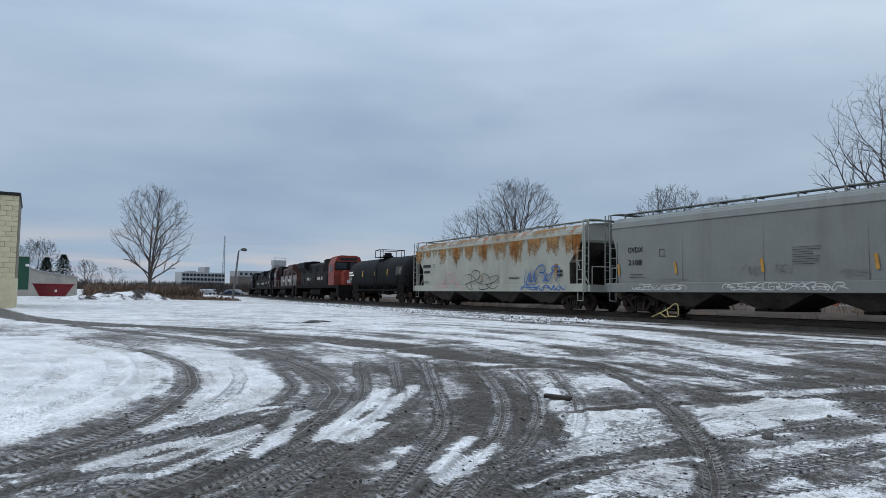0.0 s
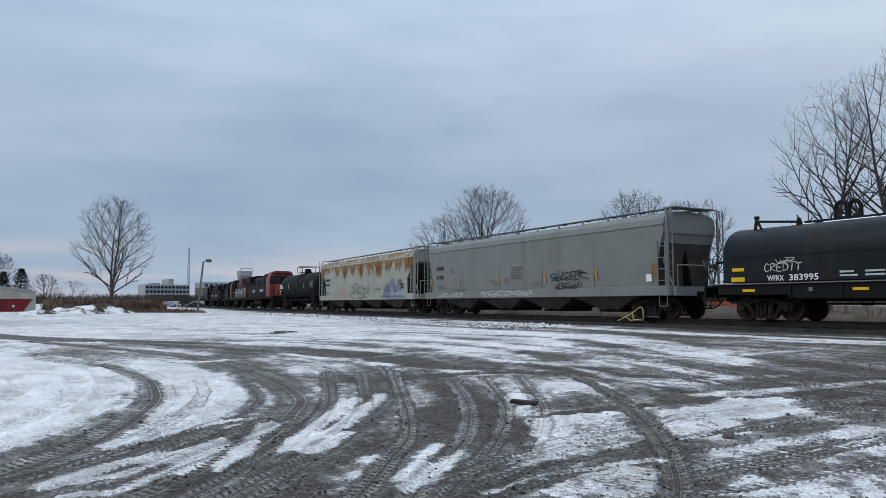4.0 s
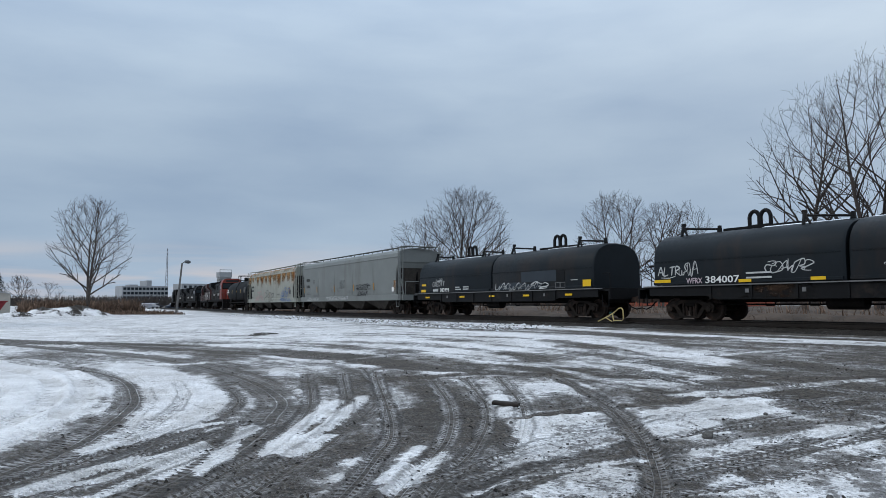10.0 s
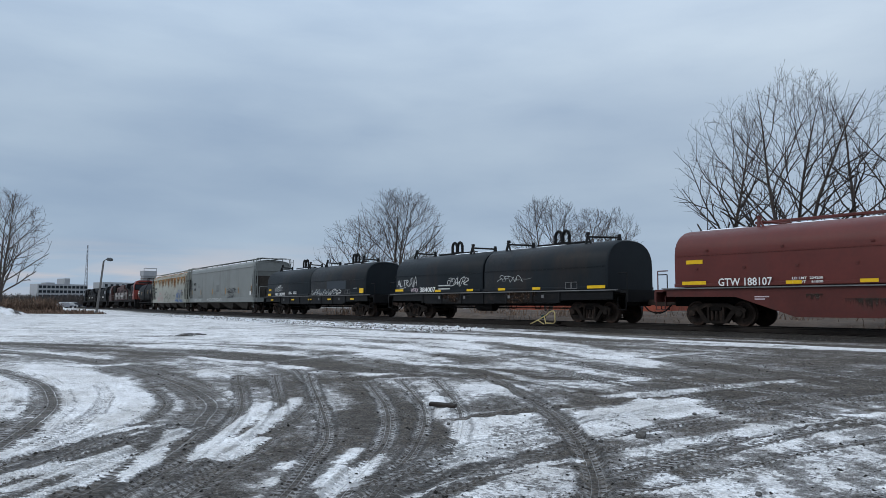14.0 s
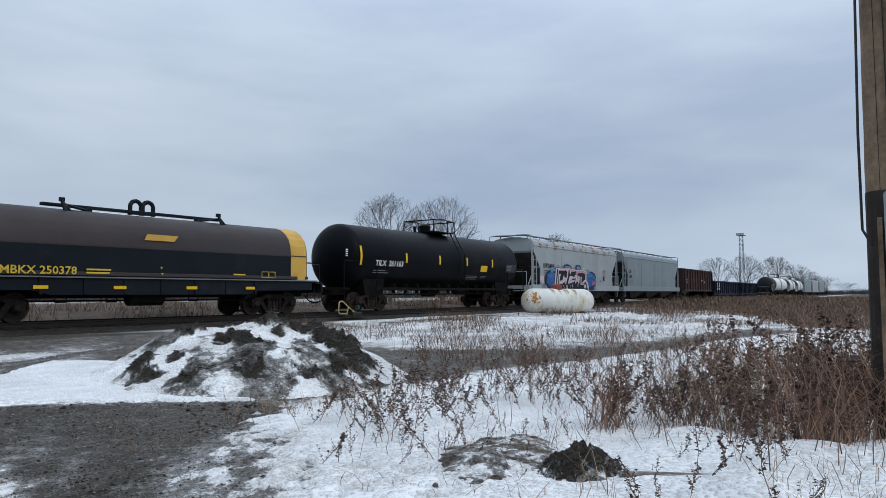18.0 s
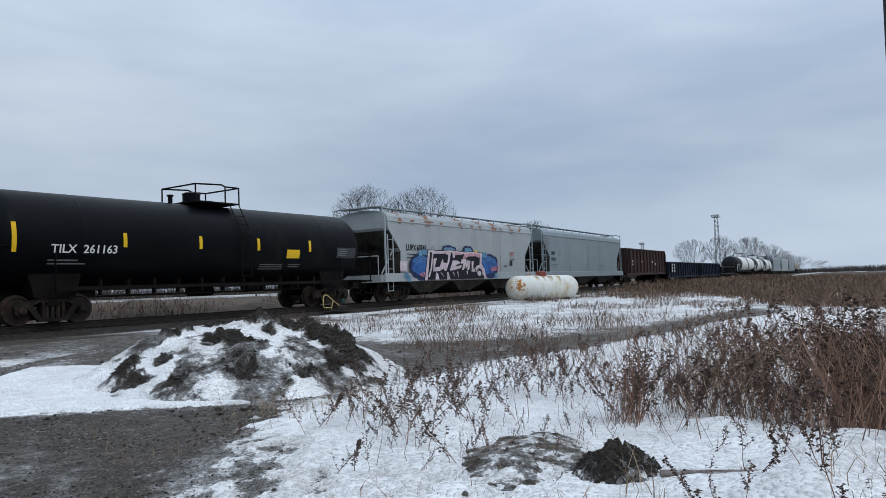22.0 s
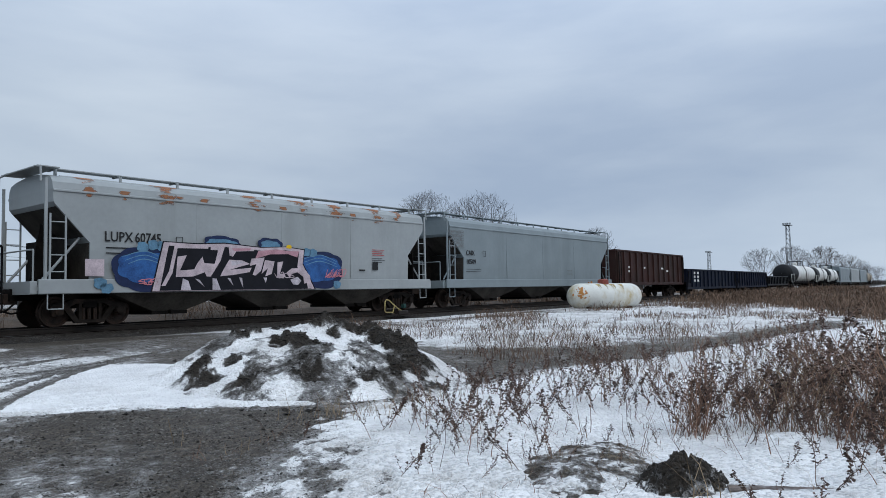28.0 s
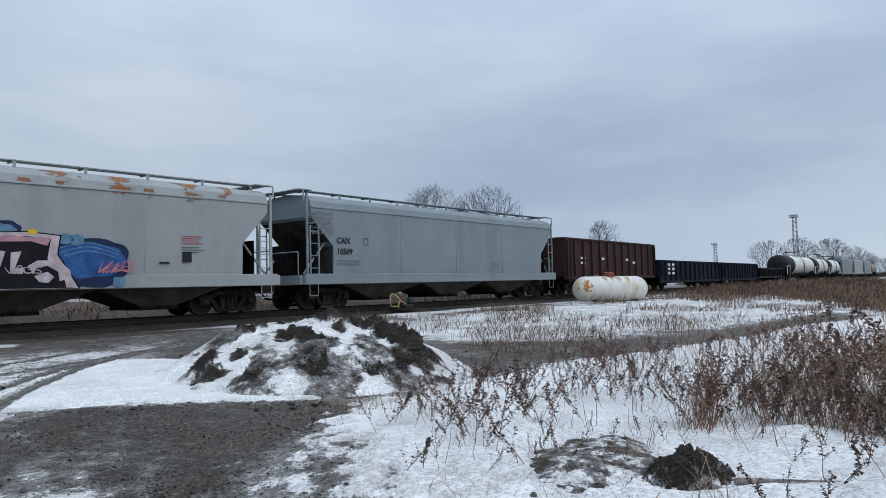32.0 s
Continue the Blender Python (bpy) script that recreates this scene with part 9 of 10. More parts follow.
brown_field()
blades("reed_bank", "matted brown dead grass behind the railway", 15000, beyond(-90, -6, 3.0, 8), (0.08, 0.42), M_BRUSH, 1.3, 0.008, 6)
blades("reed_bank", "clumps of tall brown stems behind the railway", 2500, clustered(-60, -2, 29, 36, 2, 0.5, 0.3), (0.4, 1.1), M_BRUSH, 0.6, 0.008, 19)
blades("reed_bank", "brown dry grass standing in snow behind the railway", 15000, beyond(-8, 70, 3.2, 10), (0.25, 0.9), M_BRUSH, 0.8, 0.007, 7)
blades("left_brush", "red-brown brush round a lone tree", 12000, lambda r: (r.uniform(-98, -83.5), 5.0 + 11.5 * r.random() ** 1.1), (0.2, 1.15), M_BRUSH, 0.9, 0.010, 8)
blades("left_brush", "low brown brush under the lamp post", 2600, lambda r: (r.uniform(-84, -77), r.uniform(12, 19)), (0.1, 0.42), M_BRUSH, 0.9, 0.009, 9)


def weed_meshes():
    """A few dead weeds: one stem with side shoots, hung with curled leaves."""
    out = []
    for s in range(9):
        rnd = random.Random(100 + s)
        tw = Twigs()
        lv, lf = [], []
        h = rnd.uniform(0.45, 0.85)

        def leaf(base, ln):
            a = rnd.uniform(0, 6.283)
            o = Vector((math.cos(a), math.sin(a), rnd.uniform(-0.6, 0.9))).normalized()
            t = o.orthogonal().normalized() * ln * rnd.uniform(0.3, 0.6)
            mid = base + o * ln * 0.55 + Vector((0, 0, -0.2 * ln))
            end = base + o * ln + Vector((rnd.gauss(0, 0.012), rnd.gauss(0, 0.012), -0.2 * ln))
            n = len(lv)
            lv.extend([tuple(base), tuple(mid - t), tuple(end), tuple(mid + t)])
            lf.append((n, n + 1, n + 2, n + 3))

        def shoot(p, d, ln, r, level):
            n = 13 if level == 0 else 6
            for i in range(n):
                q = p + d * ln / n
                d = (d + Vector((rnd.gauss(0, 0.12), rnd.gauss(0, 0.12), 0.03))).normalized()
                tw.seg(tuple(p), tuple(q), r * (1 - 0.6 * i / n), r * (1 - 0.6 * (i + 1) / n))
                if level == 0 and i > 1 and rnd.random() < 0.85:
                    a = rnd.uniform(0, 6.283)
                    shoot(q, (d * 0.9 + Vector((math.cos(a), math.sin(a), 0.35)) * rnd.uniform(0.5, 1.1)).normalized(), ln * rnd.uniform(0.2, 0.46) * (1.25 - i / n), r * 0.6, 1)
                for _ in range(2 * (i > 3) + 2 * (i > 7) if level == 0 else rnd.choice([1, 2, 2, 3])):
                    leaf(q, rnd.uniform(0.010, 0.034))
                p = q

        shoot(Vector((0, 0, -0.05)), Vector((rnd.gauss(0, 0.36), rnd.gauss(0, 0.36), 1)).normalized(), h, 0.0045, 0)
        out.append((tw.mesh("stem", M_WEEDSTEM, 4), fast_mesh("leaves", lv, lf, M_WEEDLEAF, False)))
    return out


WEEDS = weed_meshes()


WEED_PLACES = []


def weed(x, y, kind, size, turn):
    WEED_PLACES.append((math.hypot(x, y - 1.4), kind, pose(x, y, float(lie(x, y)) - 0.01, 0, 0, turn) @ Matrix.Diagonal((size, size, size, 1))))


def plant_weeds(single=290):
    """The nearest weeds stand alone; those behind them merge into a thicket."""
    WEED_PLACES.sort(key=lambda w: w[0])
    for _, kind, m in WEED_PLACES[:single]:
        ob = thing("dead_weed", "dead brown weed with curled leaves standing in snow", "weed", "weeds in the snow", at=m)
        part("stem", WEEDS[kind][0], None, ob, kind="stuff")
        part("leaves", WEEDS[kind][1], None, ob, "curled dark leaves", kind="stuff")
    for layer, label, m0 in ((0, "thicket of dead brown weed stems", M_WEEDSTEM), (1, "curled dark leaves of a dead weed thicket", M_WEEDLEAF)):
        v, f = [], []
        for _, kind, m in WEED_PLACES[single:]:
            src, o = WEEDS[kind][layer], len(v)
            v += [tuple(m @ p.co) for p in src.vertices]
            f += [tuple(o + k for k in p.vertices) for p in src.polygons]
        me = bpy.data.meshes.new("weed_thicket")
        me.from_pydata(v, [], f)
        me.materials.append(m0)
        tagged(new("weed_thicket", me), label, "brush", kind="stuff")


wr = random.Random(5)
# tufts: each has several plants close together
tufts = [(5.4, 6.0, 10), (5.65, 5.75, 6), (5.3, 5.4, 4), (5.0, 6.7, 3), (7.9, 6.8, 10), (7.6, 7.35, 8), (7.2, 6.4, 5), (8.6, 6.0, 8), (9.9, 5.9, 8), (10.6, 7.3, 8), (5.2, 4.95, 3), (4.5, 5.4, 3), (6.6, 5.7, 6), (8.1, 6.2, 8), (8.15, 5.5, 9), (9.3, 5.4, 8), (8.4, 4.65, 9), (8.2, 4.1, 9), (7.9, 3.7, 9), (7.8, 3.3, 8), (7.7, 2.95, 8), (8.1, 2.6, 8), (11.7, 7.5, 8), (12.7, 7.0, 8), (10.2, 6.5, 6), (9.6, 7.6, 6),
         (6.3, 3.1, 3), (6.9, 2.5, 4), (5.5, 2.7, 2), (8.7, 3.1, 9), (9.5, 3.6, 9), (10.2, 2.9, 8), (6.0, 6.6, 5), (4.75, 2.5, 4), (5.0, 2.1, 3), (5.9, 2.35, 4), (13.2, 5.0, 8), (13.8, 5.8, 6)]
for tx_, ty0, num in tufts:
    for _ in range(num):
        weed(tx_ + wr.gauss(0, 0.17), ty0 + wr.gauss(0, 0.17), wr.randrange(9), wr.uniform(0.45, 1.0), wr.uniform(0, 360))
for k in range(140):
    x, y = thick_corner(wr)
    weed(x, y, wr.randrange(9), wr.uniform(0.7, 1.6), wr.uniform(0, 360))
for k in range(74):
    weed(*clustered(7.2, 10.0, 2.0, 4.4, 6, 0.5, 1.1)(wr), wr.randrange(9), wr.uniform(0.8, 1.4), wr.uniform(0, 360))
for k in range(30):
    x, y = near_right(wr)
    weed(x, y, wr.randrange(9), wr.uniform(0.5, 1.0), wr.uniform(0, 360))
for k in range(36):
    x, y = clustered(3.9, 8.6, 2.6, 7.6, 14, 0.54, 0.9)(wr)
    weed(x, y, wr.randrange(9), wr.uniform(0.2, 0.5), wr.uniform(0, 360))
for k in range(16):
    a, r0 = wr.uniform(0, 6.283), wr.uniform(0.25, 0.85)
    weed(7.6 + r0 * math.cos(a), 1.62 + r0 * math.sin(a), wr.randrange(9), wr.uniform(1.0, 1.7), wr.uniform(0, 360))
plant_weeds()
blades("dry_weeds", "brown weed stems crowding the foot of a pole", 600, lambda r: (7.45 + r.gauss(0, 0.5), 1.75 + r.gauss(0, 0.55)), (0.3, 0.9), M_WEEDSTEM, 0.8, 0.004, 15)
blades("dry_weeds", "short broken weed stems strewn in the snow", 900, clustered(3.6, 9.0, 2.4, 7.8, 14, 0.53, 0.9), (0.02, 0.16), M_WEEDSTEM, 2.0, 0.0028, 18, 1.0)
blades("straw_grass", "grey-straw grass matted on a low mound", 420, lambda r: (5.45 + r.gauss(0, 0.4), 4.35 + r.gauss(0, 0.28)), (0.03, 0.12), M_STRAW, 2.2, 0.0025, 17, 1.0)

# ---- yard furniture and distance ----
M_BLOCK = mat("cream_painted_block", (0.56, 0.50, 0.33), 0.8, var=0.08, scale=2, dirt=(0.38, 0.33, 0.22), dirt_amt=0.3, per_object=0.06)
M_MORTAR = mat("dark_mortar", (0.20, 0.18, 0.13), 0.9, var=0.2, scale=4)
M_GREEN = mat("dark_green_siding", (0.02, 0.075, 0.045), 0.6, var=0.1, scale=2)
M_BEIGE = mat("beige_warehouse_wall", (0.34, 0.32, 0.28), 0.8, var=0.08, scale=0.6, dirt=(0.26, 0.24, 0.21), dirt_amt=0.3)
M_SKIP = mat("dark_red_skip_paint", (0.20, 0.02, 0.025), 0.5, var=0.15, scale=1.5, dirt=(0.10, 0.03, 0.03), dirt_amt=0.3)
M_FARWALL = mat("pale_grey_far_wall", (0.30, 0.31, 0.32), 0.8, var=0.06, scale=0.1)
M_FARBRN = mat("brown_far_wall", (0.14, 0.12, 0.11), 0.8, var=0.1, scale=0.1)
M_POLE = mat("weathered_pole_wood", (0.205, 0.14, 0.09), 0.85, var=0.28, scale=2.2, dirt=(0.09, 0.075, 0.06), dirt_amt=0.35, streak=0.06, bump=0.5, bscale=14)
M_METER = mat("grey_meter_box_paint", (0.23, 0.26, 0.27), 0.5, var=0.06, scale=5, dirt=(0.16, 0.17, 0.17), dirt_amt=0.2)
M_CONDUIT = mat("pale_plastic_conduit", (0.45, 0.48, 0.50), 0.5, var=0.05, scale=4)
M_CABLE = mat("black_cable", (0.015, 0.015, 0.016), 0.5, var=0.1)
M_LPG = mat("chalky_white_tank", (0.62, 0.62, 0.58), 0.55, var=0.06, scale=2, dirt=(0.42, 0.32, 0.14), dirt_amt=0.28, streak=0.5)
M_DERAIL = mat("faded_pale_yellow_paint", (0.50, 0.40, 0.17), 0.6, var=0.1, scale=6, dirt=(0.2, 0.14, 0.08), dirt_amt=0.35)
M_GREENBOX = mat("dark_teal_box_paint", (0.015, 0.05, 0.045), 0.6, var=0.1, scale=6)
# lattice steel with distance haze put into its colour
M_MASTHAZE = mat("haze_paled_lattice", (0.24, 0.25, 0.27), 0.6, 0.2, var=0.1)
M_MAST = mat("dark_lattice_steel", (0.09, 0.095, 0.10), 0.6, 0.3, var=0.1)


def gz1(x, y):
    return float(lie(x, y))


# cream block building at the yard's edge: only its corner shows
bx, by, bz = -45.5, -1.22, -0.3
blockhouse = thing("block_building", "cream painted concrete-block building with a flat dark roof edge", "building", at=pose(bx, by, bz))
part("wall", Geo().box(-8, -0.012, -9, 0, 0, 6.4), M_MORTAR, blockhouse, "mortar joints behind the painted blocks")
part("roof", Geo().box(-8.2, 0.08, -9.2, 0.06, 6.4, 6.56, 0.03), M_BLK, blockhouse, "thin dark roof edge")
part("foundation", Geo().box(-8, 0.03, -9, 0.02, -0.4, 1.9), M_BLOCK, blockhouse, "smooth rendered base")
blk = {w: mesh(Geo().box(-0.01, 0.012, 0.008, w - 0.008, 0.008, 0.272, 0.0), "block", M_BLOCK) for w in (0.56, 0.28)}
row = 0
z = 1.9
while z < 6.3:
    y = -4.5 - (0.28 if row % 2 else 0)
    while y < -0.01:
        w = 0.56 if y + 0.56 <= 0.001 else 0.28
        if y + w > 0.001:
            break
        part("block", blk[w], None, blockhouse, at=pose(0, y, z))
        y += w
    z += 0.28
    row += 1

shed = thing("green_shed", "dark green sided shed behind the block building", "shed", at=pose(-100, -1.25, gz1(-100, -1.3)))
part("wall", Geo().box(-6, 0, -3, 0.5, 0.9, 4.85), M_GREEN, shed)
part("base", Geo().box(-6, 0.02, -3, 0.52, -0.3, 0.9), M_BEIGE, shed)
part("roof", Geo().box(-6.2, 0.1, -3.2, 0.6, 4.85, 4.97), M_FARWALL, shed)
part("wall_lamp", Geo().box(0, 0.3, 0.1, 0.5, 3.7, 4.0), M_WHITE, shed)
ware = thing("warehouse", "low beige warehouse with a sloping roof line", "building", at=pose(-122, -1.8, gz1(-122, -1)))
part("wall", Geo().add([(0, 0, -0.3), (0, 7.4, -0.3), (0, 7.4, 2.85), (0, 2.6, 3.65), (0, 0, 4.4), (-14, 0, -0.3), (-14, 7.4, -0.3), (-14, 7.4, 2.85), (-14, 2.6, 3.65), (-14, 0, 4.4)],
     [(0, 1, 2, 3, 4), (5, 9, 8, 7, 6), (0, 5, 6, 1), (1, 6, 7, 2), (2, 7, 8, 3), (3, 8, 9, 4), (4, 9, 5, 0)]), M_BEIGE, ware)
part("eave", Geo().path([(0.1, -0.2, 4.48), (0.1, 2.6, 3.7), (0.1, 7.6, 2.9)], 0.11, 4), M_FARWALL, ware)
skip = thing("red_skip", "dark red steel skip with sloping ends, on snow", "skip", at=pose(-106, -0.3, gz1(-106, 0)))
sk = Geo().add([(1, 0.9, 0), (1, 3.6, 0), (-1, 3.6, 0), (-1, 0.9, 0), (1.1, 0, 1.75), (1.1, 4.7, 1.75), (-1.1, 4.7, 1.75), (-1.1, 0, 1.75), (1.0, 0.1, 1.75), (1.0, 4.6, 1.75), (-1.0, 4.6, 1.75), (-1.0, 0.1, 1.75), (0.9, 1, 0.1), (0.9, 3.5, 0.1), (-0.9, 3.5, 0.1), (-0.9, 1, 0.1)],
               [(0, 1, 2, 3), (0, 4, 5, 1), (1, 5, 6, 2), (2, 6, 7, 3), (3, 7, 4, 0), (4, 8, 9, 5), (5, 9, 10, 6), (6, 10, 11, 7), (7, 11, 8, 4), (8, 12, 13, 9), (9, 13, 14, 10), (10, 14, 15, 11), (11, 15, 12, 8), (12, 15, 14, 13)])
part("body", sk, M_SKIP, skip)
part("rim", Geo().path([(1.12, -0.02, 1.75), (1.12, 4.72, 1.75), (-1.12, 4.72, 1.75), (-1.12, -0.02, 1.75), (1.12, -0.02, 1.75)], 0.07), M_SKIP, skip)
part("label_plate", Geo().box(1.06, 1.08, 2.5, 2.75, 0.75, 1.05), M_WHITE, skip)

heap("snow_mound", "ploughed heap of dirty snow at the yard's edge", -72, 7.5, 2.2, 4.2, 0.25, 0.72, 31, [(0.2, 0.2, 0.3, 0.3), (-0.2, -0.5, 0.25, 0.35)], 0.75)
heap("snow_mound", "low ploughed heap of snow", -70, 3.4, 1.2, 2.0, 0.2, 0.4, 37, [], 0.85)
heap("soil_clump", "clump of dark soil and twigs in the snow", -28.5, 9.8, 0.5, 0.95, 0.4, 0.10, 41, [], 0.15)

M_LAMPPOLE = mat("weathered_grey_lamp_pole", (0.13, 0.125, 0.12), 0.8, var=0.15, scale=1.5)
# lamp post with one small head
lp = thing("street_lamp", "tall grey lamp post leaning slightly, single head", "street lamp", at=pose(-78.2, 18.35, gz1(-78.2, 18.4), -4.5, 2.5, 0))
part("pole", Geo().tube((0, 0, -0.2), (0, 0, 5.4), 0.13, 0.085, 8), M_LAMPPOLE, lp)
part("arm", Geo().path([(0, 0, 5.35), (0.03, 0.15, 5.52), (0.05, 0.35, 5.58)], 0.05), M_LAMPPOLE, lp)
part("lamp_head", Geo().lathe_y([(0.2, 0.04), (0.3, 0.15), (0.62, 0.19), (0.8, 0.12), (0.86, 0.03)], 0.05, 5.6, 12), M_MAST, lp)

# far buildings on the skyline
big = thing("far_office_block", "pale grey multi-storey block on the skyline", "building", at=pose(-394.5, 68, -4))
part("wall", Geo().box(-20, 0, 0, 22.4, 0, 10.9).box(-18, -0.1, 11.8, 14.2, 10.9, 13.8).box(-12, -0.2, 3.5, 7.5, 10.9, 11.6), M_FARWALL, big)
for fl in range(4):
    for k in range(12):
        part("window", Geo().box(0, 0.12, 0.5 + k * 1.85, 1.95 + k * 1.85, 1.9 + fl * 2.3, 3.2 + fl * 2.3), M_GLASSY, big)
long_b = thing("far_brick_shed", "long low brown shed with a pale roof on the skyline", "building", at=pose(-320, 79, -3))
part("wall", Geo().box(-15, 0, 0, 14, 0, 7.6), M_FARBRN, long_b)
part("parapet", Geo().box(-15.1, 0.1, -0.1, 14.1, 7.6, 10.1), M_FARWALL, long_b)
for k in range(6):
    part("window", Geo().box(0.1, 0.2, 0.8 + k * 2.2, 1.9 + k * 2.2, 8.2, 9.3), M_GLASSY, long_b)
twr = thing("roof_tower", "square pale tower with a dark cap on the skyline", "tower", at=pose(-243, 74.1, -2.6))
part("shaft", Geo().box(-3, 0, -1.95, 1.95, 0, 10.6), M_FARWALL, twr)
part("cap", Geo().box(-3.4, 0.4, -2.1, 2.1, 10.6, 12.4), M_FARWALL, twr)
part("band", Geo().box(-3.1, 0.1, -2.05, 2.05, 9.6, 9.9).box(-0.3, 0.15, -0.5, 0.5, 6.8, 8.6), M_FARBRN, twr)
part("railing", Geo().path([(0.4, -2.0, 12.4), (0.4, -2.0, 13.2), (0.4, 2.0, 13.2), (0.4, 2.0, 12.4)], 0.08), M_MAST, twr)
rm = thing("radio_mast", "thin guyed radio mast on the skyline", "mast", at=pose(-877, 200, -2))
g = Geo()
for k in range(3):
    a, b = 2.094 * k, 2.094 * (k + 1)
    g.tube((2.2 * math.cos(a), 2.2 * math.sin(a), 0), (0.5 * math.cos(a), 0.5 * math.sin(a), 60), 0.28, 0.2, 4)
    for i in range(12):
        ra, rb = 2.2 - 1.7 * i / 12, 2.2 - 1.7 * (i + 1) / 12
        g.tube((ra * math.cos(a), ra * math.sin(a), 5 * i), (rb * math.cos(b), rb * math.sin(b), 5 * i + 5), 0.16, n=4)
part("mast", g, M_MASTHAZE, rm)
M_CARS = [mat("far_car_paint_%s" % n, c, 0.4, var=0.05) for n, c in (("white", (0.5, 0.5, 0.5)), ("dark", (0.05, 0.05, 0.06)), ("blue", (0.03, 0.04, 0.06)), ("silver", (0.3, 0.31, 0.33)))]
for k in range(12):
    x, y = -205 - (k % 3) * 6, 34 + k * 2.4
    pc = thing("parked_car", "distant parked car with snow on it", "car", "parked cars", at=pose(x, y, gz1(x, y) + 0.0, 0, 0, 90 + (k % 5) * 6))
    part("body", Geo().plate([(-2.2, 0.35), (-2.2, 0.85), (-1.4, 1.0), (-0.9, 1.45), (0.8, 1.45), (1.3, 0.95), (2.2, 0.8), (2.2, 0.35)], -0.85, 0.85), M_CARS[k % 4], pc)
    part("snow", Geo().box(-0.9, 0.8, -0.8, 0.8, 1.452, 1.52), M_SNOWCAP, pc)
    for wx in (-1.4, 1.4):
        for wy in (-0.8, 0.8):
            part("wheel", Geo().lathe_y([(wy - 0.1, 0.32), (wy + 0.1, 0.32)], wx, 0.32, 10), M_CABLE, pc)

# low wooded horizon on both sides
hz = Geo()
for nm, x0, y0, x1, y1, hgt, seed in (("tree_line", -260, -60, -300, 160, 5, 1), ("tree_line", -280, 150, 60, 360, 9, 2), ("tree_line", 60, 360, 420, 120, 9, 3), ("tree_line", 420, 130, 430, -90, 4.5, 4)):
    rs = np.random.RandomState(seed)
    n = 15000
    u = rs.rand(n)
    px, py = x0 + (x1 - x0) * u + rs.randn(n) * 5, y0 + (y1 - y0) * u + rs.randn(n) * 5
    h = hgt * (0.35 + 0.65 * fbm(u * 40 + seed * 9, u * 0 + 3, 3)) * (0.4 + 0.6 * rs.rand(n))
    gz = ground_z(px, py)
    b = rs.rand(n) * np.pi
    sx, sy = np.cos(b) * 0.13, np.sin(b) * 0.13
    base, tip = np.c_[px, py, gz - 0.3], np.c_[px + rs.randn(n) * 0.3 * h, py + rs.randn(n) * 0.3 * h, gz + h]
    side = np.c_[sx, sy, 0 * sx]
    v = np.stack([base - side, base + side, tip + side * 0.3, tip - side * 0.3], 1)
    q = (np.arange(n) * 4)[:, None] + np.arange(4)[None]
    tagged(new("far_woods", fast_mesh("far_woods", v.reshape(-1, 3), q, M_TWIG, False)), "distant leafless woods along the horizon", "woods", kind="stuff")

# light masts over the yard
for x, y, top in ((184.1, 48.6, 18.7), (244.7, 89.6, 16.7)):
    g0 = gz1(x, y)
    lm_ = thing("yard_light_mast", "lattice light mast with a lamp platform", "light mast", at=pose(x, y, g0))
    H_ = top - g0
    for sx in (-1, 1):
        for sy in (-1, 1):
            part("leg", Geo().tube((sx * 0.6, sy * 0.6, 0), (sx * 0.35, sy * 0.35, H_ - 0.6), 0.06, n=4), M_MAST, lm_)
    g = Geo()
    n = 14
    for i in range(n):
        za, zb = H_ * i / n, H_ * (i + 1) / n
        wa, wb = 0.6 - 0.25 * i / n, 0.6 - 0.25 * (i + 1) / n
        for sgn in (-1, 1):
            g.tube((-wa, sgn * wa, za), (wb, sgn * wb, zb), 0.035, n=4).tube((sgn * wa, -wa, za), (sgn * wb, wb, zb), 0.035, n=4)
    part("bracing", g, M_MAST, lm_)
    part("platform", Geo().box(-0.9, 0.9, -0.9, 0.9, H_ - 0.6, H_ - 0.5), M_MAST, lm_)
    for k in range(4):
        part("floodlight", Geo().box(-0.95, -0.6, -0.9 + k * 0.5, -0.55 + k * 0.5, H_ - 0.4, H_), M_FARWALL, lm_)

# pole line far behind the railway
for x, y in ((32.9, 115.9), (-24, 121), (92, 112)):
    g0 = gz1(x, y)
    up_ = thing("far_utility_pole", "distant wooden utility pole with a crossarm", "utility pole", at=pose(x, y, g0))
    part("pole", Geo().tube((0, 0, -0.3), (0, 0, 10.2), 0.17, 0.12, 7), M_BARK, up_)
    part("crossarm", Geo().box(-1.2, 1.2, -0.08, 0.08, 9.3, 9.5), M_BARK, up_)
for k, dz in enumerate((9.6, 9.6, 9.6, 7.9)):
    g = Geo()
    px_ = [(-24, 121), (32.9, 115.9), (92, 112)]
    for (ax, ay), (bx_, by_) in zip(px_[:-1], px_[1:]):
        pts = []
        for i in range(11):
            u = i / 10
            pts.append((ax + (bx_ - ax) * u + (k - 1) * 1.0, ay + (by_ - ay) * u, gz1(ax + (bx_ - ax) * u, 115) + dz - 1.2 * 4 * u * (1 - u)))
        g.path(pts, 0.025, 4)
    solid("power_line", g, M_CABLE, "thin sagging overhead wire", "wire", "overhead wires")

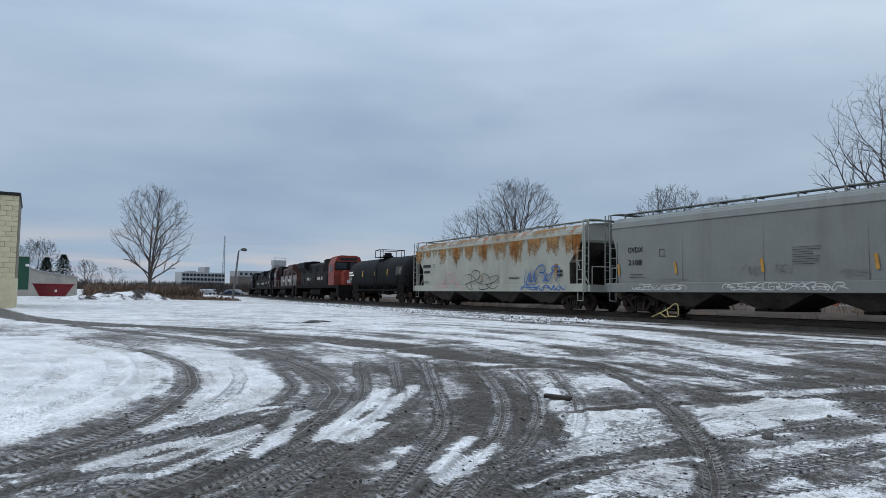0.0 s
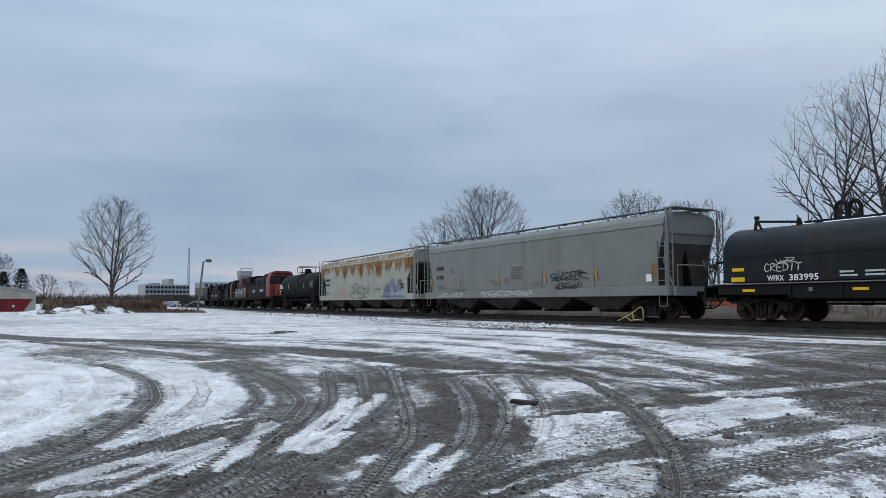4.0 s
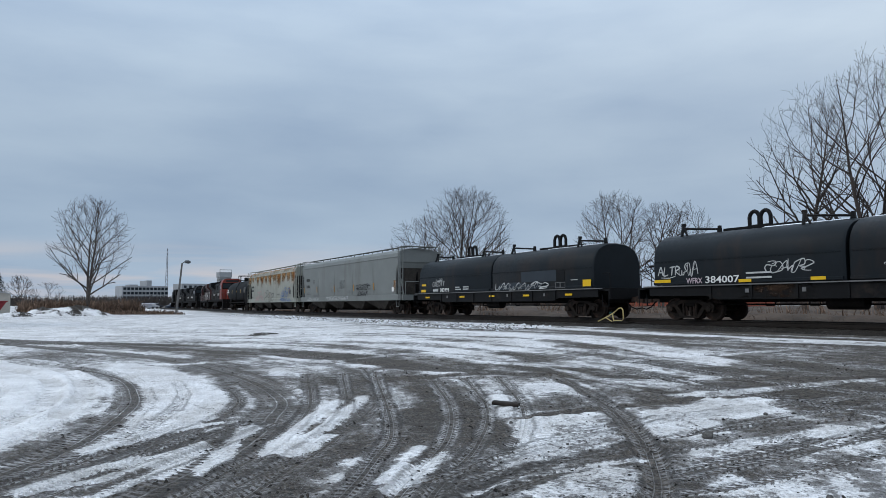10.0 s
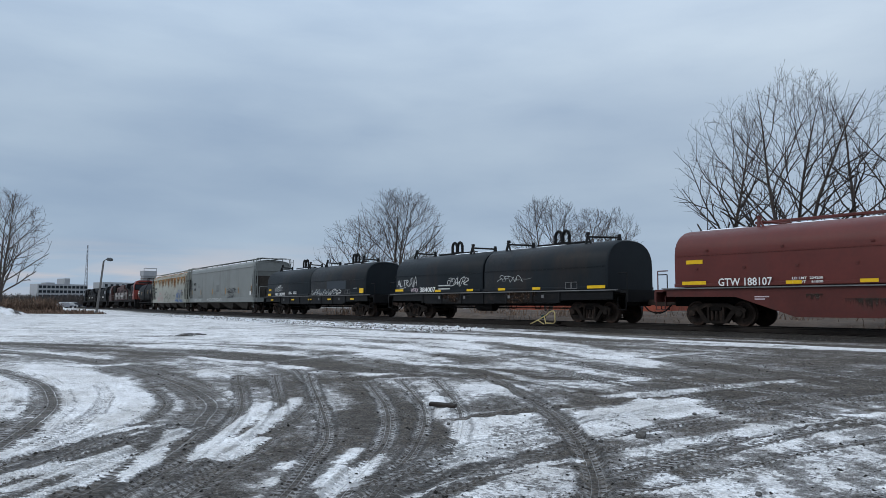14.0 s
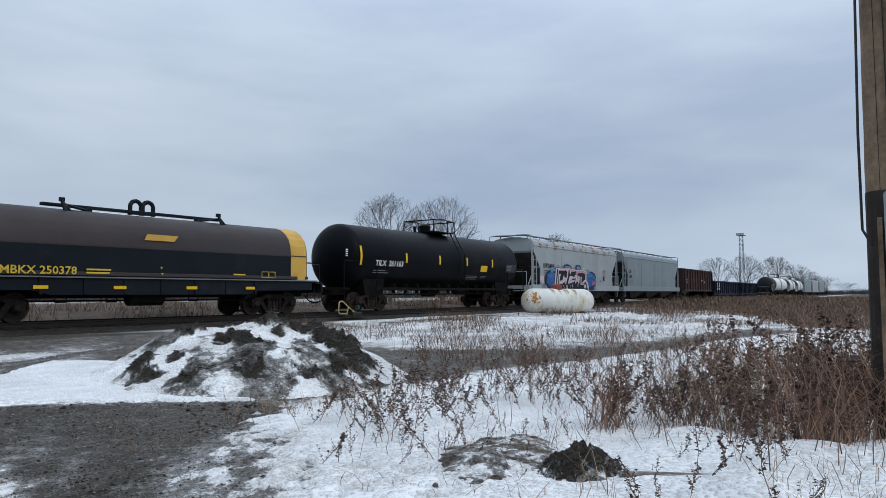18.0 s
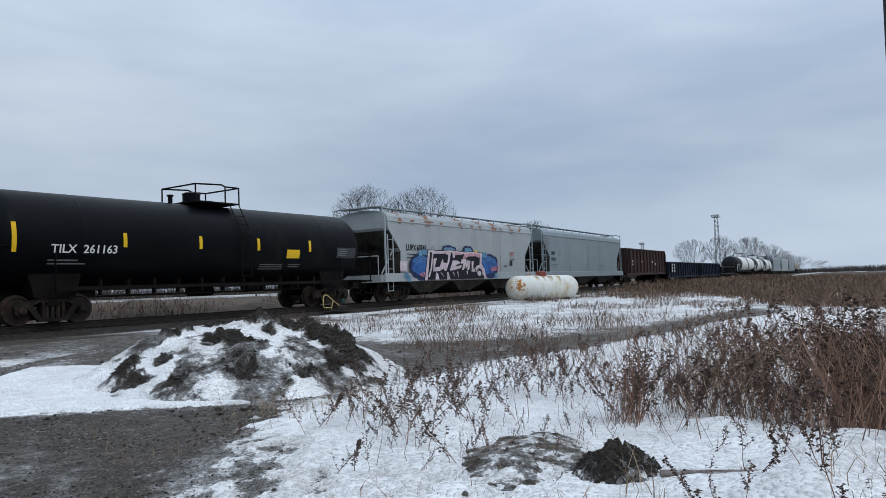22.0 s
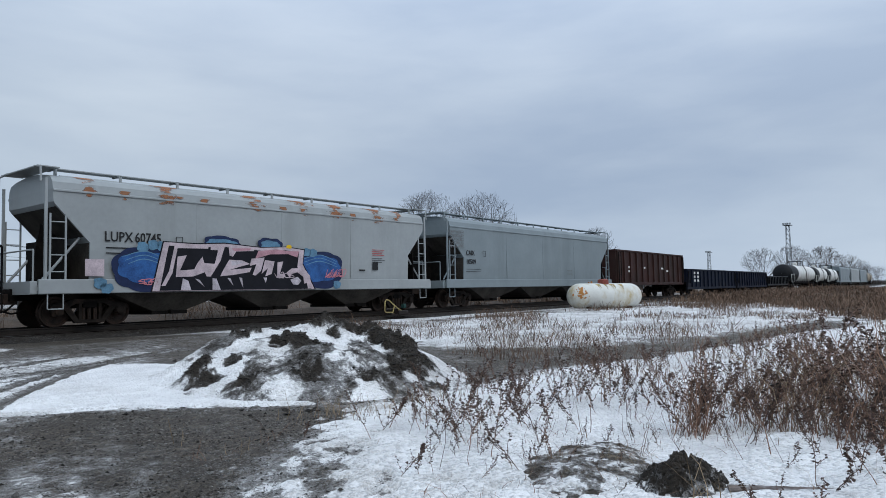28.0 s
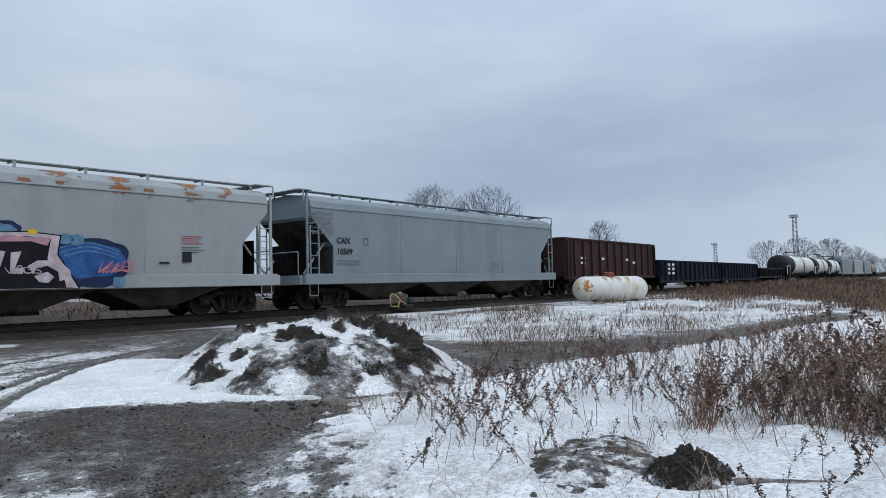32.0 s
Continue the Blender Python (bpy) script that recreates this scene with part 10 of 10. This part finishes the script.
# utility pole with meter box by the weeds
px0, py0, pz0 = 7.65, 1.56, 0.2
up = thing("utility_pole", "weathered wooden utility pole, split near a metal box", "utility pole", at=pose(px0, py0, pz0))
g = Geo()
n, rows_ = 20, 44
rs = np.random.RandomState(4)
for j in range(rows_):
    zz = -0.4 + 7.4 * j / (rows_ - 1)
    r0 = 0.196 - 0.006 * zz
    for i in range(n):
        a = 2 * math.pi * i / n
        rr = r0 * (1 + 0.035 * math.sin(5 * a + 0.8) + 0.025 * math.sin(9 * a + 0.35 * zz)) + 0.0025 * rs.randn()
        g.v.append((rr * math.cos(a), rr * math.sin(a), zz))
for j in range(rows_ - 1):
    g.f += [(j * n + i, j * n + (i + 1) % n, (j + 1) * n + (i + 1) % n, (j + 1) * n + i) for i in range(n)]
part("shaft", g, M_POLE, up, "grey-brown wood with long drying cracks")
M_TAR = mat("tarred_dark_pole_wood", (0.030, 0.022, 0.017), 0.8, var=0.35, scale=3, dirt=(0.09, 0.06, 0.04), dirt_amt=0.35, streak=0.08)
part("tarred_foot", Geo().tube((0, 0, -0.3), (0, 0, 2.45), 0.207, 0.194, 20), M_TAR, up, "dark tarred lower pole")
part("tarred_strip", Geo().box(-0.175, 0.05, -0.18, -0.07, 2.45, 3.35), M_TAR, up)
# directions as seen from the yard: toward = -x, aside = -y
part("drying_crack", Geo().box(-0.188, -0.15, -0.03, -0.024, 2.6, 6.5), M_BLK, up)
part("drying_crack", Geo().box(-0.182, -0.15, 0.05, 0.055, 1.9, 4.4), M_BLK, up)
part("split_slab", Geo().plate([(-0.23, 0.2), (-0.15, 0.2), (-0.16, 2.25), (-0.22, 2.1)], -0.10, -0.02), M_TAR, up)
part("split_slab", Geo().plate([(-0.22, 0.3), (-0.15, 0.3), (-0.16, 2.1), (-0.21, 2.2)], 0.045, 0.085), M_POLE, up)
part("conduit", Geo().path([(-0.215, -0.125, 2.47), (-0.185, -0.065, 7.0)], 0.030, 10), M_CONDUIT, up, "pale conduit strapped to the pole")
part("conduit", Geo().path([(-0.12, -0.21, -0.3), (-0.13, -0.21, 0.9), (-0.10, -0.24, 1.3)], 0.04, 10), M_CONDUIT, up)
part("conduit_strap", Geo().box(-0.235, -0.12, -0.16, -0.05, 3.45, 3.5), M_CABLE, up)
part("service_cable", Geo().path([(-0.10, 0.17, 7.0), (-0.12, 0.19, 4.5), (-0.13, 0.215, 3.0), (-0.15, 0.21, 2.1), (-0.2, 0.13, 1.95)], 0.012, 6), M_CABLE, up)
part("service_cable", Geo().path([(-0.15, -0.24, 4.6), (-0.17, -0.25, 3.4), (-0.17, -0.18, 2.8)], 0.008, 6), M_CABLE, up)
mb = part("meter_box", Geo().prism([(-0.45, 1.74), (0.0, 1.74), (0.01, 1.76), (0.01, 2.39), (-0.02, 2.42), (-0.45, 2.42)], -0.40, -0.19), M_METER, up, "grey metal meter box with a round socket")
part("box_lid", Geo().box(-0.412, -0.40, -0.45, -0.06, 1.76, 2.40), M_METER, mb)
part("meter_socket", Geo().tube((-0.412, -0.30, 2.14), (-0.53, -0.30, 2.14), 0.10, n=24), M_METER, mb)
part("knockout", Geo().tube((-0.40, -0.03, 1.86), (-0.415, -0.03, 1.86), 0.04, n=16), M_STEEL, mb)
part("conduit_hub", Geo().tube((-0.215, -0.125, 2.42), (-0.215, -0.125, 2.52), 0.045, n=12), M_STEEL, mb)

M_DOME = mat("rusty_red_dome_paint", (0.20, 0.05, 0.035), 0.7, var=0.3, scale=6)
M_OCHRE = stain_material("ochre_stain", (0.42, 0.29, 0.08), (0.48, 0.38, 0.18), 0.34, (5.0, 2.0, 1.5), (-0.1, 0.1), 0.35)
M_FOOT = mat("dark_rusty_foot", (0.06, 0.035, 0.022), 0.9, var=0.2, scale=5)
# white pressure tank on the ground
tx, ty_, tz = 38.1, 21.3, gz1(38.1, 21.3) - 0.06
lt = thing("propane_tank", "white pressure tank with rust stains, lying on short feet", "tank", at=pose(tx, ty_, tz, 0, 0, -23))
L_, r_ = 2.58, 0.73
prof = [(-L_, 0.01)] + [(-L_ + 0.75 * (1 - math.cos(math.pi / 2 * i / 8)), r_ * math.sin(math.pi / 2 * i / 8)) for i in range(1, 9)]
prof += [(-x, r) for x, r in reversed(prof)]
part("shell", Geo().lathe_x(prof, 0, r_ + 0.04, 40), M_LPG, lt, smooth=True)
for x in (-1.5, 1.5):
    part("foot", Geo().box(x - 0.12, x + 0.12, -0.5, 0.5, -0.16, 0.14), M_FOOT, lt)
part("valve_dome", Geo().tube((-0.1, 0, 1.42), (-0.1, 0, 1.70), 0.33, 0.31, 16).tube((-0.1, 0, 1.70), (-0.1, 0, 1.76), 0.31, 0.18, 16), M_DOME, lt, "rusty red valve dome")
part("fitting", Geo().tube((-0.95, 0, 1.42), (-0.95, 0, 1.62), 0.05, n=8), M_RUST, lt)
part("fitting", Geo().tube((-1.15, 0, 1.42), (-1.15, 0, 1.58), 0.04, n=8), M_RUST, lt)
rnd = random.Random(3)
g = Geo()
for k in range(110):
    a, d = rnd.uniform(0, 6.28), abs(rnd.gauss(0, 0.24))
    u, v = d * math.cos(a), d * math.sin(a)
    # spots on the domed end that faces the yard, held just proud of the shell
    xx = -L_ + 0.42 + u * 0.7
    ang = math.radians(-72) + v * 1.3
    rr = r_ * math.sqrt(max(0, 1 - ((xx + L_ - 0.75) / 0.75) ** 2)) if xx < -L_ + 0.75 else r_
    c = Vector((xx, math.sin(ang) * (rr + 0.012), r_ + 0.04 + math.cos(ang) * (rr + 0.012)))
    nrm = Vector(((xx + L_ - 0.75) / 0.75 * 0.8 if xx < -L_ + 0.75 else 0, math.sin(ang), math.cos(ang))).normalized()
    t = nrm.orthogonal().normalized()
    b = nrm.cross(t)
    s = rnd.uniform(0.02, 0.075)
    k0 = len(g.v)
    g.v += [tuple(c + (t * math.cos(q) + b * math.sin(q)) * s * rnd.uniform(0.6, 1.2)) for q in (0, 1.05, 2.1, 3.14, 4.2, 5.2)]
    g.f.append(tuple(range(k0, k0 + 6)))
part("rust_patch", g, M_RUST, lt, "flaking rust on the domed end")
for k, (x, w) in enumerate(((-0.75, 0.35), (-0.25, 0.2), (0.25, 0.5), (0.9, 0.3))):
    g = Geo()
    for i in range(6):
        a0 = math.radians(-20 - i * 7)
        a1 = math.radians(-20 - (i + 1) * 7)
        ww = w * (1 - i * 0.13)
        g.add([(x - ww / 2, math.sin(a) * (r_ + 0.006), r_ + 0.04 + math.cos(a) * (r_ + 0.006)) if q == 0 else (x + ww / 2, math.sin(a) * (r_ + 0.006), r_ + 0.04 + math.cos(a) * (r_ + 0.006)) for a in (a0, a1) for q in (0, 1)], [(0, 1, 3, 2)])
    part("stain_streak", g, M_OCHRE, lt, "yellow-brown stain")


def derail(x, flip):
    y = track_y(x) - 1.5
    d = thing("rail_derail", "yellow tubular derail frame beside the rail", "derail", "derails beside the line", at=pose(x, y, track_z(x) - 0.14, 0, 0, 0 if flip > 0 else 180) @ Matrix.Diagonal((0.85, 0.85, 0.85, 1)))
    s = 1
    part("lever_frame", Geo().path([(-1.0, 0, 0.02), (-0.35, 0.05, 0.30), (0.05, 0.1, 0.52), (0.3, 0.1, 0.70), (0.5, 0.1, 0.74), (0.6, 0.1, 0.62), (0.62, 0.1, 0.2), (0.52, 0.1, 0.10), (0.0, 0.05, 0.10)], 0.03, 7), M_DERAIL, d)
    part("cross_bar", Geo().path([(-0.1, 0.08, 0.44), (0.02, 0.06, 0.05)], 0.03, 6).path([(-0.5, 0.04, 0.22), (-0.1, 0.05, 0.04)], 0.025, 6), M_DERAIL, d)
    part("base_plate", Geo().box(-0.9, 0.8, 0.2, 0.75, -0.03, 0.03), M_RAIL, d)
    part("shoe", Geo().box(-0.3, 0.35, 0.5, 0.85, 0.0, 0.2, 0.04), M_RAIL, d)
    part("switch_box", Geo().box(-0.52, -0.36, 0.30, 0.48, 0.3, 0.52, 0.03), M_GREENBOX, d)


derail(-21.9, 1)
derail(22.0, -1)

M_BOARDRED = mat("pinkish_weathered_board", (0.135, 0.11, 0.10), 0.9, var=0.35, scale=9, dirt=(0.45, 0.46, 0.47), dirt_amt=0.45, streak=0.1)
# a stone, boards and litter on the yard
rs = np.random.RandomState(9)


def stone(x, y, s, seed):
    rnd = random.Random(seed)
    bm = bmesh.new()
    bmesh.ops.create_icosphere(bm, subdivisions=2, radius=s)
    for v in bm.verts:
        v.co *= rnd.uniform(0.8, 1.15)
        v.co.z *= 0.8
    me = bpy.data.meshes.new("stone")
    bm.to_mesh(me)
    bm.free()
    me.materials.append(M_BALLAST)
    tagged(new("stone", me), "dark stone lying on the gravel", "stone", "loose stones").matrix_basis = pose(x, y, gz1(x, y) + s * 0.45)


stone(-5.43, 6.46, 0.065, 1)
for k in range(60):
    stone(rs.uniform(-8, 5), rs.uniform(4, 12), rs.uniform(0.012, 0.03), k + 10)
tagged(new("board", mesh(Geo().box(-0.19, 0.19, -0.06, 0.06, 0, 0.05, 0.012), "board", M_TIE)), "short dark wet board lying in slush", "board").matrix_basis = pose(-8.45, 6.05, gz1(-8.45, 6.05) + 0.02, 3, 2, 35)
tagged(new("fallen_pipe", mesh(Geo().tube((8.96, 12.0, 1.37), (9.62, 12.0, 1.10), 0.016, n=7), "fallen_pipe", M_SNOWCAP)), "thin pale snow-covered pipe lying over the dirt heap", "pipe")
tagged(new("board", mesh(Geo().box(-0.36, 0.36, -0.045, 0.045, 0, 0.03, 0.01), "board", M_BOARDRED)), "pinkish-brown weathered board lying in snow", "board").matrix_basis = pose(5.45, 2.9, gz1(5.45, 2.9) - 0.022, 6, 0, -61)

M_REDWALL = mat("faded_red_siding", (0.30, 0.075, 0.045), 0.8, var=0.15, scale=0.6)
red_b = thing("red_shed", "long low faded red shed with a snowy roof", "building", at=pose(-66.5, 84, -0.3))
part("wall", Geo().box(-15, 13, -4, 4, -1.5, 2.0), M_REDWALL, red_b)
part("roof", Geo().prism([(-4.3, 2.0), (4.3, 2.0), (0, 2.9)], -15.4, 13.4), M_SNOWCAP, red_b, "snow-covered gable roof")
for k in range(5):
    part("window", Geo().box(-13 + k * 5.4, -11.6 + k * 5.4, -4.03, -3.98, 1.0, 1.6), M_GLASSY, red_b)


def motions():
    times = [i * 0.5 for i in range(65)]
    for car, x0 in CARS:
        walk(car, [(t, car_pose(x0, t)) for t in times])
    turns = [i * 0.125 for i in range(257)]
    for w, bx in WHEELS:
        walk(w, [(t, pose(bx, 0, WHEEL_R, 0, math.degrees(-(57.25 - rolled(t)) / WHEEL_R), 0)) for t in turns])


motions()
